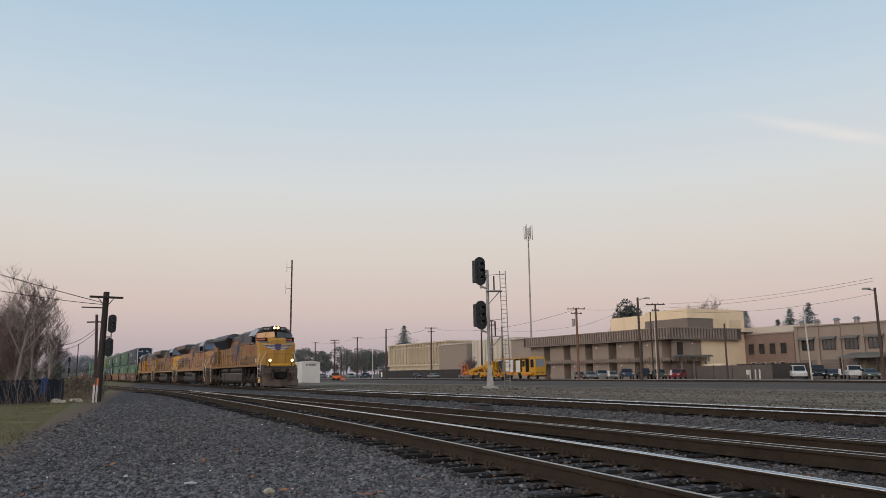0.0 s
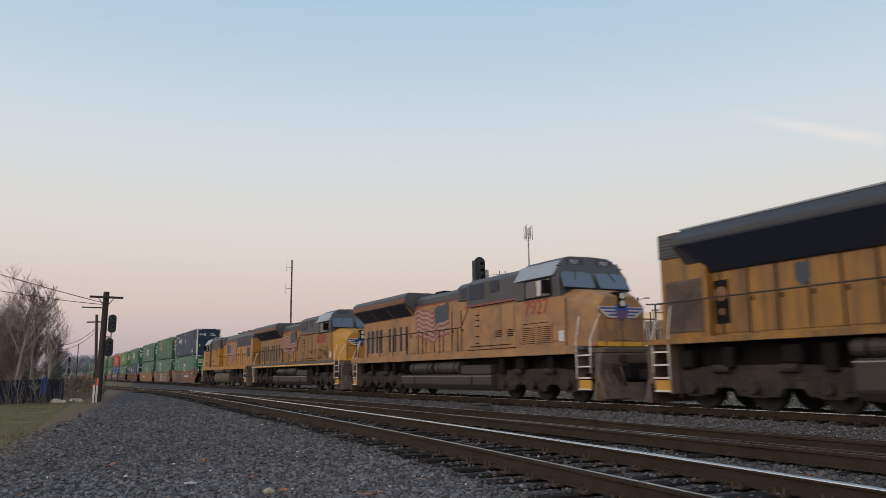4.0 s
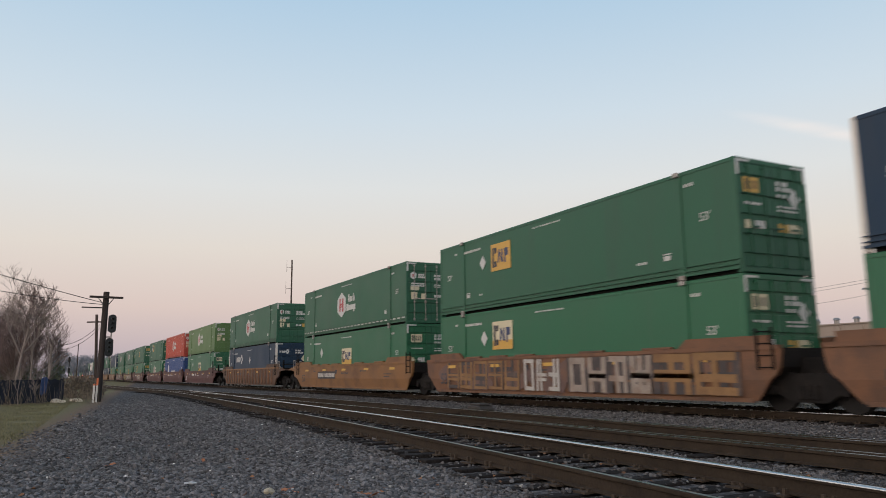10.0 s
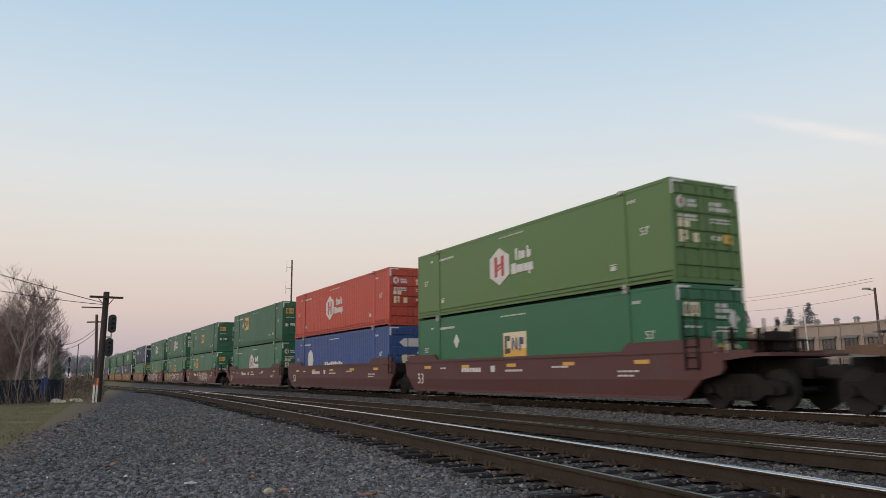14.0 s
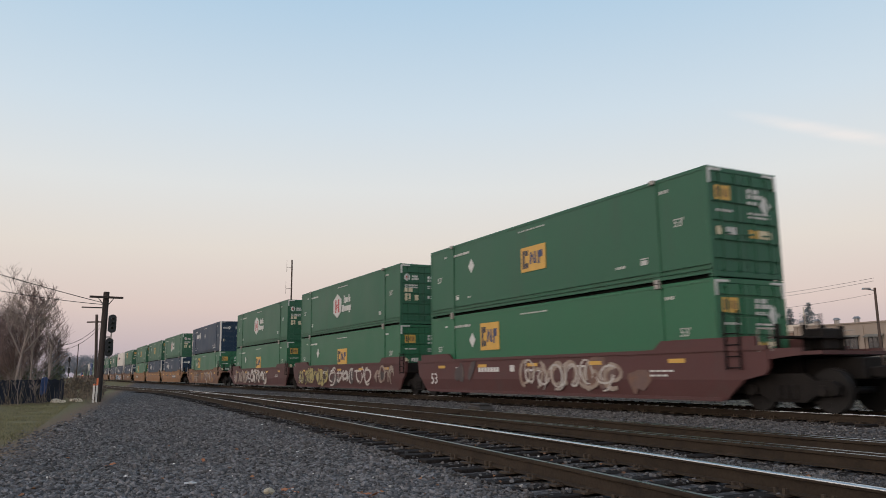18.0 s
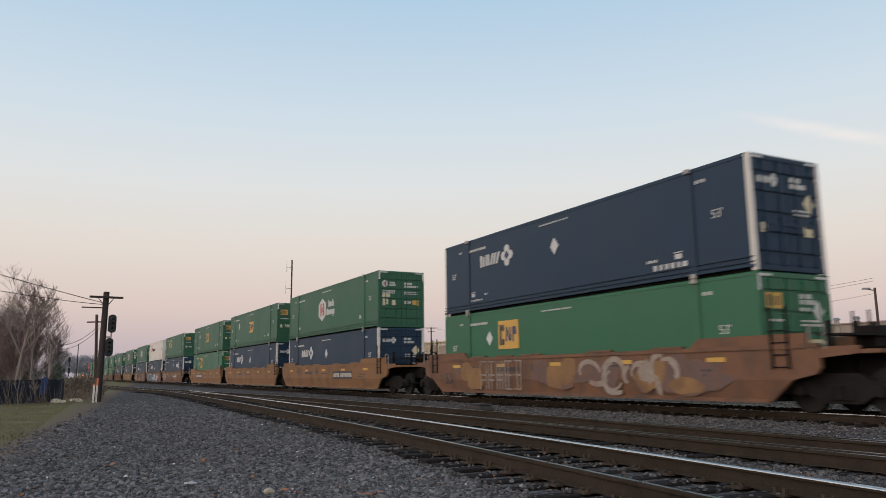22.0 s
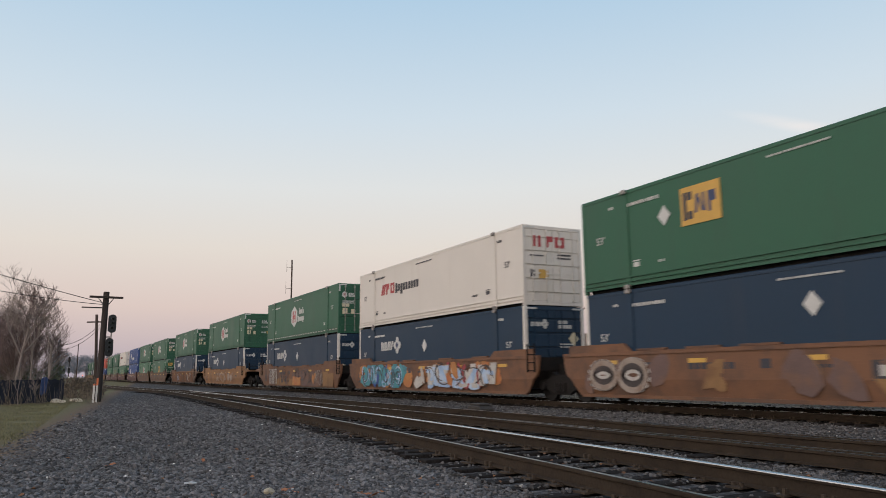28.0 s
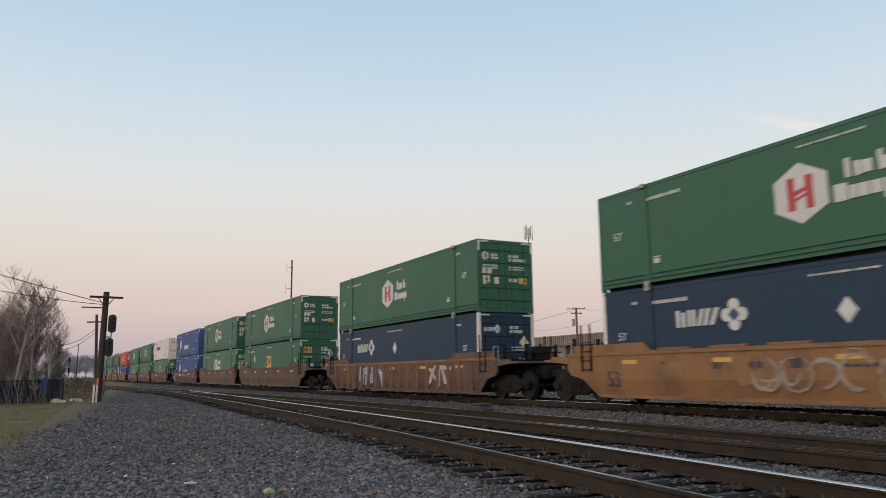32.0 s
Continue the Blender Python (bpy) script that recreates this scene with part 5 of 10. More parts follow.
        flat("marking", "wordmark", [quad(s + 0.08, z, 0.12, 0.44), quad(s + 0.27, z - 0.03, 0.12, 0.38), quad(s + 0.47, z, 0.10, 0.42), quad(s + 0.63, z, 0.10, 0.42), quad(s + 0.86, z, 0.12, 0.42, 0.07), quad(s + 1.06, z, 0.12, 0.42, 0.07), quad(s + 1.30, z, 0.14, 0.42, 0.10)], "white bars of the wordmark")
        c = s + 1.92
        flat("marking", "logo_mark", [[(c + dy + 0.17 * math.cos(a), z + dz + 0.17 * math.sin(a)) for a in [0.785 * k for k in range(8)]] for dy, dz in ((0.23, 0.0), (-0.23, 0.0), (0.0, 0.23), (0.0, -0.23))], "white four-lobed logo")
        flat("sign_blue", "logo_heart", [diamond(c, z, 0.34, 0.34)], "", 0.003)
        flat("marking", "warning_diamond", [diamond(7.80, 2.0 if kind != "lobes" else 1.80, 0.46, 0.56)], "white diamond plate")
        flat("marking", "low_marking", bars(12.30, 13.60, 0.45, 0.16, 6) + bars(2.15, 3.1, 0.46, 0.08, 5), "row of white bars")
        end_flat("marking", "door_marking", door_bars(-1.04, -0.62, 2.26, 0.16, 5) + [[(-0.44 + dx + 0.075 * math.cos(a), 2.27 + dz + 0.075 * math.sin(a)) for a in [0.785 * k for k in range(8)]] for dx, dz in ((0.1, 0), (-0.1, 0), (0, 0.1), (0, -0.1))] + door_bars(0.14, 0.55, 2.34, 0.12, 4) + door_bars(0.14, 0.72, 2.18, 0.12, 6) + door_bars(0.20, 0.80, 1.56, 0.05, 7) + door_bars(0.20, 0.80, 1.46, 0.05, 7), "white door marks")
        end_flat("sign_cream", "warning_plate", [[(0.80, 2.02), (1.02, 1.76), (0.80, 1.50), (0.58, 1.76)]], "pale diamond plate")
        end_flat("sign_cream", "door_plate", [oblong(0.55, 0.92, 0.92, 1.18), oblong(-1.0, -0.82, 0.94, 1.18)], "pale yellow door plates")
    elif kind == "freight":
        z = 1.80
        flat("sign_red", "wordmark", [quad(3.10, z, 0.16, 0.52, 0.10), quad(3.34, z, 0.16, 0.52, 0.10), quad(3.62, z, 0.13, 0.52), quad(3.78, z + 0.12, 0.22, 0.28), quad(4.15, z, 0.12, 0.50), quad(4.46, z, 0.12, 0.50), quad(4.30, z + 0.20, 0.3, 0.10), quad(4.30, z - 0.20, 0.3, 0.10)], "red bars of the wordmark")
        flat("sign_dark", "wordmark_tail", [quad(4.78 + 0.29 * i, z - 0.06 - (0.08 if i == 2 else 0), 0.19, 0.34 + (0.14 if i in (0, 2) else 0)) for i in range(9)], "dark bars of the wordmark")
        end_flat("sign_red", "door_logo", [oblong(x, x + 0.11, 2.12, 2.52) for x in (-0.84, -0.62, -0.28, 0.12, 0.42)] + [oblong(-0.16, 0.02, 2.32, 2.52), oblong(0.22, 0.42, 2.12, 2.22), oblong(0.22, 0.42, 2.42, 2.52)], "red bars of the door logo")
        end_flat("sign_yellow", "door_plate", [oblong(-0.62, -0.22, 0.98, 1.30)], "yellow door plate")
        end_flat("sign_dark", "door_marking", door_bars(0.2, 0.8, 1.86, 0.06, 7) + door_bars(0.2, 0.8, 1.74, 0.06, 7) + door_bars(-1.0, -0.4, 1.80, 0.05, 7) + [oblong(-0.98, -0.80, 1.02, 1.30)], "dark door marks")
    elif kind == "ribbed":
        flat("marking", "wordmark", [quad(6.3 + 0.34 * i, 1.05 + 0.06 * (i % 2), 0.24, 0.42 + 0.12 * (i in (0, 4))) for i in range(9)], "white bars of the wordmark", 0.002)
        flat("marking", "logo_mark", [[(3.4 + 0.55 * math.cos(a), 1.5 + 0.62 * math.sin(a)) for a in [k * math.pi / 4 for k in range(8)]]], "pale round logo", 0.002)
        end_flat("marking", "door_marking", [[(-0.75, 2.1), (-0.5, 2.3), (0.5, 2.3), (0.75, 2.1), (0.5, 1.9), (-0.5, 1.9)]] + door_bars(0.2, 0.8, 1.6, 0.1, 5), "white door marks")
        end_flat("sign_cream", "door_plate", [oblong(-0.6, 0.1, 1.1, 1.5)], "pale door label")
    return box


# kinds of container: paint, logo, label
BOXES = {
    "GH": ("green", "hex", "dark green container with white hexagon logo"),
    "GT": ("green", "hex", "dark green container with a dashed white strip"),
    "GE": ("green", "square", "dark green container with yellow square logo"),
    "GF": ("green", "square_rear", "dark green container with yellow logo near its rear"),
    "BE": ("green_bright", "square", "bright green container with cream square logo"),
    "BF": ("green_bright", "square_rear", "bright green container with cream logo near its rear"),
    "YE": ("green_bright", "square", "bright green container with yellow square logo"),
    "YF": ("green_bright", "square_rear", "bright green container with yellow logo near its rear"),
    "BH": ("green_bright", "hex", "bright green container with white hexagon logo"),
    "NV": ("navy", "lobes", "navy blue container with white lobed logo"),
    "NF": ("navy", "lobes_front", "navy blue container with lobed logo near its doors"),
    "LH": ("lime", "hex", "faded lime green container with white hexagon logo"),
    "RH": ("red", "hex", "red corrugated container with white hexagon logo"),
    "BL": ("blue", "ribbed", "blue corrugated container with white lettering bars"),
    "WX": ("white", "freight", "white container with red and dark wordmark bars"),
}
# units from the head of the train: rear end on the line at the start, upper, lower, car paint, ends, ribs, place of the data panel (0: none), graffiti
UNITS = [
    (165.85, "NV", "BE", "orange", "coupled", "joint", 0, -1.5, "faded"), (184.6, "GF", "BF", "orange", "joint", "joint", 0, 0, "letters"), (203.8, "GT", "BE", "ochre", "joint", "coupled", 0, 4.4, ""),
    (226.3, "GH", "NV", "brown", "coupled", "coupled", 1, 0, ""),
    (249.2, "LH", "BE", "maroon", "coupled", "joint", 0, 0, ""), (268.2, "RH", "BL", "maroon", "joint", "joint", 0, 0, ""), (287.2, "GF", "BH", "maroon", "joint", "coupled", 0, 0, ""),
    (310.3, "GE", "YF", "maroon", "coupled", "joint", 0, 0, "scrawl"), (329.3, "GH", "YE", "maroon", "joint", "joint", 0, 0, "tags"), (348.3, "GH", "YE", "maroon", "joint", "coupled", 0, 0, "pieces"),
    (371.4, "NV", "YF", "orange", "coupled", "coupled", 0, 0, "throw"),
    (394.4, "GH", "NV", "ochre", "coupled", "joint", 0, -1.7, ""), (413.4, "GE", "NV", "ochre", "joint", "joint", 0, 0, ""), (432.5, "GE", "YF", "ochre", "joint", "coupled", 0, 4.4, ""),
    (455.7, "GF", "NF", "orange", "coupled", "joint", 0, -1.3, "rings"), (474.8, "WX", "NV", "orange", "joint", "joint", 0, 0, "mural"), (493.9, "GT", "NV", "orange", "joint", "coupled", 0, 0, "patches"),
    (517.3, "GH", "NV", "ochre", "coupled", "coupled", 0, 0, "grey"),
    (540.4, "GH", "NV", "brown", "coupled", "coupled", 1, 0, "stripes"),
    (563.6, "GH", "GE", "brown", "coupled", "joint", 0, 0, ""), (582.6, "GH", "BH", "brown", "joint", "joint", 0, 0, ""), (601.6, "BL", "BL", "maroon", "joint", "coupled", 0, 0, ""),
    (624.8, "WX", "BE", "maroon", "coupled", "joint", 0, 0, ""), (643.8, "GH", "GE", "maroon", "joint", "joint", 0, 0, ""), (662.8, "GH", "BE", "maroon", "joint", "coupled", 0, 0, ""),
    (686.0, "RH", "BL", "orange", "coupled", "joint", 0, 0, ""), (705.0, "GE", "NV", "orange", "joint", "joint", 0, 0, ""), (724.0, "GH", "BE", "orange", "joint", "coupled", 0, 0, ""),
    (747.2, "GH", "NV", "ochre", "coupled", "joint", 0, 0, ""), (766.2, "GE", "BE", "ochre", "joint", "joint", 0, 0, ""), (785.2, "GH", "NV", "ochre", "joint", "coupled", 0, 0, ""),
]
CAR_WORDS = {"orange": "faded orange steel well car with grimy trucks", "ochre": "yellow-ochre steel well car with grimy trucks", "brown": "rusty brown steel well car", "maroon": "maroon steel well car with white marks"}
FIRST = {}


def build_stacks():
    for i, (rear, up, low, paint, f, r, ribs, panel_y, tags) in enumerate(UNITS):
        mid = rear - 8.29
        words = CAR_WORDS[paint] + (" and upright ribs" if ribs else "") + (" covered in graffiti" if tags in ("mural", "pieces", "tags", "scrawl") else "")
        car = well_car(paint, words, f, r, bool(ribs), panel_y, tags, 40 + i)
        MOVERS.append((car, mid, 0.0, 0.0))
        for code, z in ((low, 0.36), (up, 3.268)):
            if code not in FIRST:
                FIRST[code] = c = container(*BOXES[code])
            else:
                c = copy_thing(FIRST[code], pose(TRACK_X, mid, z))
            MOVERS.append((c, mid, z, 0.0))


build_stacks()

# ---- locomotives ----
def loco_truck(parent, y):
    def fill(bm):
        for s in (-1, 1):
            x = s * 1.12
            prism(bm, [(-2.75, 0.68), (-2.62, 0.94), (-1.3, 1.06), (1.3, 1.06), (2.62, 0.94), (2.75, 0.68), (2.45, 0.36), (1.38, 0.34), (1.22, 0.54), (0.70, 0.54), (0.55, 0.32), (-0.55, 0.32),
                       (-0.70, 0.54), (-1.22, 0.54), (-1.38, 0.34), (-2.45, 0.36)], "x", x - 0.09, x + 0.09)
            for dy in (-0.95, 0.95):
                bx(bm, x - 0.10, x + 0.12, dy - 0.34, dy + 0.34, 0.70, 0.92)
            for dy in (-1.9, 0.0, 1.9):
                bx(bm, x - 0.12, x + 0.16 * s + 0.12, dy - 0.26, dy + 0.26, 0.30, 0.76)
                rod(bm, (x + s * 0.10, dy, 0.53), (x + s * 0.30, dy, 0.53), 0.15, 10)
                for k in (-0.36, 0.36):
                    rod(bm, (x + s * 0.04, dy + k, 0.46), (x + s * 0.04, dy + k, 0.80), 0.10, 8)
            for dy in (-0.95, 0.95):
                rod(bm, (x + s * 0.16, dy - 0.25, 0.98), (x + s * 0.16, dy + 0.25, 0.98), 0.11, 8)
                rod(bm, (x + s * 0.12, dy, 0.55), (x + s * 0.12, dy + 0.3, 0.95), 0.05, 6)
            for dy in (-2.45, 2.45):
                rod(bm, (x + s * 0.05, dy, 0.25), (x + s * 0.05, dy, 0.7), 0.045, 6)
        bx(bm, -1.05, 1.05, -0.4, 0.4, 0.55, 1.0)
        bx(bm, -1.05, 1.05, -2.55, -2.35, 0.55, 0.85)
        bx(bm, -1.05, 1.05, 2.35, 2.55, 0.55, 0.85)
    t = part("truck", fill, "truck_steel", parent, "dusty three-axle cast truck", key="loco_truck", at=(0, y, 0), bevel=0.012)
    for dy in (-1.9, 0.0, 1.9):
        wheelset(t, dy, 0.53, 0.53)
    return t


def flag(parent, s, y0, y1, z0, z1, worn=""):
    """A painted waving flag: seven dark and six pale wavy stripes and a blue field towards the cab."""
    def wave(u):
        return 0.13 * math.sin(2.6 * math.pi * u + 0.6) + 0.06 * math.sin(6.5 * math.pi * u)
    n, h = 18, (z1 - z0) / 13

    def stripe(bm, k, u0, u1, x):
        us = [u0 + (u1 - u0) * i / n for i in range(n + 1)]
        low = [(y1 + (y0 - y1) * u, z0 + h * k + wave(u)) for u in us]
        high = [(y1 + (y0 - y1) * u + 0.10 * k / 13, z0 + h * (k + 1) + wave(u)) for u in us]
        prism(bm, low + high[::-1], "x", min(x, x + s * 0.010), max(x, x + s * 0.010))
    def area(bm, k0, k1, u0, u1, x):
        us = [u0 + (u1 - u0) * i / n for i in range(n + 1)]
        low = [(y1 + (y0 - y1) * u + 0.10 * k0 / 13, z0 + h * k0 + wave(u)) for u in us]
        high = [(y1 + (y0 - y1) * u + 0.10 * k1 / 13, z0 + h * k1 + wave(u)) for u in us]
        prism(bm, low + high[::-1], "x", min(x, x + s * 0.010), max(x, x + s * 0.010))
    f = part("flag", lambda bm: area(bm, 0, 13, 0.0, 1.0, s * 0.950), "flag_white" + worn, parent, "painted waving flag with red and white stripes", key=("flag_w", s, y0, y1, z0, z1))
    for k in range(0, 13, 2):
        part("red_stripe", lambda bm: stripe(bm, k, 0.0, 1.0, s * 0.954), "flag_red" + worn, f, key=("flag_r", k, s, y0, y1, z0, z1))
    part("blue_field", lambda bm: area(bm, 6, 13, 0.62, 1.0, s * 0.958), "flag_blue", f, key=("flag_b", s, y0, y1, z0, z1))


def locomotive(style, number, paint, label, lit):
    """A six-axle freight locomotive, front towards -y. style: 'flared', 'winged' or 'standard' radiators."""
    eng = thing("locomotive", label, "locomotive", "locomotives at the head of the train")
    ge = style == "winged"
    # underframe
    part("underframe", lambda bm: [bx(bm, -0.9, 0.9, -10.2, 10.2, 1.0, 1.64), bx(bm, -0.5, 0.5, -10.6, 10.6, 0.75, 1.2)], "underframe", eng, key="l_frame")
    part("side_sill", lambda bm: [bx(bm, a, b, -9.35, 10.05, 1.63 if style == "flared" else 1.50, 1.77) for a, b in ((-1.54, -1.44), (1.44, 1.54))], paint if number else "loco_grey", eng, key=("l_sill", style))
    if not number:
        for s in (-1, 1):
            st = part("sill_stripe", lambda bm: bx(bm, -0.008, 0.008, -9.5, 10.0, 1.525, 1.605), "bright_yellow", eng, "reflective yellow sill stripe", key="l_sillstripe", at=(s * 1.543, 0, 0))
            for y in (-7.4, -3.2, 1.0, 5.2, 8.9):
                part("reflector", lambda bm: bx(bm, -0.011, 0.011, -0.25, 0.25, 1.53, 1.60), "emblem_white", st, key="l_reflector", at=(0, y, 0))
    part("walkway", lambda bm: bx(bm, -1.44, 1.44, -9.6, 10.1, 1.62, 1.72), "loco_grey", eng, key="l_walk")
    tank_y, tank_z = {"winged": ((-4.2, 3.7), 0.90), "flared": ((-4.0, 4.25), 1.16), "standard": ((-3.2, 3.3), 1.10)}[style]
    tank_ring = [(-1.30, 0.28), (1.30, 0.28), (1.48, 0.50), (1.48, tank_z - 0.06), (1.38, tank_z), (-1.38, tank_z), (-1.48, tank_z - 0.06), (-1.48, 0.50)]
    if style == "standard":
        bow = [(1.20 + 0.28 * math.sin(a), 0.74 - 0.46 * math.cos(a)) for a in [k * math.pi / 8 for k in range(9)]]
        tank_ring = bow + [(-x, z) for x, z in reversed(bow)]
    tank = part("fuel_tank", lambda bm: prism(bm, tank_ring, "y", *tank_y), "tank_dusty" if style == "standard" else "tank", eng, "grey-brown fuel tank", key=("l_tank", style), bevel=0.03)
    if style != "standard":
        part("tank_rim", lambda bm: [bx(bm, a, b, *tank_y, tank_z - 0.09, tank_z - 0.06) for a, b in ((-1.50, -1.47), (1.47, 1.50))], "steel", tank, "pale worn rim", key=("l_rim", style))
        part("tank_band", lambda bm: [bx(bm, a, b, y - 0.04, y + 0.04, 0.50, tank_z - 0.08) for a, b in ((-1.495, -1.47), (1.47, 1.495)) for y in (tank_y[0] + 1.4, tank_y[1] - 1.4)], "underframe", tank, "dark tank straps", key=("l_band", style))
    if ge:
        part("tank_box", lambda bm: bx(bm, -1.47, 1.47, -4.15, -1.95, 0.89, 1.24), "tank", tank, "square raised end of the tank", key="l_tankbox", bevel=0.03)
    spans, air_z, air_r = (((-1.75, 0.35), (0.65, 2.75)), 1.16, 0.25) if ge else (((-3.6, 0.75), (1.6, 4.3)), 1.38, 0.20)
    for s in (-1, 1):
        for a, b in spans:
            res = part("air_reservoir", lambda bm: rod(bm, (s * 1.26, a, air_z), (s * 1.26, b, air_z), air_r, 16), "tank", eng, "long cylindrical air reservoir", key=("l_air", s, a, air_z), smooth=False)
            part("reservoir_strap", lambda bm: [rod(bm, (s * 1.26, y - 0.03, air_z), (s * 1.26, y + 0.03, air_z), air_r + 0.012, 16) for y in (a + 0.35, b - 0.35)], "underframe", res, key=("l_strap", s, a, air_z))
    for s in (-1, 1):
        for y, w, z, h in ((-7.9, 0.3, 1.0, 0.5), (-6.2, 0.5, 1.05, 0.4), (-4.9, 0.35, 0.9, 0.6), (3.6, 0.4, 1.15, 0.4), (5.5, 0.5, 1.1, 0.4), (4.7, 0.3, 0.9, 0.6), (7.4, 0.3, 1.0, 0.5), (8.7, 0.4, 1.0, 0.45)):
            part("equipment_box", lambda bm: bx(bm, -0.12, 0.12, 0, w, 0, h), "underframe", eng, key=("l_gear", w, h), bevel=0.03, at=(s * 1.25, y, z))
    loco_truck(eng, -6.72)
    loco_truck(eng, 6.85)

    # long hood
    y0, y1, hw = -2.1, 9.75, 0.93
    roof_z = 4.62 if style == "standard" else 4.44
    part("long_hood", lambda bm: bx(bm, -hw, hw, y0, y1, 1.71, 4.02), paint, eng, key="l_hood", bevel=0.03)
    part("hood_roof", lambda bm: prism(bm, [(-hw - 0.004, 4.0), (hw + 0.004, 4.0), (hw + 0.004, 4.26), (hw - 0.22, roof_z), (-hw + 0.22, roof_z), (-hw - 0.004, 4.26)], "y", y0 - 0.01, y1 + 0.004), "loco_grey", eng, "grey roof of the long hood", key=("l_roof", roof_z), bevel=0.02)
    part("red_stripe", lambda bm: [bx(bm, a, b, y0, y1, 3.93, 4.0) for a, b in ((-hw - 0.012, -hw + 0.01), (hw - 0.01, hw + 0.012))], "loco_red", eng, "thin red stripe below the roof", key="l_stripe")
    for s in (-1, 1):
        for k in range(14):
            y = y0 + 0.25 + 0.82 * k
            if ge and y > 3.6:
                continue
            d = part("hood_door", lambda bm: bx(bm, -0.014, 0.014, -0.37, 0.37, 0.0, 1.62), paint, eng, key="l_door", at=(s * (hw + 0.006), y + 0.37, 1.86), bevel=0.008)
            part("door_seam", lambda bm: bx(bm, -0.018, 0.018, -0.014, 0.014, 0.0, 1.66), "underframe", eng, key="l_seam", at=(s * (hw + 0.004), y - 0.04, 1.84))
            part("latch", lambda bm: bx(bm, -0.025, 0.025, -0.03, 0.03, -0.06, 0.06), "underframe", d, key="l_latch", at=(s * 0.01, 0.28, 0.8))
    if style == "flared":
        def flare(bm):
            loft(bm, [[(-1.0, y + d, 3.42), (1.0, y + d, 3.42), (1.46, y, 4.20), (1.46, y, 4.36), (1.10, y + 0.2 * d, 4.66), (-1.10, y + 0.2 * d, 4.66), (-1.46, y, 4.36), (-1.46, y, 4.20)] for y, d in ((2.75, 0.75), (9.10, -0.3))])
        part("radiator_housing", flare, "loco_dark", eng, "dark grey flared radiator housing", key="l_flare", bevel=0.03)
        for s in (-1, 1):
            part("radiator_screen", lambda bm: loft(bm, [[(s * 1.03, 3.70, 3.47), (s * 1.455, 3.0, 4.19), (s * 1.455, 8.85, 4.19), (s * 1.03, 8.10, 3.47)], [(s * 1.05, 3.70, 3.45), (s * 1.477, 3.0, 4.17), (s * 1.477, 8.85, 4.17), (s * 1.05, 8.10, 3.45)]]), "screen", eng, "near-black radiator screen", key=("l_screen", s))
        part("rear_panel", lambda bm: bx(bm, -0.5, 0.5, 9.82, 9.87, 1.9, 3.3), "underframe", eng, key="l_rearpanel")
        part("rear_cabinet", lambda bm: bx(bm, -1.16, 1.16, 8.25, 9.84, 1.71, 3.95), paint, eng, "yellow rear cabinet", key="l_rearcab", bevel=0.03)
        part("rear_louvre", lambda bm: [bx(bm, -1.18, 1.18, 9.1, 9.84, 3.953, 4.62)] + [bx(bm, -1.20, 1.20, 9.12, 9.80, 4.02 + 0.09 * k, 4.06 + 0.09 * k) for k in range(6)], "loco_grey", eng, "grey louvred upper rear corner", key="l_rearlouvre")
        part("roof_edge", lambda bm: [bx(bm, s * 1.10 - 0.03, s * 1.10 + 0.03, 2.95, 9.08, 4.65, 4.69) for s in (-1, 1)], "roof_grey", eng, "pale roof edge rail", key="l_roofedge")
        for s in (-1, 1):
            part("dark_port", lambda bm: bx(bm, -0.02, 0.02, -0.24, 0.24, 2.1, 3.2), "underframe", eng, "dark open port", key="l_port", at=(s * (hw + 0.004), 7.95, 0))
            part("port_ring", lambda bm: [rod(bm, (-0.03, 0, 2.85), (0.03, 0, 2.85), 0.19, 14), rod(bm, (-0.035, 0, 2.4), (0.035, 0, 2.4), 0.09, 10)], "loco_brown", eng, key="l_portring", at=(s * (hw + 0.02), 7.95, 0))
        for k in range(8):
            part("roof_fan", lambda bm: rod(bm, (0, 0, 0), (0, 0, 0.10), 0.30, 12), "grimy", eng, key="l_fan_small", at=(0.55 if k % 2 else -0.55, 3.7 + 0.65 * k, 4.655))
        for s in (-1, 1):
            part("side_grille", lambda bm: [bx(bm, -0.03, 0.03, 8.42, 9.62, 1.95 + 0.06 * k, 1.975 + 0.06 * k) for k in range(22)] + [bx(bm, -0.016, 0.016, 8.38, 9.66, 1.93, 3.3)], "plow", eng, "brown louvred rear grille", key="l_grille", at=(s * 1.16, 0, 0))
        part("roof_fan", lambda bm: rod(bm, (0, 0, 0), (0, 0, 0.14), 0.62, 20), "grimy", eng, key="l_fan", at=(0, 5.2, 4.65))
        part("roof_fan", lambda bm: rod(bm, (0, 0, 0), (0, 0, 0.14), 0.62, 20), "grimy", eng, key="l_fan", at=(0, 7.4, 4.65))
    elif ge:
        def wing(bm):
            prism(bm, [(-0.95, 3.72), (0.95, 3.72), (1.50, 4.16), (1.50, 4.50), (1.30, 4.66), (-1.30, 4.66), (-1.50, 4.50), (-1.50, 4.16)], "y", 3.3, 9.95)
        part("radiator_housing", wing, "loco_grey", eng, "overhanging grey radiator housing", key="l_wing", bevel=0.03)
        part("housing_fascia", lambda bm: [bx(bm, s * 1.50 - 0.006, s * 1.50 + 0.006, 3.32, 9.93, 4.17, 4.29) for s in (-1, 1)], "loco_brown", eng, "dusty tan fascia", key="l_fascia")
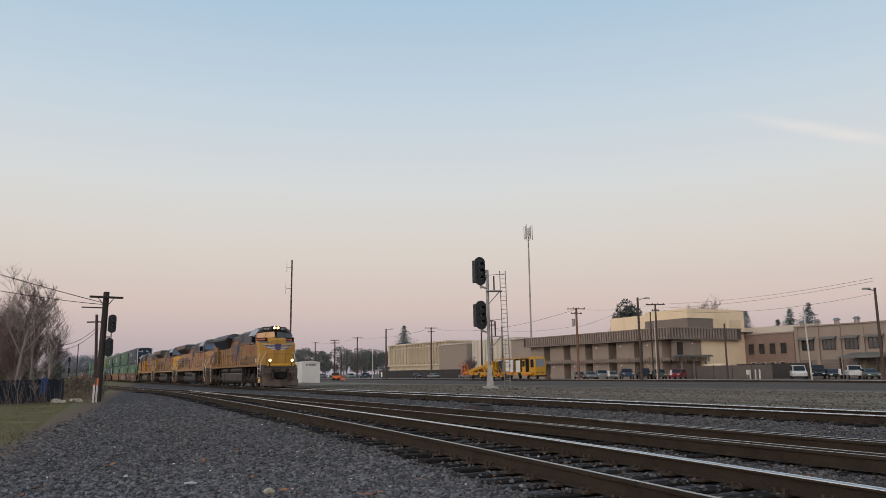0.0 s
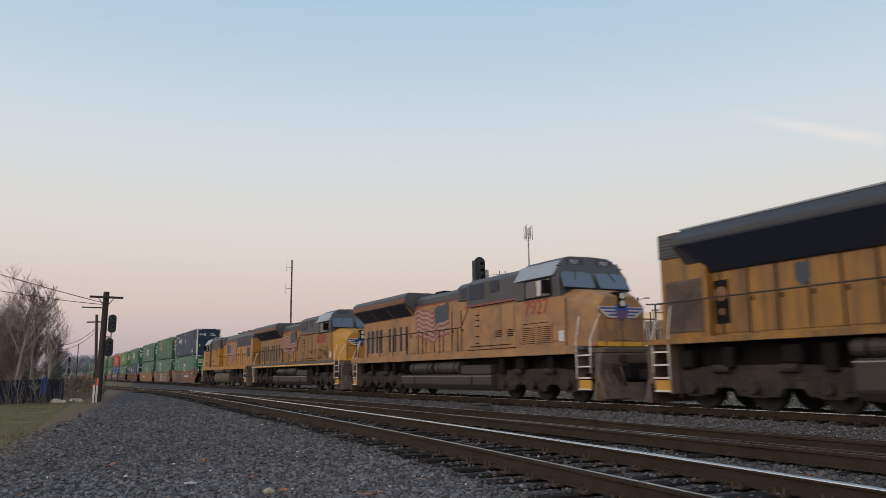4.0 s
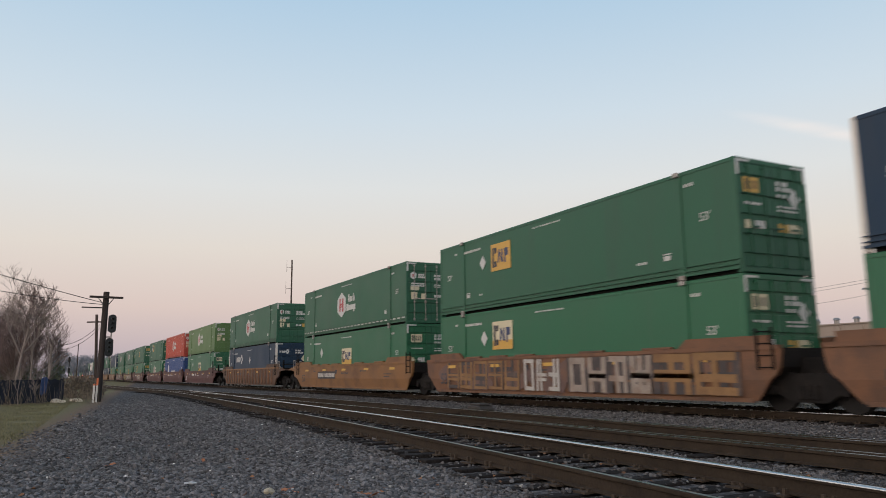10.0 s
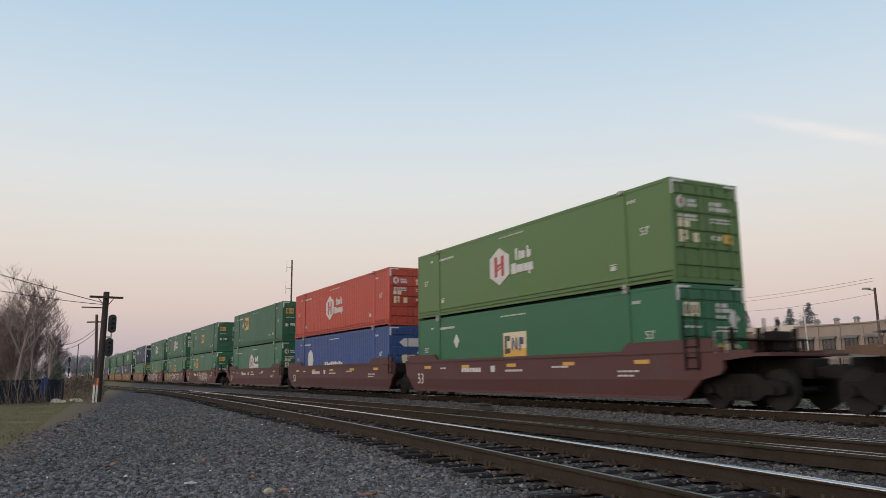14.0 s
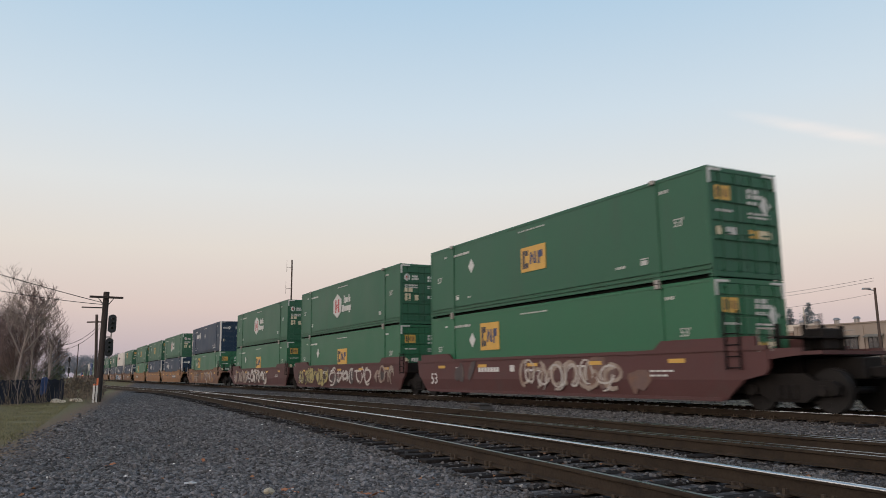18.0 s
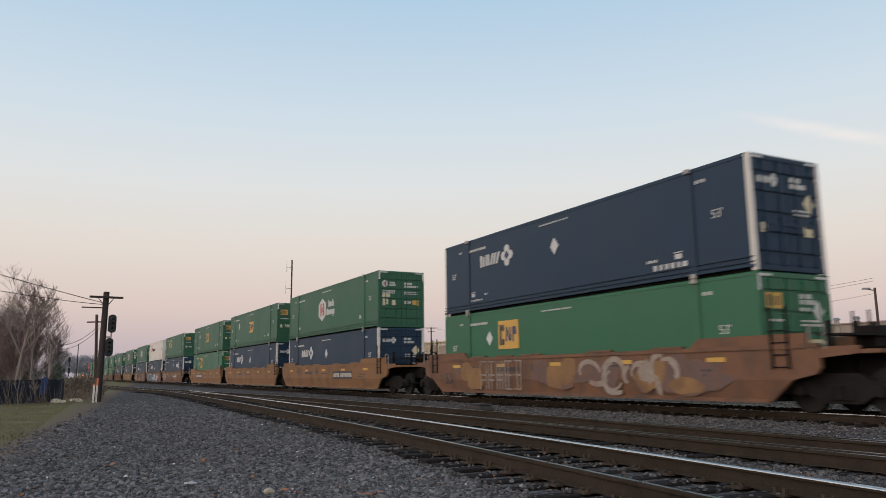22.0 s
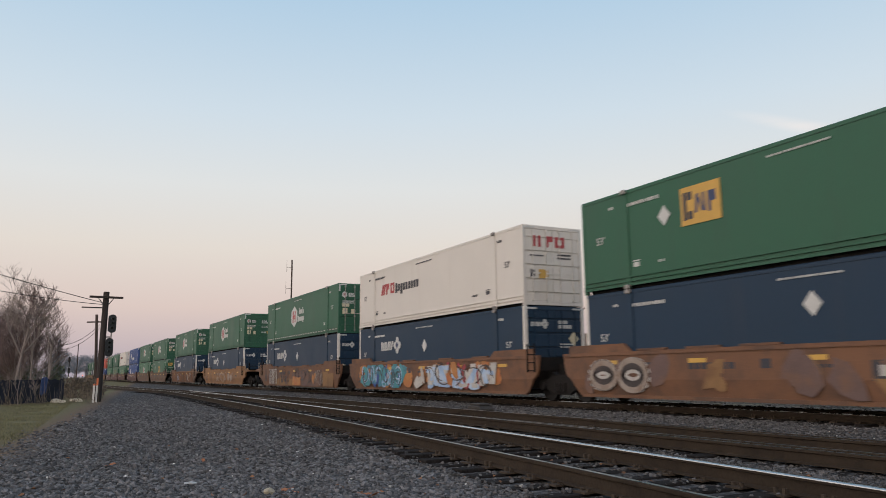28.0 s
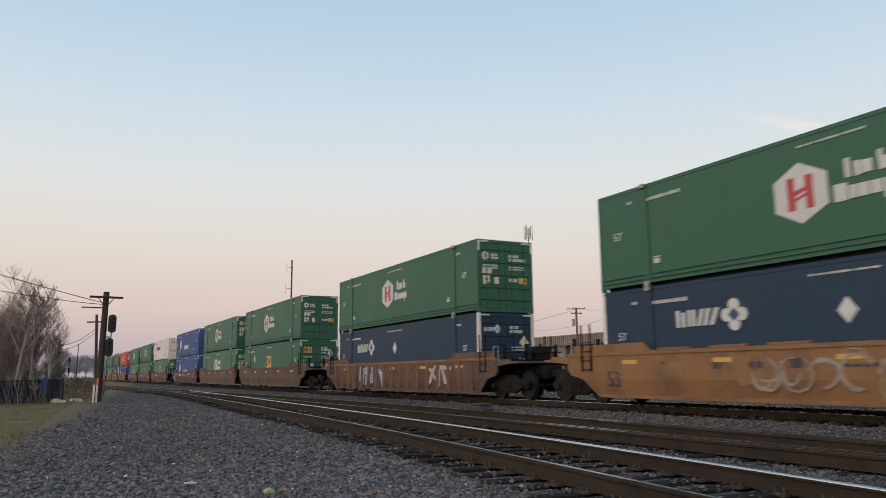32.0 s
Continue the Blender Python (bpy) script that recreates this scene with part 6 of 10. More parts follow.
        part("overhang", lambda bm: [prism(bm, [(s * 0.94, 3.60), (s * 1.44, 4.14), (s * 0.94, 4.14)], "y", 3.45, 9.78) for s in (-1, 1)], paint, eng, key="l_overhang")
        part("wing_stripe", lambda bm: [bx(bm, s * 1.50 - 0.008, s * 1.50 + 0.008, 3.32, 9.93, 4.30, 4.355) for s in (-1, 1)], "loco_red", eng, "orange-red stripe along the radiator housing", key="l_wingstripe")
        for s in (-1, 1):
            for a, b in ((3.6, 5.6), (5.75, 7.6), (7.75, 9.65)):
                part("radiator_screen", lambda bm: prism(bm, [(s * 0.97, 3.62), (s * 1.435, 4.12), (s * 1.45, 4.11), (s * 0.985, 3.61)], "y", a, b), "screen", eng, "dark screen under the radiator overhang", key=("l_screen_g", s, a))
            for k, (y, w) in enumerate(((4.3, 0.26), (4.95, 0.26), (5.7, 0.34), (6.3, 0.22), (7.4, 0.30), (7.9, 0.26), (8.5, 0.34), (9.1, 0.26))):
                part("vent_slot", lambda bm: bx(bm, -0.012, 0.012, -w / 2, w / 2, 2.0, 3.15), "screen", eng, "dark upright vent slot", key=("l_slot", w), at=(s * (hw + 0.004), y, 0))
        part("exhaust_stack", lambda bm: bx(bm, -0.35, 0.35, 1.6, 2.5, 4.4, 4.62), "grimy", eng, key="l_stack", bevel=0.04)
    else:
        for s in (-1, 1):
            for a, b in ((4.1, 6.55), (6.65, 9.1)):
                part("radiator_screen", lambda bm: bx(bm, -0.014, 0.014, a, b, 3.42, 4.28), "screen", eng, "near-black radiator screen", key=("l_screen_s", a), at=(s * (hw + 0.012), 0, 0))
            part("intake_screen", lambda bm: bx(bm, -0.014, 0.014, 7.85, 8.9, 2.52, 3.30), "screen", eng, key="l_intake", at=(s * (hw + 0.012), 0, 0))
        for y in (4.7, 6.8, 8.9):
            part("roof_fan", lambda bm: rod(bm, (0, 0, 0), (0, 0, 0.2), 0.68, 20), "loco_grey", eng, key="l_fan_s", at=(0, y, 4.60))
        part("end_ladder", lambda bm: [bx(bm, -0.3, 0.3, 9.75, 9.80, 2.0 + 0.3 * k, 2.05 + 0.3 * k) for k in range(7)], paint, eng, key="l_endladder")
    for s in (-1, 1):
        y_a, y_b, z_a, z_b = {"flared": (-0.75, 2.75, 2.16, 3.72), "winged": (-0.05, 3.25, 2.42, 3.78), "standard": (-0.2, 3.7, 2.22, 3.70)}[style]
        flag(eng, s, y_a, y_b, z_a, z_b, "_dim" if lit else "")
        part("shield_emblem", lambda bm: prism(bm, [(-0.2, 0.35), (0.2, 0.35), (0.2, 0.0), (0.0, -0.25), (-0.2, 0.0)], "x", -0.008, 0.008), "flag_blue", eng, "small blue shield emblem", key="l_emblem", at=(s * (hw + 0.022), 5.6 if not ge else -2.4, 3.0 if style != "standard" else 2.9))

    # equipment cabinet behind the cab, cab, nose
    cab_w = 1.46
    low = "loco_brown" if lit else paint
    # stronger light on the nose comes from this brighter yellow
    front_paint = paint if paint == "loco_dusty" else "loco_nose"
    part("equipment_cabinet", lambda bm: bx(bm, -1.30, 1.30, -6.0, y0, 1.71, 3.55), paint, eng, key="l_cabinet", bevel=0.03)
    part("upper_cabinet", lambda bm: prism(bm, [(-1.26, 3.54), (1.26, 3.54), (1.26, 4.40), (0.98, 4.60), (-0.98, 4.60), (-1.26, 4.40)], "y", -6.0, y0 + 0.02), "loco_grey", eng, "grey upper equipment cabinet", key="l_upper", bevel=0.03)
    tail = {"flared": -0.15, "winged": -0.95, "standard": -0.9}[style]
    part("intake_housing", lambda bm: prism(bm, [(-1.04, 3.86), (1.04, 3.86), (1.04, 4.40), (0.84, 4.57), (-0.84, 4.57), (-1.04, 4.40)], "y", y0, tail), "loco_grey", eng, "grey raised intake housing behind the cabinet", key=("l_intakebox", style), bevel=0.02)
    for s in (-1, 1):
        part("housing_door", lambda bm: [bx(bm, -0.010, 0.010, a, a + 0.8, 3.92, 4.36) for a in (y0 + 0.15,)], "loco_grey", eng, key="l_housingdoor", at=(s * 1.045, 0, 0), bevel=0.004)
        part("cabinet_panel", lambda bm: bx(bm, -0.010, 0.010, -0.40, 0.40, 3.66, 4.36), "loco_grey", eng, key="l_cabpanel", at=(s * 1.262, -5.35, 0), bevel=0.004)
    if ge:
        for s in (-1, 1):
            part("dark_vent", lambda bm: bx(bm, -0.014, 0.014, -0.32, 0.32, 3.92, 4.36), "screen", eng, "dark upper vent", key="l_vent", at=(s * 1.262, -4.25, 0))
            part("dark_vent", lambda bm: bx(bm, -0.014, 0.014, -0.42, 0.42, 3.94, 4.34), "screen", eng, "dark upper vent", key="l_vent2", at=(s * 1.046, -1.62, 0))
    part("cabinet_stripe", lambda bm: [bx(bm, s * 1.305 - 0.012, s * 1.305 + 0.012, -5.95, y0, 3.47, 3.56) for s in (-1, 1)], "loco_red", eng, key="l_cabstripe")
    for s in (-1, 1):
        part("dark_window", lambda bm: bx(bm, -0.012, 0.012, -0.50, 0.62, 3.76, 4.37), "screen", eng, "dark inertial filter opening", key="l_filter", at=(s * 1.262, -2.95, 0))
        for y, w in ((-2.75, 0.62), (-3.5, 0.62), (-4.35, 0.75), (-5.25, 0.75)):
            part("cabinet_base", lambda bm: bx(bm, -0.008, 0.008, -w / 2 - 0.05, w / 2 + 0.05, 1.74, 2.36), low, eng, key=("l_cabbase", w), at=(s * 1.304, y, 0))
            part("cabinet_door", lambda bm: bx(bm, -0.012, 0.012, -w / 2, w / 2, 2.40, 3.38), paint, eng, key=("l_cabdoor", w), at=(s * 1.306, y, 0), bevel=0.008)
        for y in (-5.34, -4.54):
            part("louvre", lambda bm: [bx(bm, -0.022, 0.022, -0.19, 0.19, 2.24 + 0.07 * k, 2.265 + 0.07 * k) for k in range(4)], "underframe", eng, "small louvred vent", key="l_louvre", at=(s * 1.32, y, 0))
        part("sill_seam", lambda bm: [bx(bm, -0.016, 0.016, a, b, z, z + 0.03) for a, b, z in ((-5.9, -2.2, 1.80), (-5.4, -2.4, 1.93))], "underframe", eng, key="l_sillseam", at=(s * 1.312, 0, 0))
        part("cab_seam", lambda bm: [bx(bm, -0.012, 0.012, a, b, z, z + 0.022) for a, b, z in ((-8.6, -6.2, 1.92), (-7.9, -6.4, 2.56), (-7.9, -6.1, 3.38))], "underframe", eng, "dark body seams", key="l_cabseam", at=(s * 1.468, 0, 0))
        if style != "standard":
            part("filter_step", lambda bm: [bx(bm, -0.03, 0.03, -0.12, 0.12, z, z + 0.035) for z in (2.05, 2.30, 2.70, 2.92, 3.12)], "underframe", eng, "dark foot pegs", key="l_pegs", at=(s * 1.325, -3.02, 0))

    bowed = style == "flared"

    def front(x, z):
        """The cab's front: flat and sloping, or bowed forward towards the middle."""
        slope = max(0.0, min(1.0, (4.45 - z) / 1.0))
        if bowed:
            return -8.22 - 0.52 * (1 - abs(x) / cab_w) - 0.18 * slope
        return -8.25 - 0.55 * slope

    def cab(bm):
        ring = [(-cab_w, 1.71), (cab_w, 1.71), (cab_w, 4.05), (1.18, 4.54), (0.85, 4.74), (-0.85, 4.74), (-1.18, 4.54), (-cab_w, 4.05)]
        ring = [(-cab_w, 1.71), (0, 1.71)] + ring[1:5] + [(0, 4.76)] + ring[5:]
        loft(bm, [[(x, -5.95, z) for x, z in ring], [(x, front(x, z), z) for x, z in ring]])
    part("cab", cab, "loco_grey", eng, "grey upper cab with windows", key=("l_cab", bowed), bevel=0.03)
    for s in (-1, 1):
        part("cab_side", lambda bm: bx(bm, s * cab_w - 0.006, s * cab_w + 0.012, -8.8, -5.93, 2.45, 3.36), paint, eng, key=("l_cabside", s))
        part("lower_cab_side", lambda bm: bx(bm, s * cab_w - 0.006, s * cab_w + 0.010, -8.8, -5.93, 1.712, 2.447), low, eng, key=("l_cablow", s), bevel=0.003)
    # the side slopes' sky sheen is put into this pale colour
    part("cab_roof", lambda bm: [prism(bm, [(s * 1.44, 4.10), (s * 1.175, 4.56), (s * 1.20, 4.585), (s * 1.53, 4.07)], "y", -8.28, -5.97) for s in (-1, 1)] + [bx(bm, -0.6, 0.6, -7.6, -6.2, 4.73, 4.80)], "roof_grey", eng, "cab roof edge with sky sheen in its pale colour", key="l_cabroof")
    for s in (-1, 1):
        part("window_frame", lambda bm: [bx(bm, -0.02, 0.02, -8.12, -6.58, z, z + 0.04) for z in (3.40, 4.0)] + [bx(bm, -0.02, 0.02, y, y + 0.05, 3.40, 4.04) for y in (-8.12, -7.38, -6.62)], "underframe", eng, key="l_winframe", at=(s * 1.470, 0, 0))
        part("side_window", lambda bm: bx(bm, -0.012, 0.012, -8.08, -6.62, 3.44, 4.00), "glass", eng, "dark cab side window", key="l_sidewin", at=(s * 1.468, 0, 0))
        # on the lit engine the visor's yellow light is put into its colour
        part("sun_visor", lambda bm: bx(bm, -0.03, 0.03, -7.95, -7.72, 3.46, 3.98), "rail_white" if not lit else "sign_yellow", eng, key="l_visor", at=(s * 1.475, 0.4, 0))
        part("mirror", lambda bm: bx(bm, -0.12, 0.12, -0.03, 0.03, 3.5, 3.95), "underframe", eng, key="l_mirror", at=(s * 1.6, -7.95, 0))

        def pane(bm):
            q = [(s * 0.10, 4.38), (s * 1.10, 4.36), (s * 1.36, 4.02), (s * 1.36, 3.66), (s * 0.10, 3.66)]
            if bowed:
                q = [(s * 0.09, 4.36), (s * 1.30, 4.24), (s * 1.40, 4.16), (s * 1.40, 3.86), (s * 0.09, 3.90)]
            loft(bm, [[(x, front(x, z) - d, z) for x, z in q] for d in (-0.01, 0.02)])
        part("windshield", pane, ("cab_glass" if s < 0 else "glass") if lit else "glass_bright", eng, ("windshield with a tan glow in its colour" if s < 0 else "dark windshield") if lit else "windshield with pale sky put into its colour", key=("l_shield", s, bowed))

        def frame_strip(bm):
            for za, zb in ((3.88, 3.84), (4.38, 4.26)) if bowed else ((3.62, 3.62), (4.40, 4.40)):
                rod(bm, (s * 0.05, front(s * 0.05, za) - 0.02, za), (s * 1.36, front(s * 1.36, zb) - 0.02, zb), 0.022, 5)
        part("windshield_frame", frame_strip, "underframe", eng, key=("l_shieldframe", s, bowed))
        part("wiper", lambda bm: rod(bm, (s * 0.65, front(s * 0.65, 4.28) - 0.03, 4.28), (s * 0.85, front(s * 0.85, 3.9) - 0.03, 3.9), 0.012, 5), "grimy", eng, key=("l_wiper", s, bowed))
        nb = part("number_board", lambda bm: bx(bm, -0.36, 0.36, -0.02, 0.03, -0.11, 0.11), "sign_dark", eng, "dark number board", key="l_board", at=pose(s * 0.62, -8.56, 4.58, -4, 0, 24 * s) if bowed else pose(s * 0.62, -8.29, 4.55, -12, 0, 0))
        if bowed:
            part("board_box", lambda bm: bx(bm, -0.40, 0.40, 0.03, 0.32, -0.15, 0.15), "loco_grey", nb, "grey box behind the number board", key="l_boardbox", bevel=0.02)
        if number:
            part("board_numerals", MESHES.setdefault("board_" + number, lettering(number, 0.19)), "marking", nb, at=pose(-0.24, -0.025, -0.065, 90, 0, 0))

    def nose(bm):
        def ring(y, w, top, mid):
            k = 0.28 if ge else 0.14
            return [(-w, y, 1.71), (w, y, 1.71), (w, y, top - k), (0.62 * w, y, mid), (-0.62 * w, y, mid), (-w, y, top - k)]
        if ge:
            loft(bm, [ring(-8.55, 1.45, 3.62, 3.64), ring(-9.15, 1.36, 3.46, 3.50), ring(-9.75, 0.95, 3.22, 3.30)])
        else:
            plan = [(-1.455, -8.3), (-1.455, -9.28), (-0.62, -9.53), (0.62, -9.53), (1.455, -9.28), (1.455, -8.3)]
            loft(bm, [[(x, y, 1.71) for x, y in plan], [(x, y, 3.64 if y > -9 else 3.42) for x, y in plan]])
    nose_y = -9.76 if ge else -9.54
    part("nose", nose, front_paint, eng, "broad yellow nose", key=("l_nose", ge), bevel=0.035)
    if not ge:
        part("nose_hood", lambda bm: prism(bm, [(-9.55, 3.0), (-9.55, 3.68), (-9.45, 3.80), (-8.6, 3.90), (-8.6, 3.0)], "x", -0.62, 0.62), front_paint, eng, "raised middle of the nose", key="l_hump", bevel=0.04)
        for s in (-1, 1):
            part("glare_panel", lambda bm: loft(bm, [[(s * 0.64, -9.42, 3.45 + d), (s * 1.34, -9.10, 3.452 + d), (s * 1.40, -8.45, 3.605 + d), (s * 0.64, -8.70, 3.555 + d)] for d in (-0.02, 0.022)]), "glare_paint", eng, "blue-grey anti-glare paint on the nose top", key=("l_glare", s))
            part("red_flash", lambda bm: loft(bm, [[(s * 1.43, front(s * 1.43, 3.7) - d, 3.66), (s * 0.80, front(s * 0.80, 3.75) - d, 3.70), (s * 0.80, front(s * 0.80, 3.8) - d, 3.80), (s * 1.43, front(s * 1.43, 3.8) - d, 3.80)] for d in (-0.01, 0.012)]), "loco_flash", eng, "orange-red stripe under the windshield", key=("l_flash", s, bowed))
            part("nose_notch", lambda bm: bx(bm, -0.012, 0.012, -0.16, 0.16, 3.02, 3.06), "underframe", eng, key="l_notch", at=(s * 1.458, -8.92, 0))
    part("nose_stripe", lambda bm: bx(bm, -0.94, 0.94, nose_y - 0.012, nose_y + 0.05, 1.72, 1.86) if ge else bx(bm, -1.05, 1.05, -10.42, -10.36, 1.66, 1.82), "bright_yellow", eng, "bright yellow sill stripe", key=("l_nosestripe", ge))
    part("nose_door", lambda bm: bx(bm, -0.36, 0.36, nose_y - 0.02, nose_y + 0.03, 1.9, 3.05), front_paint, eng, key=("l_nosedoor", ge), bevel=0.01)

    def wings(bm, dark):
        z = 3.05 if not ge else 2.72
        k0 = 1.18 if not ge else 0.92
        for s in (-1, 1):
            def face(x):
                return nose_y + (0.30 * max(0.0, abs(x) - 0.62) if not ge else 0.0)
            if not dark:
                q = [(0.12, z - 0.17), (0.36 * k0, z - 0.17), (0.62, z - 0.07), (k0, z + 0.17), (k0, z + 0.24), (0.62, z + 0.24), (0.12, z + 0.24)]
                loft(bm, [[(s * x, face(x) - d, c) for x, c in q] for d in (-0.02, 0.030)])
            else:
                for i in range(3):
                    k1 = k0 - 0.04 - 0.17 * i
                    a, b = z + 0.150 - 0.105 * i, z + 0.205 - 0.105 * i
                    xs = [0.18, 0.62, k1] if k1 > 0.66 else [0.18, k1]
                    q = [(x, a) for x in xs] + [(x, b) for x in reversed(xs)]
                    loft(bm, [[(s * x, face(x) - d, c) for x, c in q] for d in (0.0, 0.036)])
    em = part("wing_emblem", lambda bm: wings(bm, False), "emblem_white", eng, "winged shield emblem with white and blue bars", key=("l_wings", ge))
    part("wing_bars", lambda bm: wings(bm, True), "emblem_blue" if ge else "emblem_navy", em, key=("l_wingbars", ge))
    zc = 3.05 if not ge else 2.72
    part("shield", lambda bm: prism(bm, [(-0.25, zc + 0.30), (0.25, zc + 0.30), (0.25, zc - 0.02), (0.0, zc - 0.25), (-0.25, zc - 0.02)], "y", nose_y - 0.044, nose_y), "emblem_blue" if ge else "emblem_navy", em, key=("l_shieldc", ge))
    part("shield_stripes", lambda bm: [bx(bm, x, x + 0.07, nose_y - 0.050, nose_y, zc - 0.16, zc + 0.10) for x in (-0.21, -0.04, 0.13)], "flag_red", em, key=("l_shields", ge))

    # lamps
    lens = "lamp_lit" if lit else "lamp_off"
    hz, hy = ((4.64, -8.80) if bowed else (4.60, -8.32)) if not ge else (3.0, -9.82)
    house = part("headlight", lambda bm: bx(bm, -0.34, 0.34, hy - 0.06, hy + (0.5 if bowed else 0.25), hz - 0.14, hz + 0.14) if not ge else bx(bm, -0.13, 0.13, -9.84, -9.3, 2.92, 3.44), "underframe", eng, key=("l_head", ge, bowed), bevel=0.02)
    for i in range(2):
        at = (-0.14 + 0.28 * i, hy - 0.075, hz) if not ge else (0.0, -9.855, 3.06 + 0.24 * i)
        part("headlight_lens", lambda bm: rod(bm, (0, 0, 0), (0, 0.03, 0), 0.10, 14), lens, house, "glowing headlight" if lit else "", key="l_lens", at=at)
    for s in (-1, 1):
        dl = part("ditch_light", lambda bm: rod(bm, (0, 0.02, 0), (0, 0.18, 0), 0.13, 14), "underframe", eng, key="l_ditch", at=(s * 0.86, -10.52, 2.06) if not ge else (s * 0.95, nose_y - 0.24, 1.45))
        if not ge:
            part("light_post", lambda bm: rod(bm, (0, 0.09, -0.42), (0, 0.09, -0.1), 0.03, 6), "underframe", dl, key="l_lightpost")
        part("ditch_lens", lambda bm: rod(bm, (0, 0, 0), (0, 0.025, 0), 0.105, 14), lens, dl, "glowing ditch light" if lit else "", key="l_ditchlens")

    # ends: platforms, steps, plow, couplers, handrails
    for e in (-1, 1):
        end_y = 9.62 * e
        part("end_platform", lambda bm: bx(bm, -1.3, 1.3, min(end_y, end_y + 0.75 * e), max(end_y, end_y + 0.75 * e), 1.50, 1.66), "plow", eng, "dusty end platform", key=("l_plat", e), bevel=0.03)
        part("pilot", lambda bm: prism(bm, [(end_y + 0.38 * e, 1.49), (end_y + 0.74 * e, 1.49), (end_y + 0.62 * e, 0.85), (end_y + 0.88 * e, 0.14), (end_y + 0.78 * e, 0.12), (end_y + 0.42 * e, 0.6)], "x", -1.36, 1.36), "plow", eng, "dusty brown pilot and plow", key=("l_pilot", e), bevel=0.02)
        part("coupler_pocket", lambda bm: bx(bm, -0.42, 0.42, min(end_y + 0.4 * e, end_y + 0.75 * e), max(end_y + 0.4 * e, end_y + 0.75 * e), 0.62, 1.16), "grimy", eng, key=("l_pocket", e), bevel=0.05)
        part("coupler", lambda bm: prism(bm, [(end_y + 0.6 * e, 0.74), (end_y + 1.56 * e, 0.66), (end_y + 1.56 * e, 1.04), (end_y + 0.6 * e, 0.98)], "x", -0.15, 0.17), "grimy", eng, key=("l_coupler", e), bevel=0.04)
        part("hose", lambda bm: [rod(bm, (x, end_y + 0.65 * e, 1.1), (x + 0.05, end_y + 0.95 * e, 0.55), 0.025, 6) for x in (-0.85, -0.7, 0.65, 0.8)], "grimy", eng, "hanging rubber air hoses", key=("l_hose", e))
        for s in (-1, 1):
            ya, yb = sorted((end_y - 0.27 * e, end_y + 0.34 * e))
            well = part("step_well", lambda bm: bx(bm, min(s * 0.92, s * 0.98), max(s * 0.92, s * 0.98), ya, yb, 0.36, 1.66), "plow", eng, "dusty back of the step well", key=("l_well", s, e))
            part("corner_post", lambda bm: bx(bm, min(s * 1.02, s * 1.48), max(s * 1.02, s * 1.48), min(end_y - 0.31 * e, end_y - 0.25 * e), max(end_y - 0.31 * e, end_y - 0.25 * e), 0.36, 1.72), "plow", eng, "dusty corner plate beside the steps", key=("l_corner", s, e))
            for k in range(4):
                part("step", lambda bm: bx(bm, min(s * 0.98, s * 1.46), max(s * 0.98, s * 1.46), ya, yb, -0.02, 0.02), "plow", well, key=("l_step", s, e), at=(0, 0, 0.42 + 0.34 * k))
                part("step_edge", lambda bm: bx(bm, min(s * 1.46, s * 1.475), max(s * 1.46, s * 1.475), ya, yb, -0.024, 0.024), "rail_white", well, "pale step edge", key=("l_stepedge", s, e), at=(0, 0, 0.42 + 0.34 * k))
            part("step_panel", lambda bm: bx(bm, min(s * 1.40, s * 1.44), max(s * 1.40, s * 1.44), ya + 0.02, yb - 0.02, 0.44, 0.70), "loco_nose", well, "yellow panel over the lowest step", key=("l_steppanel", s, e))
            if lit and e < 0:
                part("step_lamp", lambda bm: bx(bm, min(s * 1.44, s * 1.47), max(s * 1.44, s * 1.47), -0.05, 0.05, 0.56, 0.60), "lamp_lit", well, "small glowing step lamp", key=("l_steplamp", s), at=(0, end_y + 0.10 * e, 0))

            def rails(bm):
                pts = [(s * 1.5, end_y - 0.28 * e, 0.7), (s * 1.5, end_y - 0.28 * e, 1.85), (s * 1.35, end_y - 0.28 * e, 2.65)]
                pts2 = [(s * 1.46, end_y + 0.36 * e, 0.9), (s * 1.46, end_y + 0.36 * e, 1.9), (s * 1.05, end_y + 0.36 * e, 2.7)]
                for a, b in zip((pts, pts2)[q], (pts, pts2)[q][1:]):
                    rod(bm, a, b, 0.022, 6)
            for q in (0, 1):
                part("step_handrail", rails, "rail_white", eng, "pale tubular step handrail", key=("l_steprail", s, e, q), smooth=True)

        part("plow_blade", lambda bm: [prism(bm, [(0.0, end_y + 0.98 * e), (q * 1.46, end_y + 0.60 * e), (q * 1.46, end_y + 0.50 * e), (0.0, end_y + 0.86 * e)], "z", 0.10, 0.62) for q in (-1, 1)], "plow", eng, "dented brown plow blade", key=("l_blade", e))
        part("blade_rib", lambda bm: [rod(bm, (x, end_y + (0.70 + 0.28 * (1 - abs(x) / 1.46)) * e, 0.60), (x, end_y + (0.52 + 0.28 * (1 - abs(x) / 1.46)) * e, 1.10), 0.035, 6) for x in (-1.1, -0.6, 0.6, 1.1)], "plow", eng, key=("l_rib", e))
        part("cable_socket", lambda bm: [bx(bm, x - 0.11, x + 0.11, min(end_y + 0.66 * e, end_y + 0.82 * e), max(end_y + 0.66 * e, end_y + 0.82 * e), 1.22, 1.44) for x in (-0.55, 0.55)], "truck_steel", eng, key=("l_socket", e), bevel=0.02)
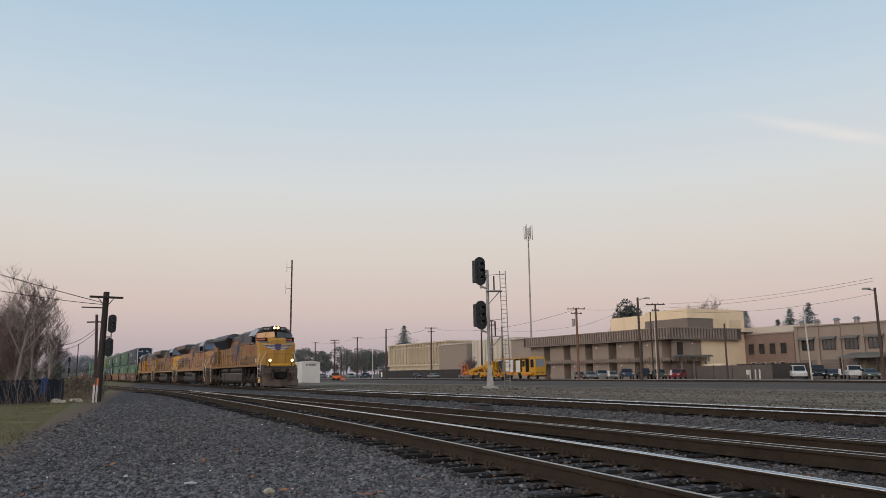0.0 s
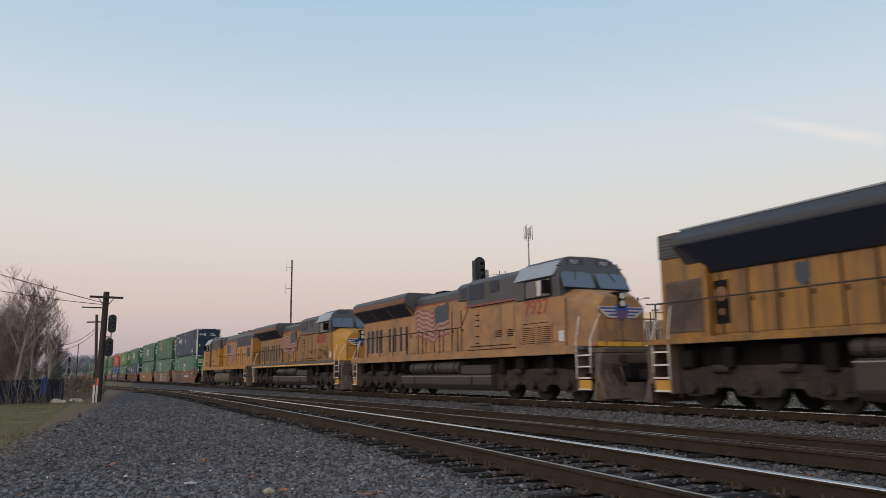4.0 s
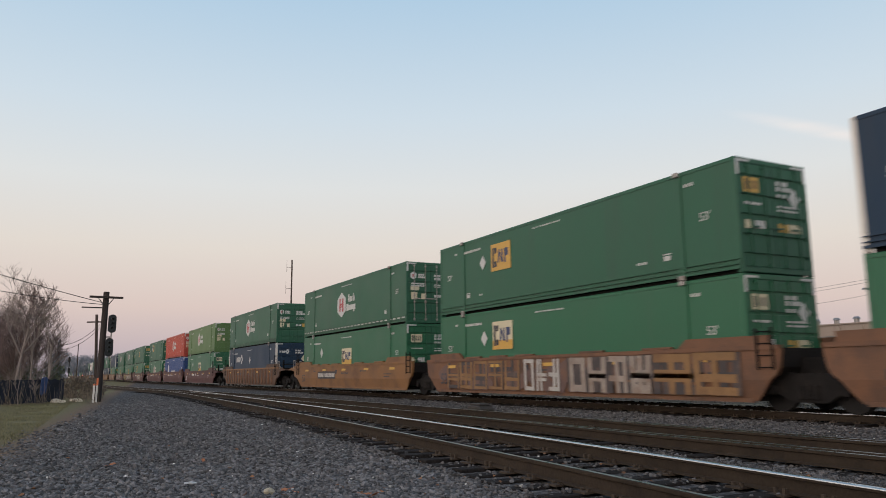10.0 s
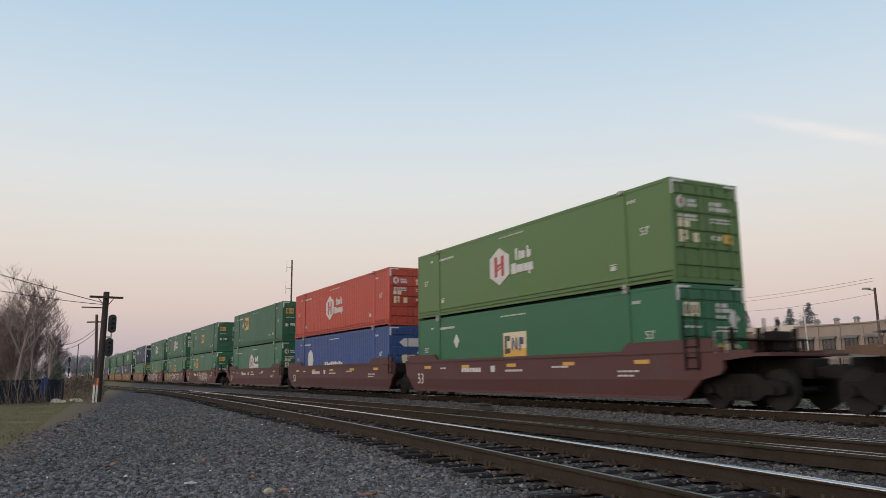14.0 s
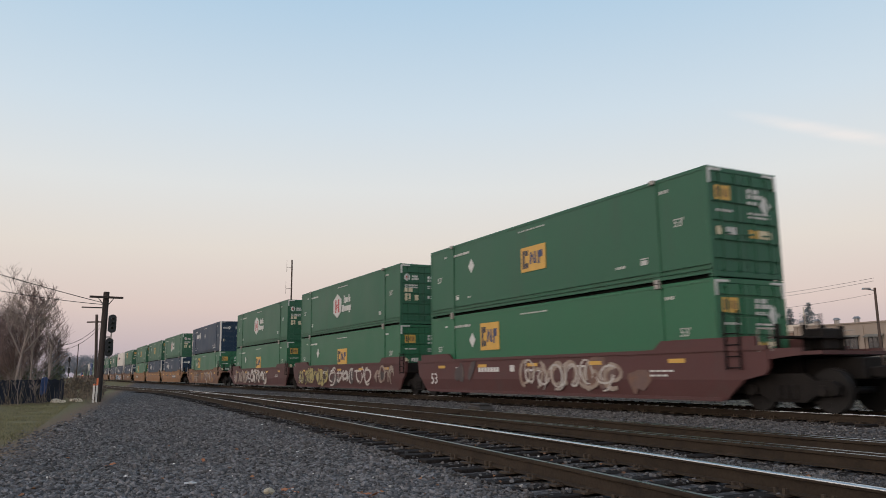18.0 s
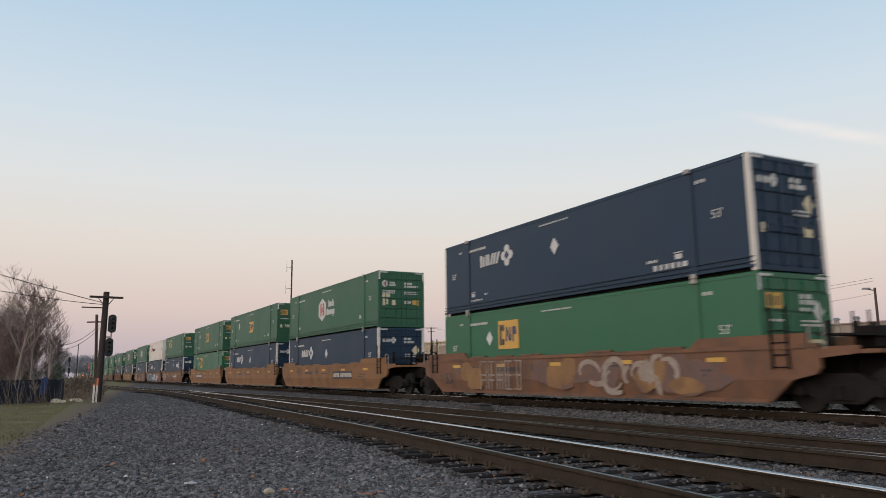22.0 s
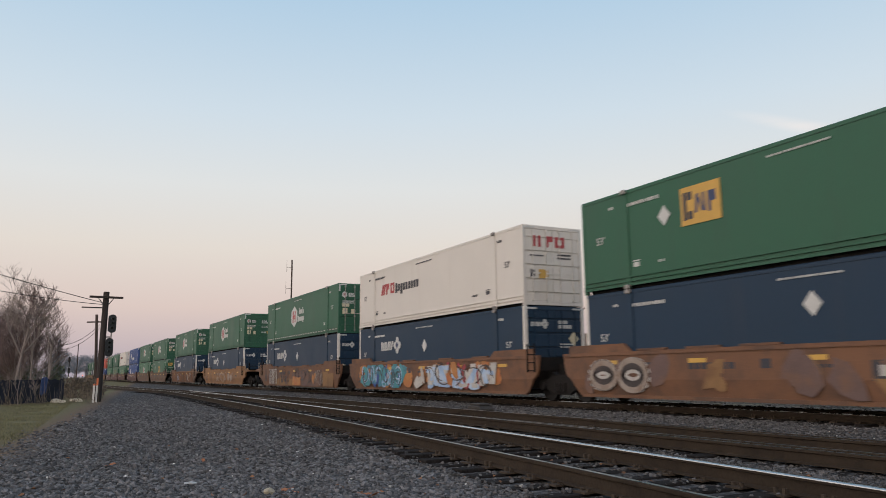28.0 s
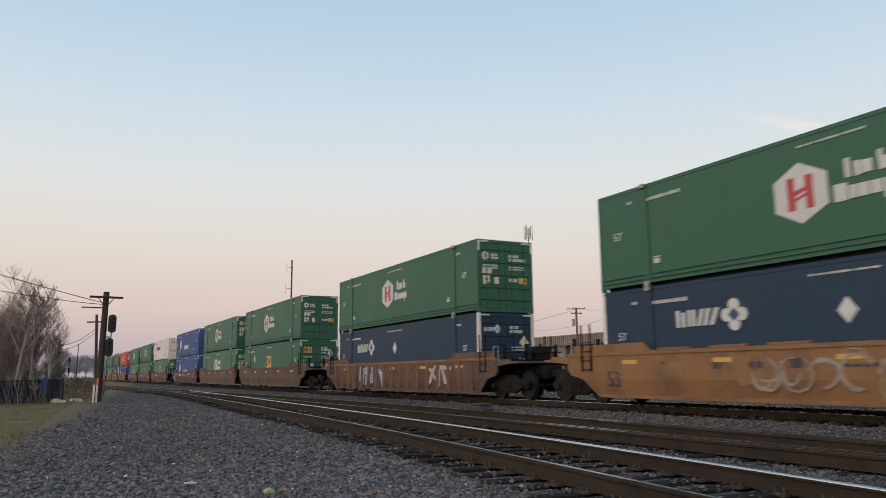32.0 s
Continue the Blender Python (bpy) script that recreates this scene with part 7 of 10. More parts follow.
        part("cut_lever", lambda bm: [rod(bm, (-1.3, end_y + 0.66 * e, 1.22), (-0.2, end_y + 0.78 * e, 1.12), 0.018, 6), rod(bm, (1.3, end_y + 0.66 * e, 1.22), (0.2, end_y + 0.78 * e, 1.12), 0.018, 6)], "steel", eng, key=("l_lever", e))
        part("end_handrail", lambda bm: [rod(bm, (-1.05, end_y + 0.62 * e, 2.55), (1.05, end_y + 0.62 * e, 2.55), 0.02, 6)] + [rod(bm, (x, end_y + 0.62 * e, 1.6), (x, end_y + 0.62 * e, 2.55), 0.02, 6) for x in (-1.05, -0.4, 0.4, 1.05)], "loco_brown", eng, "tubular end handrail", key=("l_endrail", e))
    if style != "flared":
        rear = part("rear_headlight", lambda bm: bx(bm, -0.3, 0.3, 9.7, 9.95, 3.72, 3.98), "underframe", eng, key="l_rearhead", bevel=0.02)
        for x in (-0.14, 0.14):
            part("headlight_lens", lambda bm: rod(bm, (0, 0, 0), (0, 0.03, 0), 0.10, 14), "lamp_off", rear, key="l_lens", at=(x, 9.945, 3.85))
    for s in (-1, 1):
        def line(bm):
            top = 2.72
            rod(bm, (s * 1.47, y0 + 0.1, top), (s * 1.47, 9.7, top), 0.020, 6)
            rod(bm, (s * 1.47, y0 + 0.1, top), (s * 1.47, y0 - 0.5, top + 0.75), 0.020, 6)
            rod(bm, (s * 1.36, y0 - 0.5, top + 0.75), (s * 1.36, -5.8, top + 0.75), 0.016, 6)
        part("handrail", line, "tank" if style == "flared" else "underframe", eng, "long side handrail", key=("l_hand", s))
        for k in range(8):
            part("stanchion", lambda bm: rod(bm, (0, 0, 1.70), (0, 0, 2.72), 0.018, 6), "underframe" if ge else paint, eng, key="l_post", at=(s * 1.47, y0 + 0.4 + 1.6 * k, 0))
    part("horn", lambda bm: [rod(bm, (x, -0.35, 0.16), (x, 0.3, 0.16), 0.07, 8, 0.03) for x in (-0.2, 0.0, 0.2)] + [rod(bm, (0, 0.2, -0.02), (0, 0.2, 0.16), 0.03, 6)], "grimy", eng, "roof horn cluster", key="l_horn", at=(0, {"flared": 0.75, "winged": -0.55, "standard": 1.4}[style], {"flared": 4.48, "winged": 4.48, "standard": 4.66}[style]))
    part("antenna_dome", lambda bm: rod(bm, (0, 0, 0), (0, 0, 0.10), 0.22, 12, 0.1), "roof_grey", eng, key="l_antenna", at=(0.3, -6.9, 4.79))
    if style != "winged":
        part("exhaust_stack", lambda bm: bx(bm, -0.3, 0.3, -0.5, 0.5, 0.0, 0.18), "grimy", eng, key="l_stack2", at=(0, 0.3, 4.55) if style == "standard" else (0, 2.0, 4.36), bevel=0.04)
    # fleet number under the cab window
    for s in (-1, 1):
        if not number:
            tagged(part("fleet_number", lambda bm: [bx(bm, -0.008, 0.008, -0.16 + 0.42 * k, 0.14 + 0.42 * k, 2.82, 3.32) for k in range(4)], "num_red", eng, "row of faded red bars", key="l_bars", at=(s * 1.474, -7.5, 0)), kind="stuff")
            continue
        me = MESHES.setdefault("num_" + number, lettering(number, 0.78 if not ge else 0.72))
        m = on_side(-6.2 if not ge else -6.5, 2.69 if not ge else 2.86, -1.478) if s < 0 else Matrix(((0, 0, 1, 1.478), (1, 0, 0, -7.9), (0, 1, 0, 2.74), (0, 0, 0, 1)))
        part("fleet_number", me, "num_red", eng, "large faded red numerals", at=m)
    if style != "flared":
        for s in (-1, 1):
            for y in (-6.75, -7.68):
                v = part("vent_panel", lambda bm: bx(bm, -0.012, 0.012, -0.43, 0.43, 1.84, 2.50), paint, eng, key="l_ventpanel", at=(s * 1.482, y, 0))
                part("vent_slats", lambda bm: [bx(bm, -0.02, 0.02, -0.37, 0.37, 1.89 + 0.065 * k, 1.912 + 0.065 * k) for k in range(9)], "underframe", v, key="l_ventslats")
    part("white_plate", lambda bm: bx(bm, -0.012, 0.012, -0.14, 0.14, -0.17, 0.17), "marking", eng, "small white plate", key="l_plate", at=(-1.478, -8.6, 2.08))
    return eng


def build_head():
    a = locomotive("flared", "8359", "loco", "yellow freight locomotive with flared grey radiators, headlights lit", True)
    b = locomotive("winged", "7927", "loco_dusty", "dusty yellow locomotive with grey cab and painted flag", False)
    c = locomotive("winged", "", "loco", "yellow freight locomotive with overhanging radiator wing", False)
    d = locomotive("standard", "4048", "loco_clean", "yellow locomotive running backwards, with painted flag", False)
    for eng, mid, turn in ((a, 67.9, 0.0), (b, 90.5, 0.0), (c, 112.7, 0.0), (d, 134.9, 180.0)):
        MOVERS.append((eng, mid, 0.0, turn))


build_head()

# ---- the yard and street beyond the tracks ----
M["wood_pole"] = material("weathered_pole_wood", (0.075, 0.052, 0.042), 0.9, var=0.3, scale=2, bump=0.4, dirt=((0.03, 0.025, 0.022), 0.4, 1.5), streak=True)
M["creosote"] = material("near_black_creosoted_wood", (0.030, 0.022, 0.020), 0.85, var=0.3, scale=2, bump=0.4, dirt=((0.014, 0.012, 0.011), 0.4, 1.5), streak=True)
M["wood_pale"] = material("reddish_pole_wood", (0.17, 0.092, 0.062), 0.9, var=0.25, scale=2, bump=0.3)
M["dark_metal"] = material("dark_brown_metal", (0.040, 0.033, 0.032), 0.6, 0.3, var=0.2, scale=3, bump=0.1)
M["black"] = material("black_signal_paint", (0.012, 0.015, 0.018), 0.55, var=0.25, scale=4, bump=0.05)
M["cable"] = material("black_cable", (0.020, 0.019, 0.020), 0.7, var=0.1, bump=0)
M["tan_wall"] = material("tan_stucco", (0.275, 0.226, 0.188), 0.9, var=0.1, scale=0.6, fine=14, bump=0.2, dirt=((0.17, 0.12, 0.09), 0.25, 0.5), streak=True)
M["brown_wall"] = material("brown_stucco", (0.185, 0.152, 0.132), 0.9, var=0.12, scale=0.6, fine=14, bump=0.2)
M["dark_wall"] = material("dark_recess_paint", (0.065, 0.056, 0.053), 0.9, var=0.2, scale=0.8, bump=0.1)
M["slat"] = material("weathered_wood_slat", (0.25, 0.20, 0.170), 0.85, var=0.22, scale=0.8, bump=0.2)
M["cream"] = material("cream_stucco", (0.76, 0.61, 0.42), 0.9, var=0.07, scale=0.5, bump=0.1, dirt=((0.45, 0.32, 0.19), 0.2, 0.4), streak=True)
M["cream_grey"] = material("greyed_cream_panels", (0.52, 0.45, 0.33), 0.9, var=0.12, scale=0.4, bump=0.1, dirt=((0.24, 0.20, 0.15), 0.3, 0.5), streak=True)
M["pale_panel"] = material("pale_ribbed_panel", (0.52, 0.47, 0.40), 0.8, var=0.08, scale=0.5, bump=0.1)
M["brick"] = material("faded_brick", (0.225, 0.158, 0.128), 0.9, var=0.25, scale=1.0, fine=20, bump=0.3, dirt=((0.28, 0.20, 0.16), 0.35, 0.8))
M["window"] = material("dark_building_glass", (0.020, 0.025, 0.030), 0.12, var=0.2, scale=1, bump=0, spec=0.8)
M["awning"] = material("grey_green_awning", (0.14, 0.135, 0.12), 0.7, var=0.15, scale=1, bump=0.1)
M["asphalt"] = material("worn_asphalt", (0.105, 0.096, 0.090), 0.9, var=0.2, scale=0.4, fine=20, bump=0.3, dirt=((0.10, 0.095, 0.09), 0.3, 0.3))
M["fence_dark"] = material("dark_fence_slats", (0.040, 0.036, 0.036), 0.85, var=0.2, scale=1, bump=0.1)
M["fence_grey"] = material("grey_brown_fence_screen", (0.11, 0.094, 0.085), 0.9, var=0.2, scale=1, bump=0.1)
M["machine_yellow"] = material("yellow_machine_paint", (0.50, 0.26, 0.018), 0.5, var=0.12, scale=1.5, bump=0.05, dirt=((0.25, 0.13, 0.03), 0.3, 1.5))
M["shed_white"] = material("white_shed_paint", (0.62, 0.61, 0.58), 0.7, var=0.06, scale=1, bump=0.05, dirt=((0.42, 0.41, 0.39), 0.2, 1.0), streak=True)
M["tarp_blue"] = material("faded_blue_tarp", (0.026, 0.056, 0.155), 0.7, var=0.35, scale=2, bump=0.4)
M["fence_black"] = material("black_fence_screen", (0.013, 0.016, 0.028), 0.85, var=0.4, scale=2, bump=0.3)
M["bark"] = material("grey_winter_bark", (0.205, 0.168, 0.152), 0.95, var=0.3, scale=3, bump=0.5)
M["twig"] = material("reddish_brown_twigs", (0.150, 0.107, 0.100), 0.95, var=0.3, scale=2, bump=0, island=0.4)
M["conifer"] = material("dark_conifer_needles", (0.075, 0.090, 0.084), 0.9, var=0.35, scale=2, bump=0, island=0.5)
# distance haze is put into the next three foliage colours
M["haze_conifer"] = material("haze_blued_conifer_needles", (0.150, 0.178, 0.190), 0.9, var=0.35, scale=2, bump=0, island=0.5)
M["hazy_tree"] = material("haze_greyed_foliage", (0.105, 0.115, 0.105), 0.95, var=0.3, scale=0.5, bump=0, island=0.4)
M["far_haze"] = material("haze_blued_foliage", (0.16, 0.18, 0.21), 0.95, var=0.25, scale=0.3, bump=0, island=0.3)
M["shrub"] = material("dark_shrub_leaves", (0.115, 0.125, 0.078), 0.85, var=0.4, scale=2, bump=0, island=0.5)
M["dry_brush"] = material("dry_brush_stems", (0.15, 0.118, 0.088), 0.95, var=0.3, scale=2, bump=0, island=0.5)
M["car_glass"] = material("tinted_car_glass", (0.016, 0.020, 0.022), 0.2, var=0.1, bump=0, spec=0.35)
M["lit_lamp"] = material("small_lit_lamp", (1.0, 0.92, 0.8), 0.4, var=0.0, bump=0, glow=1.2)
M["red_glow"] = material("small_red_lamp", (1.0, 0.06, 0.03), 0.4, var=0.0, bump=0, glow=5.0)
M["orange_paint"] = material("orange_machine_paint", (0.62, 0.15, 0.03), 0.5, var=0.15, scale=2, bump=0.05)
M["white_post"] = material("white_post_paint", (0.62, 0.60, 0.56), 0.6, var=0.15, scale=4, bump=0.05)
M["post_orange"] = material("orange_post_band", (0.62, 0.16, 0.06), 0.6, var=0.15, scale=4, bump=0.05)
M["rubbish"] = material("pale_rubbish_sheet", (0.50, 0.44, 0.34), 0.85, var=0.3, scale=4, bump=0.3)

G = GROUND
# the street plan below is drawn at 1 : 1.28, and its level lies a third of a metre under the track bed
STREET = 1.28
PLAN[0] = Matrix.Translation((0, 0, 0.95)) @ Matrix.Scale(STREET, 4) @ Matrix.Translation((0, 0, -0.95))
lot = thing("parking_lot", "worn grey asphalt street and parking strip", "pavement", kind="structure")
part("asphalt", lambda bm: bx(bm, 62.5, 73.2, -60, 330, G - 0.1, G + 0.06), "asphalt", lot)
kerb = thing("kerb", "long pale concrete kerb beside the street", "kerb", kind="structure")
for k in range(24):
    part("kerb_stone", lambda bm: bx(bm, 62.2, 62.5, 0, 11.9, G - 0.1, G + 0.20), "concrete", kerb, key="kerb_stone", at=(0, 10 + 12 * k, 0), bevel=0.02)
spur = thing("track_spur", "rusty spur track beside the street", "railway track", kind="structure")
for s in (-0.75, 0.75):
    part("rail", lambda bm: bx(bm, s - 0.035, s + 0.035, 20, 260, -0.17, -0.02), "rail_rust", spur, key=("spur_rail", s), at=(58.2, 0, 0))


def window(parent, m, w, h, cols=2, rows=2, frame="dark_metal"):
    """A framed window with panes, facing its own -y."""
    f = part("window", lambda bm: [bx(bm, -w / 2, w / 2, -0.06, 0.04, 0, 0.06), bx(bm, -w / 2, w / 2, -0.06, 0.04, h - 0.06, h), bx(bm, -w / 2, -w / 2 + 0.06, -0.06, 0.04, 0, h), bx(bm, w / 2 - 0.06, w / 2, -0.06, 0.04, 0, h)]
             + [bx(bm, -w / 2 + w * i / cols - 0.02, -w / 2 + w * i / cols + 0.02, -0.05, 0.03, 0, h) for i in range(1, cols)] + [bx(bm, -w / 2, w / 2, -0.05, 0.03, h * i / rows - 0.02, h * i / rows + 0.02) for i in range(1, rows)],
             frame, parent, key=("win", w, h, cols, rows), at=m)
    part("pane", lambda bm: bx(bm, -w / 2 + 0.03, w / 2 - 0.03, -0.02, 0.02, 0.03, h - 0.03), "window", f, key=("pane", w, h))
    return f




def office_building():
    b = thing("office_building", "brown two-storey office building with slatted parapet", "building")
    x, y0, y1, top = 73.5, 75.5, 108.3, 6.70
    part("core_wall", lambda bm: bx(bm, x + 1.6, 90, y0 + 0.3, y1, G, 6.2), "brown_wall", b)
    part("end_wall", lambda bm: bx(bm, 79.5, 87.98, y0 - 0.1, y0 + 0.4, G, 6.2), "cream", b, "cream end wall")
    part("side_wall", lambda bm: bx(bm, x + 0.9, 79.5, y0, y0 + 0.4, 2.7, 5.2), "tan_wall", b, "tan upper side wall")
    part("deck_slab", lambda bm: bx(bm, x - 0.4, 79.9, y0 - 0.6, y1, 2.35, 2.62), "brown_wall", b)
    part("roof_slab", lambda bm: bx(bm, x - 0.9, 86.5, y0 - 0.9, y1 + 0.5, 5.08, 5.28), "brown_wall", b)
    part("roof", lambda bm: bx(bm, x - 0.8, 89, y0 - 0.8, y1 + 0.4, 6.1, 6.25), "dark_wall", b)
    para = part("parapet", lambda bm: [bx(bm, x - 0.82, x - 0.72, y0 - 0.9, y1 + 0.5, 5.2, 6.6), bx(bm, x - 0.9, 86.5, y0 - 0.82, y0 - 0.72, 5.2, 6.6), bx(bm, x - 0.9, 88, y1 + 0.4, y1 + 0.5, 5.2, 6.6)], "dark_wall", b, "dark parapet behind the slats")
    part("parapet_cap", lambda bm: [bx(bm, x - 0.98, x - 0.7, y0 - 1.0, y1 + 0.6, 6.58, 6.70), bx(bm, x - 0.7, 86.6, y0 - 1.0, y0 - 0.7, 6.58, 6.70)], "slat", para)
    for k in range(62):
        part("slat", lambda bm: bx(bm, -0.06, 0.06, -0.14, 0.14, 5.26, 6.58), "slat", para, key="slat", at=(x - 0.88, y0 - 0.75 + 0.545 * k, 0))
    for k in range(24):
        part("slat", lambda bm: bx(bm, -0.06, 0.06, -0.14, 0.14, 5.26, 6.58), "slat", para, key="slat", at=pose(x - 0.6 + 0.545 * k, y0 - 0.88, 0, 0, 0, 90))
    for k in range(70):
        part("deck_slat", lambda bm: bx(bm, -0.05, 0.05, -0.11, 0.11, 2.16, 2.78), "slat", b, key="deckslat", at=(x - 0.46, y0 - 0.4 + 0.47 * k, 0))
    for k in range(15):
        part("deck_slat", lambda bm: bx(bm, -0.05, 0.05, -0.11, 0.11, 2.16, 2.78), "slat", b, key="deckslat", at=pose(x + 0.47 * k, y0 - 0.66, 0, 0, 0, 90))
    for i in range(6):
        yc = y0 + 3.3 + 5.5 * i
        for z0, z1 in ((G, 2.36), (2.62, 5.1)):
            p = part("wall_panel", lambda bm: bx(bm, x + 0.15, x + 1.65, -1.85, 1.85, z0, z1), "tan_wall", b, "projecting tan wall panel", key=("bpanel", z0), at=(0, yc, 0))
            part("wall_lamp", lambda bm: bx(bm, -0.06, 0.0, -0.04, 0.04, -0.04, 0.04), "lit_lamp", p, "small lit wall lamp", key="walllamp", at=(x + 0.15, 0.9, z1 - 0.62))
        for z0 in (0.2, 2.9):
            window(b, pose(x + 1.56, yc + 2.75, z0, 0, 0, -90), 1.4, 1.9, 1, 2)
    part("door", lambda bm: bx(bm, -0.5, 0.5, -0.05, 0.05, 2.65, 4.75), "dark_metal", b, at=pose(x + 2.0, y0 - 0.04, 0, 0, 0, 0))
    part("wall_lamp", lambda bm: bx(bm, -0.12, 0.0, -0.11, 0.11, -0.09, 0.09), "lit_lamp", b, key="walllamp", at=(77.8, y0 - 0.06, 4.6))
    for k in range(7):
        part("deck_awning", lambda bm: prism(bm, [(0.48 * math.cos(a), 2.78 + 0.26 * math.sin(a)) for a in [i * math.pi / 8 for i in range(9)]], "y", -0.75, -0.05), "awning", b, "small round-topped awning", key="deckawning", at=(x + 0.3 + 1.0 * k, y0 - 0.6, 0))
    for px in (75.2, 77.4, 79.6):
        part("porch_post", lambda bm: bx(bm, -0.09, 0.09, -0.09, 0.09, G, 2.2), "slat", b, key="porchpost", at=(px, y0 - 0.5, 0))
    # penthouse blocks
    up = part("penthouse", lambda bm: bx(bm, 78.8, 90, 77.0, 85.4, 6.2, 9.55), "cream", b, "cream rooftop block")
    part("penthouse_panel", lambda bm: bx(bm, 78.70, 78.82, 77.0, 85.4, 6.2, 8.2), "brown_wall", up)
    part("penthouse_panel", lambda bm: bx(bm, 78.7, 83.6, 76.90, 77.02, 6.2, 8.2), "brown_wall", up)
    part("penthouse_cap", lambda bm: bx(bm, 78.6, 84.2, 76.8, 77.0, 8.2, 8.34), "cream", up)
    part("rear_block", lambda bm: bx(bm, 82, 92, 86.4, 97.0, 6.2, 9.5), "cream", b, "cream rooftop block")
    part("roof_frame", lambda bm: [bx(bm, 85.2, 88.0, 75.6, 75.9, 7.9, 8.1), bx(bm, 85.2, 85.4, 75.6, 75.9, 6.6, 7.9), bx(bm, 87.7, 88.0, 75.6, 75.9, 6.6, 7.9)], "cream", b, "open cream roof frame")
    for px, py in ((80, 98), (78.5, 94), (79.5, 105)):
        part("roof_unit", lambda bm: bx(bm, -0.9, 0.9, -1.1, 1.1, 6.25, 7.1), "shed_white", b, key="roofunit", at=(px, py, 0), bevel=0.05)


office_building()


def brick_building():
    b = thing("brick_building", "faded brick two-storey building with dark windows", "building")
    x, y0, y1, top = 88.0, 67.4, 75.4, 5.75
    part("wall", lambda bm: bx(bm, x, 99, y0, y1, G, top), "brick", b)
    part("cornice", lambda bm: bx(bm, x - 0.12, 99, y0 - 0.05, y1, top, top + 0.22), "tan_wall", b, bevel=0.03)
    for i in range(4):
        window(b, pose(x - 0.03, y1 - 1.1 - 1.75 * i, 3.05, 0, 0, -90), 0.85, 1.45, 1, 2)
        part("sill", lambda bm: bx(bm, -0.1, 0.02, -0.52, 0.52, -0.06, 0.02), "tan_wall", b, key="bsill", at=(x - 0.02, y1 - 1.1 - 1.75 * i, 3.04))
        window(b, pose(x - 0.03, y1 - 1.3 - 1.6 * i, 0.9, 0, 0, -90), 0.75, 1.1, 1, 2, "pale_panel")
    part("roof_edge", lambda bm: bx(bm, x + 2, x + 2.3, y0 - 2, y1 + 14, top + 0.3, top + 1.2), "pale_panel", b, "pale metal roof edge behind")


def corner_building():
    b = thing("corner_building", "tan two-storey building with awnings and roof vents", "building")
    x, y0, y1, top = 88.0, 40.0, 67.2, 6.4
    part("wall", lambda bm: bx(bm, x, 104, y0, y1, G, top), "tan_wall", b)
    part("parapet_cap", lambda bm: bx(bm, x - 0.15, 104, y0, y1, top, top + 0.18), "tan_wall", b, bevel=0.02)
    for k in range(9):
        part("pilaster", lambda bm: bx(bm, x - 0.18, x, -0.25, 0.25, G, top - 0.1), "tan_wall", b, key="pilaster", at=(0, y1 - 0.3 - 3.05 * k, 0))
    for k in range(8):
        yc = y1 - 1.85 - 3.05 * k
        window(b, pose(x - 0.03, yc, 3.35, 0, 0, -90), 1.75, 1.45, 3, 2)
        part("awning", lambda bm: prism(bm, [(x, 5.05), (x - 0.7, 4.74), (x - 0.7, 4.66), (x, 4.97)], "y", -1.15, 1.15), "awning", b, "sloping window awning", key="awning", at=(0, yc, 0))
        part("bay_door", lambda bm: [bx(bm, x - 0.08, x - 0.03, -1.15, 1.15, 0.1 + 0.42 * j, 0.46 + 0.42 * j) for j in range(5)], "brown_wall", b, "panelled brown bay door", key="baydoor", at=(0, yc, 0))
    ent = part("entrance_canopy", lambda bm: prism(bm, [(x - 0.1, 2.9), (x - 3.2, 2.35), (x - 3.2, 2.2), (x - 0.1, 2.2)], "y", 54.0, 59.2), "awning", b, "sloping entrance canopy")
    for y in (54.3, 56.6, 58.9):
        part("canopy_post", lambda bm: bx(bm, x - 3.1, x - 2.95, -0.08, 0.08, G, 2.2), "dark_metal", ent, key="canopypost", at=(0, y, 0))
    for y in (66.6, 64.4, 61.6, 58.9):
        v = part("roof_vent", lambda bm: rod(bm, (0, 0, 0), (0, 0, 0.5), 0.32, 10), "casting", b, "round rooftop turbine vent", key="rvent", at=(x + 0.9, y, top + 0.18))
        part("vent_cap", lambda bm: rod(bm, (0, 0, 0.5), (0, 0, 0.78), 0.5, 10, 0.28), "steel", v, key="rventcap")


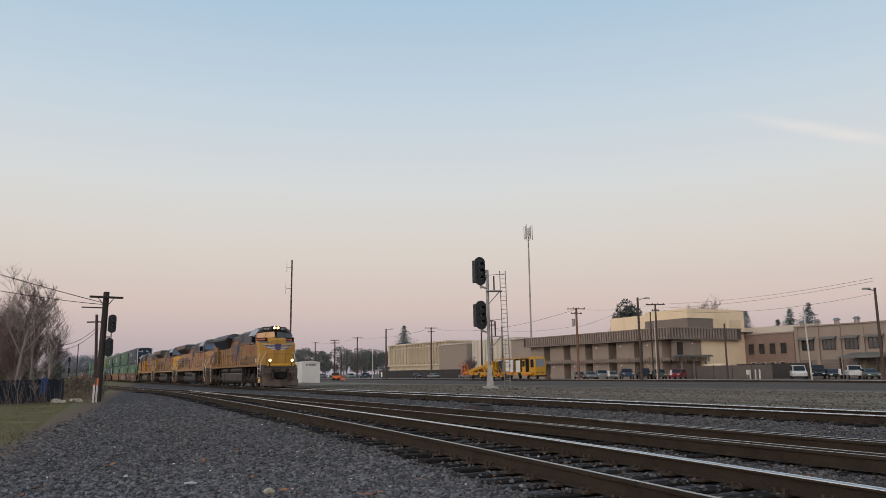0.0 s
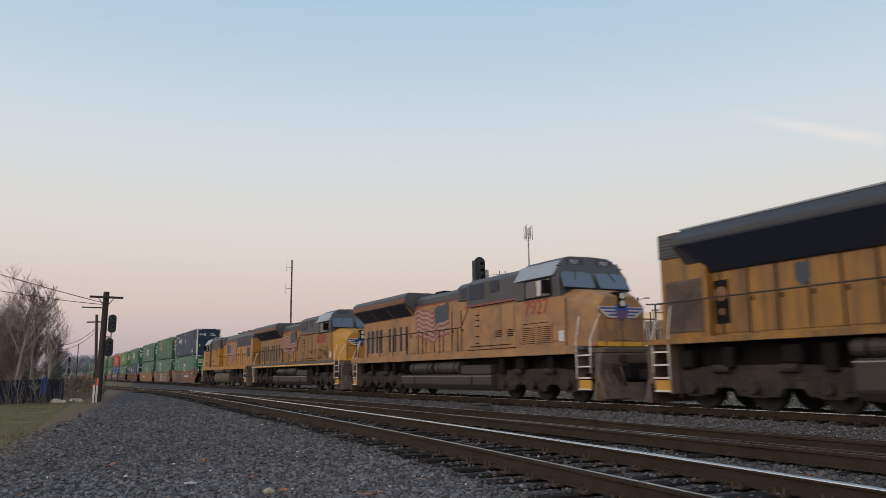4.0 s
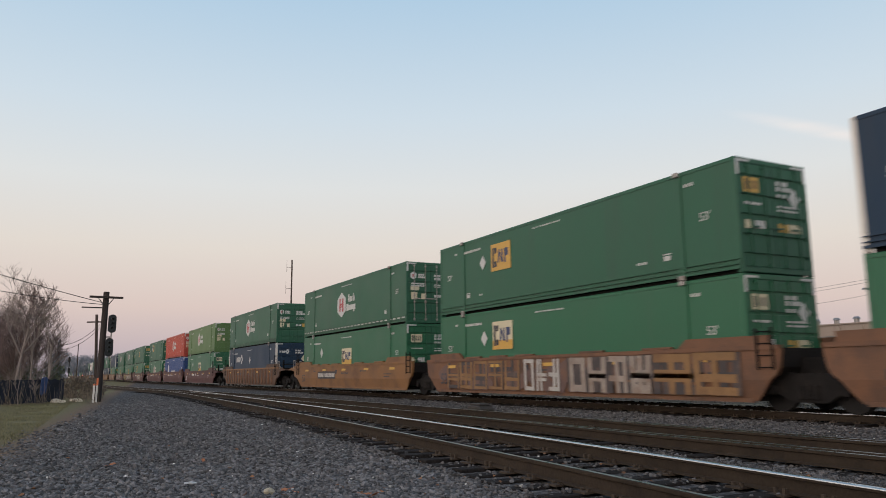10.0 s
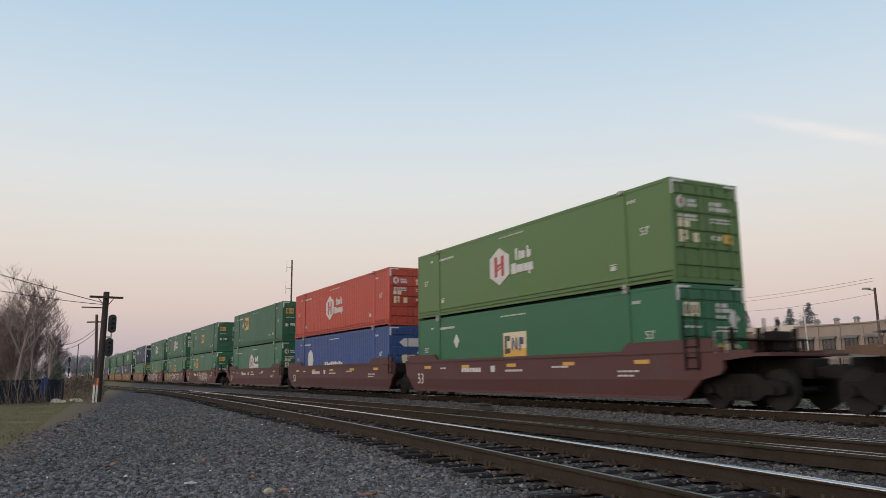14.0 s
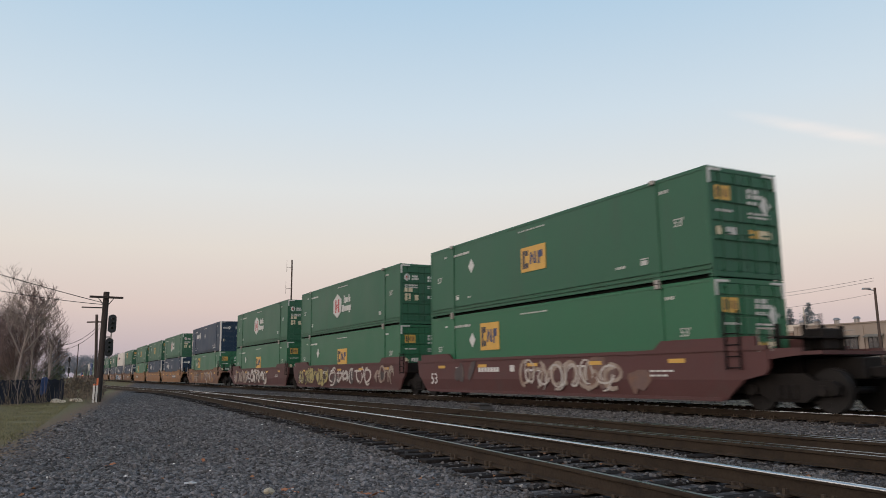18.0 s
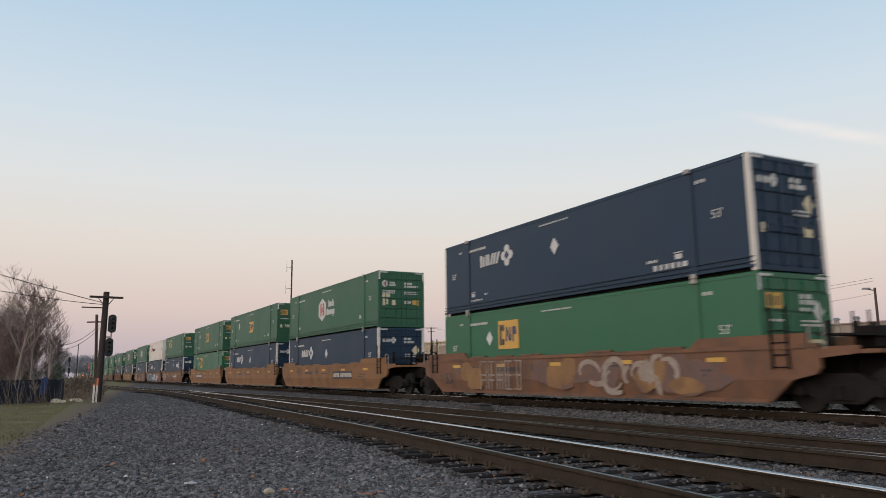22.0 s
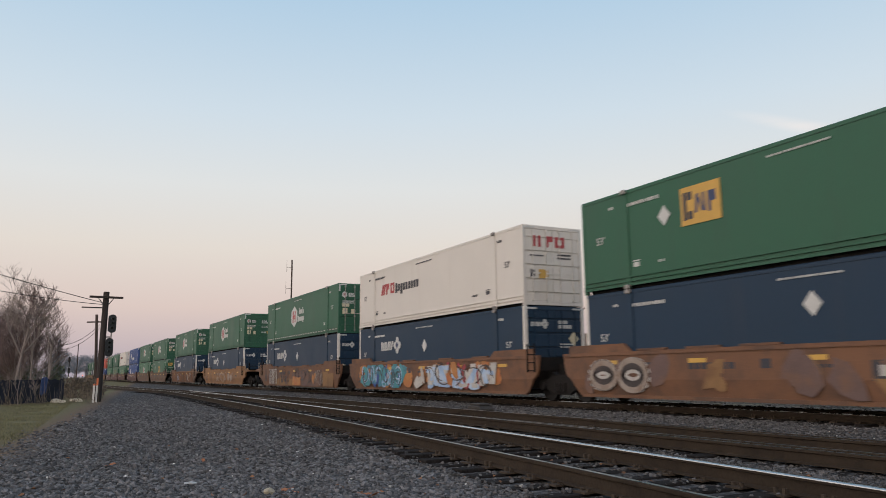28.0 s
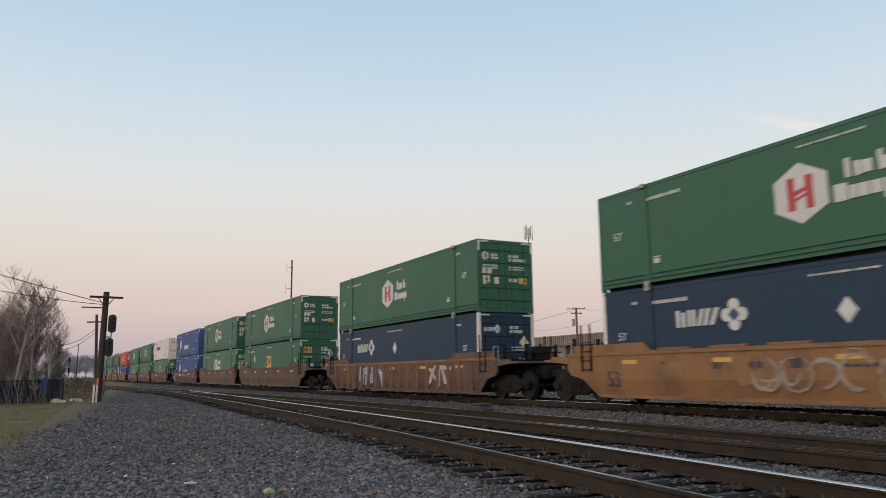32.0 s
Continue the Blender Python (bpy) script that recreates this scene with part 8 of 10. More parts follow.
def warehouse():
    b = thing("warehouse", "long cream warehouse with upright ribs and slotted walls", "building")
    x = 92.0
    part("wall", lambda bm: bx(bm, x, 125, 173, 211, G, 9.0), "cream_grey", b)
    part("cornice", lambda bm: bx(bm, x - 0.5, 125, 172.5, 211.5, 9.0, 9.4), "cream_grey", b, bevel=0.05)
    part("base_ledge", lambda bm: bx(bm, x - 0.5, x, 172.5, 211.5, 3.0, 3.4), "cream_grey", b)
    part("upper_ledge", lambda bm: bx(bm, x - 0.45, x, 172.6, 211.4, 7.9, 8.15), "cream_grey", b)
    for k in range(20):
        for d in (0.0, 0.62):
            part("rib", lambda bm: bx(bm, x - 0.40, x, -0.17, 0.17, 3.4, 9.0), "cream_grey", b, key="whrib", at=(0, 173.6 + 1.93 * k + d, 0))
        part("narrow_window", lambda bm: bx(bm, x - 0.03, x + 0.02, -0.2, 0.2, 4.4, 7.7), "brown_wall", b, key="whwin", at=(0, 174.97 + 1.93 * k, 0))
        part("slot", lambda bm: bx(bm, x - 0.03, x + 0.02, -0.35, 0.35, 8.2, 8.9), "dark_wall", b, key="whslot", at=(0, 174.97 + 1.93 * k, 0))
        part("slot", lambda bm: bx(bm, x - 0.03, x + 0.02, -0.35, 0.35, 3.45, 4.1), "dark_wall", b, key="whslot2", at=(0, 174.97 + 1.93 * k, 0))
    a = thing("tan_annex", "plain tan annex with low roof beside the warehouse", "building")
    part("wall", lambda bm: bx(bm, 89, 112, 158, 172.4, G, 7.9), "tan_wall", a)
    part("roof_cap", lambda bm: bx(bm, 88.8, 112, 157.8, 172.4, 7.9, 8.15), "pale_panel", a)
    p = thing("ribbed_shed", "pale ribbed metal shed behind the yard machine", "building")
    part("wall", lambda bm: bx(bm, 86, 105, 132, 150, G, 8.2), "pale_panel", p)
    for k in range(11):
        part("rib", lambda bm: bx(bm, 85.8, 86, -0.35, 0.35, G, 8.1), "pale_panel", p, key="psrib", at=(0, 132.9 + 1.65 * k, 0))
    q = thing("brown_shed", "plain brown block building beside the offices", "building")
    part("wall", lambda bm: bx(bm, 84, 104, 112, 130.5, G, 7.3), "tan_wall", q)
    part("roof_cap", lambda bm: bx(bm, 83.8, 104, 111.8, 130.6, 7.3, 7.55), "brown_wall", q)


def yard_store():
    """What stands behind the screened fence: a low cream roof; bollards before it."""
    r = thing("low_shed", "low shed with a pale cream roof behind the screened fence", "shed")
    part("wall", lambda bm: bx(bm, 78.2, 81.0, 71.2, 74.0, G, 1.45), "brown_wall", r)
    part("roof", lambda bm: prism(bm, [(78.0, 1.45), (81.2, 1.45), (81.0, 1.65), (79.6, 1.86), (78.2, 1.65)], "y", 71.0, 74.2), "cream", r, "pale cream shallow roof", bevel=0.02)
    for y in (62.6, 63.2, 64.0):
        p = thing("bollard", "pale yellow bollard by the gate", "bollard", "bollards by the gate", m=pose(75.2, y, G))
        part("shaft", lambda bm: rod(bm, (0, 0, 0), (0, 0, 1.15), 0.09, 8), "pale_panel", p, key="bollard")
        part("cap", lambda bm: rod(bm, (0, 0, 1.15), (0, 0, 1.2), 0.09, 8, 0.05), "pale_panel", p, key="bollardcap")


yard_store()
brick_building()
corner_building()
warehouse()


def fence(name, label, x, y0, y1, height, mat, pitch=3.0, slats=False):
    f = thing(name, label, "fence")
    n = int((y1 - y0) / pitch)
    for k in range(n + 1):
        part("post", lambda bm: rod(bm, (0, 0, G), (0, 0, G + height + 0.1), 0.05, 6), "dark_metal", f, key=("fpost", height), at=(x, y0 + pitch * k, 0))
    for k in range(n):
        if slats:
            part("panel", lambda bm: [bx(bm, -0.02, 0.02, 0.06 + 0.3 * j, 0.06 + 0.3 * j + 0.26, G + 0.05, G + height) for j in range(int(pitch / 0.3))], mat, f, key=("fslat", height, pitch), at=(x, y0 + pitch * k, 0))
        else:
            part("panel", lambda bm: bx(bm, -0.015, 0.015, 0.05, pitch - 0.05, G + 0.05, G + height), mat, f, key=("fpanel", height, pitch), at=(x, y0 + pitch * k, 0))
    return f


fence("slatted_fence", "dark slatted fence in front of the warehouse", 84.0, 131, 200, 2.0, "fence_dark", 3.0, True)
fence("screen_fence", "grey-brown screened fence beside the parking strip", 76.5, 61.8, 74.4, 1.75, "fence_grey")
fence("rear_screen_fence", "tall grey-brown screen fence behind", 84.5, 62.5, 75.5, 1.95, "fence_dark")


def pole(name, label, x, y, top, r=0.14, mat="wood_pole", arms=(), lamp=None, lean=0.0, extra=None, category="utility pole"):
    """An upright pole; arms: (height below the top, half length); lamp: reach of a street lamp's arm along the view."""
    h = top - G
    p = thing(name, label, category, m=pose(x, y, G, 0, lean, -27.5))
    part("shaft", lambda bm: rod(bm, (0, 0, -0.2), (0, 0, h), r, 8, r * 0.72), mat, p)
    for d, half in arms:
        a = part("crossarm", lambda bm: bx(bm, -half, half, -0.08, 0.04, h - d - 0.06, h - d + 0.06), mat, p)
        for k in range(4):
            part("insulator", lambda bm: rod(bm, (0, 0, 0), (0, 0, 0.16), 0.05, 6), "dark_metal", a, key="insulator", at=(-half + 0.15 + k * (2 * half - 0.3) / 3, -0.02, h - d + 0.06))
    if lamp:
        part("lamp_arm", lambda bm: rod(bm, (0, 0, h - 0.25), (lamp, 0, h - 0.1), 0.045, 6), "steel", p)
        part("lamp_head", lambda bm: prism(bm, [(lamp - 0.35, h - 0.14), (lamp + 0.35, h - 0.14), (lamp + 0.25, h), (lamp - 0.25, h)], "y", -0.14, 0.14), "steel", p)
    if extra == "transformer":
        part("transformer", lambda bm: rod(bm, (-0.45, 0, h - 2.6), (-0.45, 0, h - 1.6), 0.26, 10), "casting", p)
    return p


pole("utility_pole", "tall reddish wooden pole with crossarms and transformer", 66.5, 86.0, 9.95, 0.20, "wood_pale", ((0.15, 1.3), (0.8, 0.8)), extra="transformer")
pole("street_lamp", "dark wooden lamp pole with short lamp arm", 61.9, 68.2, 9.6, 0.17, "wood_pole", lamp=1.1, category="street lamp")
pole("utility_pole", "dark wooden pole with two crossarms", 68.8, 72.6, 9.45, 0.15, "wood_pole", ((0.1, 1.2), (0.9, 0.5)))
pole("utility_pole", "short wooden pole beside crossarm pole", 69.1, 73.9, 8.5, 0.11, "wood_pole")
pole("flagpole", "thin pale metal pole", 66.4, 70.4, 7.2, 0.06, "pale_panel", category="pole")
pole("utility_pole", "short wooden pole at the screen fence", 68.5, 61.4, 6.2, 0.12, "wood_pole")
pole("lamp_pole", "slender pale metal pole with a white base", 65.2, 48.3, 6.9, 0.085, "pale_panel", category="pole", lean=-2.0)
pole("street_lamp", "wooden pole with a street lamp arm", 63.6, 40.2, 7.9, 0.14, "wood_pole", lamp=-0.75, category="street lamp")
pole("street_lamp", "dark lamp pole with a short arm", 60.3, 140.1, 9.95, 0.18, "wood_pole", lamp=1.2, category="street lamp")
pole("utility_pole", "wooden pole with stacked crossarms by the warehouse", 77.3, 153.6, 11.3, 0.20, "wood_pole", ((0.15, 1.5), (1.0, 0.8)))
pole("utility_pole", "distant wooden pole with crossarms", 61.4, 173.9, 9.2, 0.18, "wood_pole", ((0.15, 1.1), (0.8, 1.1)))
pole("utility_pole", "distant wooden pole with crossarms", 73.4, 190.0, 10.75, 0.2, "wood_pole", ((0.2, 1.3),))
pole("utility_pole", "distant wooden pole with crossarms", 72.9, 224.4, 10.8, 0.2, "wood_pole", ((0.2, 1.2),))
pole("yard_pole", "short dark pole in the yard", 52.2, 144.0, 5.2, 0.16, "wood_pole", category="pole")
pole("yard_pole", "dark pole with a short lamp arm", 67.2, 181.2, 7.4, 0.16, "wood_pole", lamp=-0.6, category="pole")
pole("white_lamp_pole", "pale lamp pole with two arms", 73.4, 179.2, 7.2, 0.1, "pale_panel", ((0.3, 0.9),), category="pole")
pole("yard_pole", "slim dark pole near the signal mast", 67.0, 113.6, 9.75, 0.17, "wood_pole", category="pole")
pole("utility_pole", "dark pole with crossarm behind the signal mast", 58.1, 95.5, 8.6, 0.13, "wood_pole", ((0.1, 0.55), (0.7, 0.4)))
pole("yard_pole", "dark pole behind the signal ladder", 59.4, 94.7, 7.7, 0.13, "wood_pole", category="pole")

mast = thing("radio_mast", "tall thin dark radio mast with whip antennas", "antenna mast", m=pose(37.4, 129.1, G, 0, 0, -27.5))
part("shaft", lambda bm: rod(bm, (0, 0, 0), (0, 0, 21.3), 0.17, 8, 0.13), "wood_pole", mast)
for z, d in ((20.0, -0.9), (16.2, -1.0)):
    part("antenna", lambda bm: [rod(bm, (d, 0, z - 0.9), (d, 0, z + 1.2), 0.03, 5), rod(bm, (d, 0, z), (0, 0, z), 0.03, 5)], "dark_metal", mast)
tower = thing("cell_tower", "tall pale monopole with antenna panels at its top", "cell tower", m=pose(97.5, 143.0, G, 0, 0, -27.5))
part("shaft", lambda bm: rod(bm, (0, 0, 0), (0, 0, 32.3), 0.24, 10, 0.15), "casting", tower)
for k in range(6):
    a = k * math.pi / 3
    arm = part("antenna_arm", lambda bm: rod(bm, (0, 0, 33.0), (0.95 * math.cos(a), 0.95 * math.sin(a), 33.0), 0.05, 5), "steel", tower)
    part("antenna_panel", lambda bm: bx(bm, -0.07, 0.07, -0.07, 0.07, 31.6, 35.1 - 0.4 * (k % 2)), "casting", arm, key=("panel", k % 2), at=(0.95 * math.cos(a), 0.95 * math.sin(a), 0))
part("top_tube", lambda bm: rod(bm, (0, 0, 32.2), (0, 0, 34.4), 0.16, 8), "pale_panel", tower)


def wire(name, label, p, q, sag, r=0.013, n=14):
    p, q = Vector(p), Vector(q)
    w = thing(name, label, "cable")

    def fill(bm):
        pts = [p.lerp(q, i / n) + Vector((0, 0, -4 * sag * (i / n) * (1 - i / n))) for i in range(n + 1)]
        loft(bm, [[c + r * Vector((math.cos(a), 0.3 * math.sin(a), math.sin(a))) for a in (0.5, 2.1, 3.7, 5.3)] for c in pts])
    part("strand", fill, "cable", w)


for za, zb in ((9.7, 7.55), (9.2, 7.3)):
    wire("power_line", "thin black overhead cable between poles", (68.8, 72.6, za - 0.3), (63.6, 40.2, zb + 1.2), 0.5)
wire("power_line", "thin black overhead cable between poles", (68.8, 72.6, 8.7), (63.6, 40.2, 7.4), 0.9)
wire("power_line", "thin black overhead cable between poles", (66.5, 86.0, 9.8), (68.8, 72.6, 9.35), 0.4)
wire("power_line", "thin black overhead cable between poles", (66.5, 86.0, 9.75), (77.3, 153.6, 11.1), 1.6, 0.02)
wire("power_line", "thin black overhead cable between poles", (77.3, 153.6, 11.1), (73.4, 190.0, 10.5), 0.8, 0.02)
wire("power_line", "thin black overhead cable between poles", (73.4, 190.0, 10.5), (72.9, 224.4, 10.6), 0.6, 0.02)
wire("power_line", "thin black overhead cable between poles", (66.5, 86.0, 7.2), (61.9, 68.2, 9.0), 0.3)
wire("power_line", "thin black overhead cable between poles", (67.0, 113.6, 8.7), (66.5, 86.0, 7.4), 0.7)


PLAN[0] = Matrix.Identity(4)


# ---- signals ----
def signal_head(parent, m, key="near"):
    h = part("signal_head", lambda bm: prism(bm, [(0.44 * math.cos(a), (0.62 if math.sin(a) > 0 else -0.62) + 0.40 * math.sin(a)) for a in [i * math.pi / 8 for i in range(16)]], "y", -0.03, 0.03), "black", parent, "black target signal head", key="sig_plate", at=m)
    part("housing", lambda bm: bx(bm, -0.33, 0.33, 0.03, 0.55, -0.80, 0.80), "black", h, key="sig_house", bevel=0.03)
    for z in (0.48, 0.0, -0.48):
        part("hood", lambda bm: loft(bm, [[(k * math.cos(a), y, k * math.sin(a)) for k, a in [(0.19, i * math.pi / 8) for i in range(9)] + [(0.16, (8 - i) * math.pi / 8) for i in range(9)]] for y in (-0.34, -0.02)]), "black", h, key="sig_hood", at=(0, 0, z))
        part("lens", lambda bm: rod(bm, (0, -0.04, 0), (0, -0.02, 0), 0.11, 10), "glass", h, key="sig_lens", at=(0, 0, z))
    return h


def signal_mast():
    s = thing("signal_mast", "grey railway signal mast with two black heads and ladder", "railway signal", m=pose(27.4, 45.4, G, 0, -0.4, -27.5))
    part("foundation", lambda bm: bx(bm, -0.5, 0.5, -0.5, 0.5, -0.1, 0.25), "concrete", s, bevel=0.03)
    part("base_skirt", lambda bm: rod(bm, (0, 0, 0.25), (0, 0, 1.7), 0.36, 4, 0.14), "steel", s)
    part("mast_tube", lambda bm: rod(bm, (0, 0, 1.0), (0, 0, 8.4), 0.115, 10), "steel", s)
    for z in (8.3, 5.18):
        signal_head(s, pose(-0.50, -0.1, z, 0, 0, 30))
        part("head_bracket", lambda bm: [rod(bm, (-0.5, 0.1, z - 1.05), (0, 0, z - 1.25), 0.07, 8), rod(bm, (-0.45, 0.1, z - 1.2), (-0.45, 0.1, z - 0.75), 0.09, 8)], "casting", s)
    lad = part("ladder", lambda bm: [rod(bm, (x, 0, 0.0), (x - 0.12, 0, 8.3), 0.03, 5) for x in (1.02, 1.42)], "steel", s, "tall narrow ladder")
    for k in range(26):
        part("rung", lambda bm: rod(bm, (0, 0, 0), (0.40, 0, 0), 0.018, 5), "steel", lad, key="rung", at=(1.02 - 0.12 * (0.3 + 0.31 * k) / 8.3, 0, 0.3 + 0.31 * k))
    for z in (6.88, 3.68):
        pl = part("platform", lambda bm: bx(bm, -0.1, 1.02, -0.35, 0.35, z - 0.04, z + 0.02), "steel", s, "small service platform")
        part("brace", lambda bm: rod(bm, (0.02, 0, z - 0.95), (0.85, 0, z - 0.05), 0.035, 6), "steel", pl)
        part("rail_post", lambda bm: bx(bm, 0.42, 0.52, -0.05, 0.05, z, z + 1.05), "dark_metal", pl)
        part("rail_bar", lambda bm: rod(bm, (0.0, 0, z + 1.12), (1.2, 0, z + 1.22), 0.02, 5), "steel", pl)
    stones("mast_gravel", "pale stones heaped round the mast", "yard_stone", 420, lambda rng, n: np.stack((27.6 + rng.normal(0, 1.3, n), 45.0 + rng.normal(0, 0.9, n), np.full(n, G + 0.04)), -1), (0.06, 0.14), 21)


signal_mast()


def old_pole():
    s = thing("telegraph_pole", "short dark wooden telegraph pole with crossarm and brackets", "utility pole", m=pose(2.22, 39.3, G, 0, 1.0, -3.5))
    part("shaft", lambda bm: rod(bm, (0, 0, -0.2), (0, 0, 5.2), 0.155, 10, 0.135), "creosote", s)
    part("crossarm", lambda bm: bx(bm, -0.72, 0.76, -0.2, -0.12, 4.88, 4.98), "creosote", s)
    part("lower_arm", lambda bm: rod(bm, (-1.02, -0.1, 4.42), (0, -0.1, 4.42), 0.03, 6), "dark_metal", s)
    part("brace", lambda bm: [rod(bm, (-0.35, -0.16, 4.9), (-0.08, -0.16, 4.55), 0.02, 5), rod(bm, (0.35, -0.16, 4.9), (0.1, -0.16, 4.55), 0.02, 5)], "dark_metal", s)
    arm = part("signal_bracket", lambda bm: [rod(bm, (0.1, 0, 3.05), (0.36, 0, 3.05), 0.03, 6), rod(bm, (0.33, 0, 2.0), (0.36, 0, 3.5), 0.03, 8), rod(bm, (0.1, 0, 2.75), (0.33, 0, 2.2), 0.02, 6)], "casting", s)
    for x, z in ((0.36, 3.68), (0.30, 2.56)):
        signal_head(s, pose(x, -0.15, z, 0, 0, 12) @ Matrix.Scale(0.43, 4))
    t = thing("telegraph_pole", "thin leaning wooden pole with a small crossarm", "utility pole", m=pose(2.75, 51.3, G, 0, -2.4, -3.5))
    part("shaft", lambda bm: rod(bm, (0, 0, -0.2), (0, 0, 5.0), 0.10, 8, 0.08), "wood_pole", t)
    part("crossarm", lambda bm: bx(bm, -0.55, 0.5, -0.12, -0.05, 4.5, 4.58), "wood_pole", t)
    for x, mt in ((1.98, "white_post"), (2.12, "white_post")):
        w = thing("marker_post", "slim white marker post with an orange top", "marker post", m=pose(x, 38.7 + 2 * (x - 2), G, 0, 1.5, 0))
        part("stake", lambda bm: bx(bm, -0.04, 0.04, -0.03, 0.03, -0.05, 0.8), mt, w)
        part("band", lambda bm: bx(bm, -0.043, 0.043, -0.033, 0.033, 0.78, 1.12 if x > 2.05 else 0.86), "post_orange", w)


old_pole()
wire("service_cable", "thick black cable sagging from the telegraph pole", (2.3, 39.25, 4.42), (-9.0, 30.0, 6.8), 0.15, 0.022)
wire("service_cable", "black cable sagging from the telegraph pole", (2.3, 39.25, 4.36), (-9.0, 30.0, 5.7), 0.38, 0.018)
wire("service_cable", "thin cable between the two telegraph poles", (2.75, 51.3, 4.15), (-1.2, 62.0, 4.4), 1.2, 0.014)
wire("service_cable", "thin cable between the two telegraph poles", (2.75, 51.3, 3.95), (-1.2, 62.0, 4.1), 1.25, 0.014)


# ---- yard machine, shed, vehicles ----
PLAN[0] = Matrix.Translation((0, 0, 0.95)) @ Matrix.Scale(STREET, 4) @ Matrix.Translation((0, 0, -0.95))


def yard_machine():
    m = thing("track_machine", "yellow railway maintenance machine standing on the spur track", "maintenance machine", m=pose(58.2, 83.9, 0.02, 0, 0, 0) @ Matrix.Diagonal((1.0, 0.79, 0.97, 1.0)))
    part("frame", lambda bm: bx(bm, -1.1, 1.1, 0.4, 21.5, 0.62, 1.0), "machine_yellow", m, bevel=0.03)
    cab = part("cab", lambda bm: prism(bm, [(0.0, 0.35), (0.0, 1.5), (0.16, 2.95), (0.4, 3.1), (1.8, 3.1), (1.8, 0.35)], "x", -0.5, 1.2), "machine_yellow", m, "yellow driver's cab", bevel=0.05)
    part("front_window", lambda bm: prism(bm, [(0.03, 1.72), (0.13, 2.75), (0.10, 2.75), (0.0, 1.72)], "x", -0.35, 1.0), "glass_bright", cab, "windscreen with pale sky put into its colour")
    part("front_vent", lambda bm: [bx(bm, x, x + 0.5, -0.03, 0.02, 0.85, 0.92) for x in (-0.4, 0.4)], "dark_metal", cab, "dark vents below the windscreen")
    part("side_window", lambda bm: bx(bm, -0.52, -0.48, 0.45, 1.35, 1.6, 2.7), "car_glass", cab)
    part("bumper", lambda bm: bx(bm, -0.55, 1.25, -0.12, 0.02, 0.35, 0.55), "dark_metal", cab)
    part("cab_door", lambda bm: bx(bm, -1.06, -1.0, 1.95, 3.0, 0.7, 2.7), "machine_yellow", m, "yellow door panel with a window", bevel=0.02)
    part("door_window", lambda bm: bx(bm, -1.08, -1.05, 2.1, 2.85, 1.75, 2.55), "car_glass", m)
    part("roof_canopy", lambda bm: bx(bm, -1.25, 1.25, 2.7, 11.5, 2.85, 2.95), "machine_yellow", m)
    for y in (3.4, 5.2, 8.2, 11.3):
        part("canopy_post", lambda bm: bx(bm, -1.2, -1.1, -0.06, 0.06, 1.0, 2.86), "machine_yellow", m, key="mpost", at=(0, y, 0))
    part("engine_cover", lambda bm: bx(bm, -1.18, 1.1, 5.6, 8.0, 1.0, 2.75), "shed_white", m, "white engine cover", bevel=0.05)
    part("door", lambda bm: bx(bm, -1.22, -1.17, 3.3, 4.6, 1.0, 2.6), "shed_white", m, bevel=0.02)
    # two black blocks put in for the dark gaps under the canopy
    part("dark_unit", lambda bm: bx(bm, -1.0, 1.0, 8.4, 10.8, 1.0, 2.6), "black", m, bevel=0.05)
    part("dark_bay", lambda bm: bx(bm, -1.12, 1.0, 4.65, 5.55, 1.0, 2.8), "black", m)
    part("cover_window", lambda bm: rod(bm, (-1.2, 6.6, 1.9), (-1.17, 6.6, 1.9), 0.28, 10), "black", m)
    part("side_tank", lambda bm: bx(bm, -1.1, 0.6, 8.3, 9.3, 1.0, 2.5), "awning", m, "grey-green upright tank", bevel=0.05)
    for k in range(9):
        part("hydraulic_ram", lambda bm: rod(bm, (0, 0, 0.55), (0, 0.5, 1.55), 0.07, 6), "dark_metal" if k % 2 else "machine_yellow", m, key="mram", at=pose(-1.25, 8.6 + 0.75 * k, 0, 0, 0, 180 * (k % 3 == 0)))
        part("side_box", lambda bm: bx(bm, -0.12, 0.12, 0, 0.5, 0, 0.4), "black" if k % 2 else "orange_paint", m, key="mbox", at=(-1.2, 1.0 + 2.3 * k, 0.38 + 0.1 * (k % 3)), bevel=0.03)
    for k in range(7):
        part("side_rail", lambda bm: rod(bm, (0, 0, 1.0), (0, 0, 2.1 - 0.1 * k), 0.03, 5), "machine_yellow", m, key=("mrail", k), at=(-1.2, 15.3 + 1.2 * k, 0))
    part("hopper", lambda bm: prism(bm, [(12.6, 2.6), (14.6, 2.6), (14.0, 1.0), (13.0, 1.0)], "x", -1.2, 1.2), "machine_yellow", m, "yellow hopper", bevel=0.04)
    part("tank", lambda bm: rod(bm, (-0.9, 12.0, 1.6), (-0.9, 14.4, 1.6), 0.55, 12), "machine_yellow", m)
    part("boom", lambda bm: prism(bm, [(15.5, 2.3), (15.5, 1.9), (24.5, 0.6), (24.5, 1.1)], "x", -0.7, 0.7), "machine_yellow", m, "long sloping conveyor boom", bevel=0.03)
    part("boom_brace", lambda bm: [rod(bm, (s * 0.8, y, 0.6), (s * 0.8, y + 1.6, 1.9 - 0.14 * (y - 15)), 0.07, 6) for s in (-1, 1) for y in (15.5, 17.5, 19.5)], "machine_yellow", m)
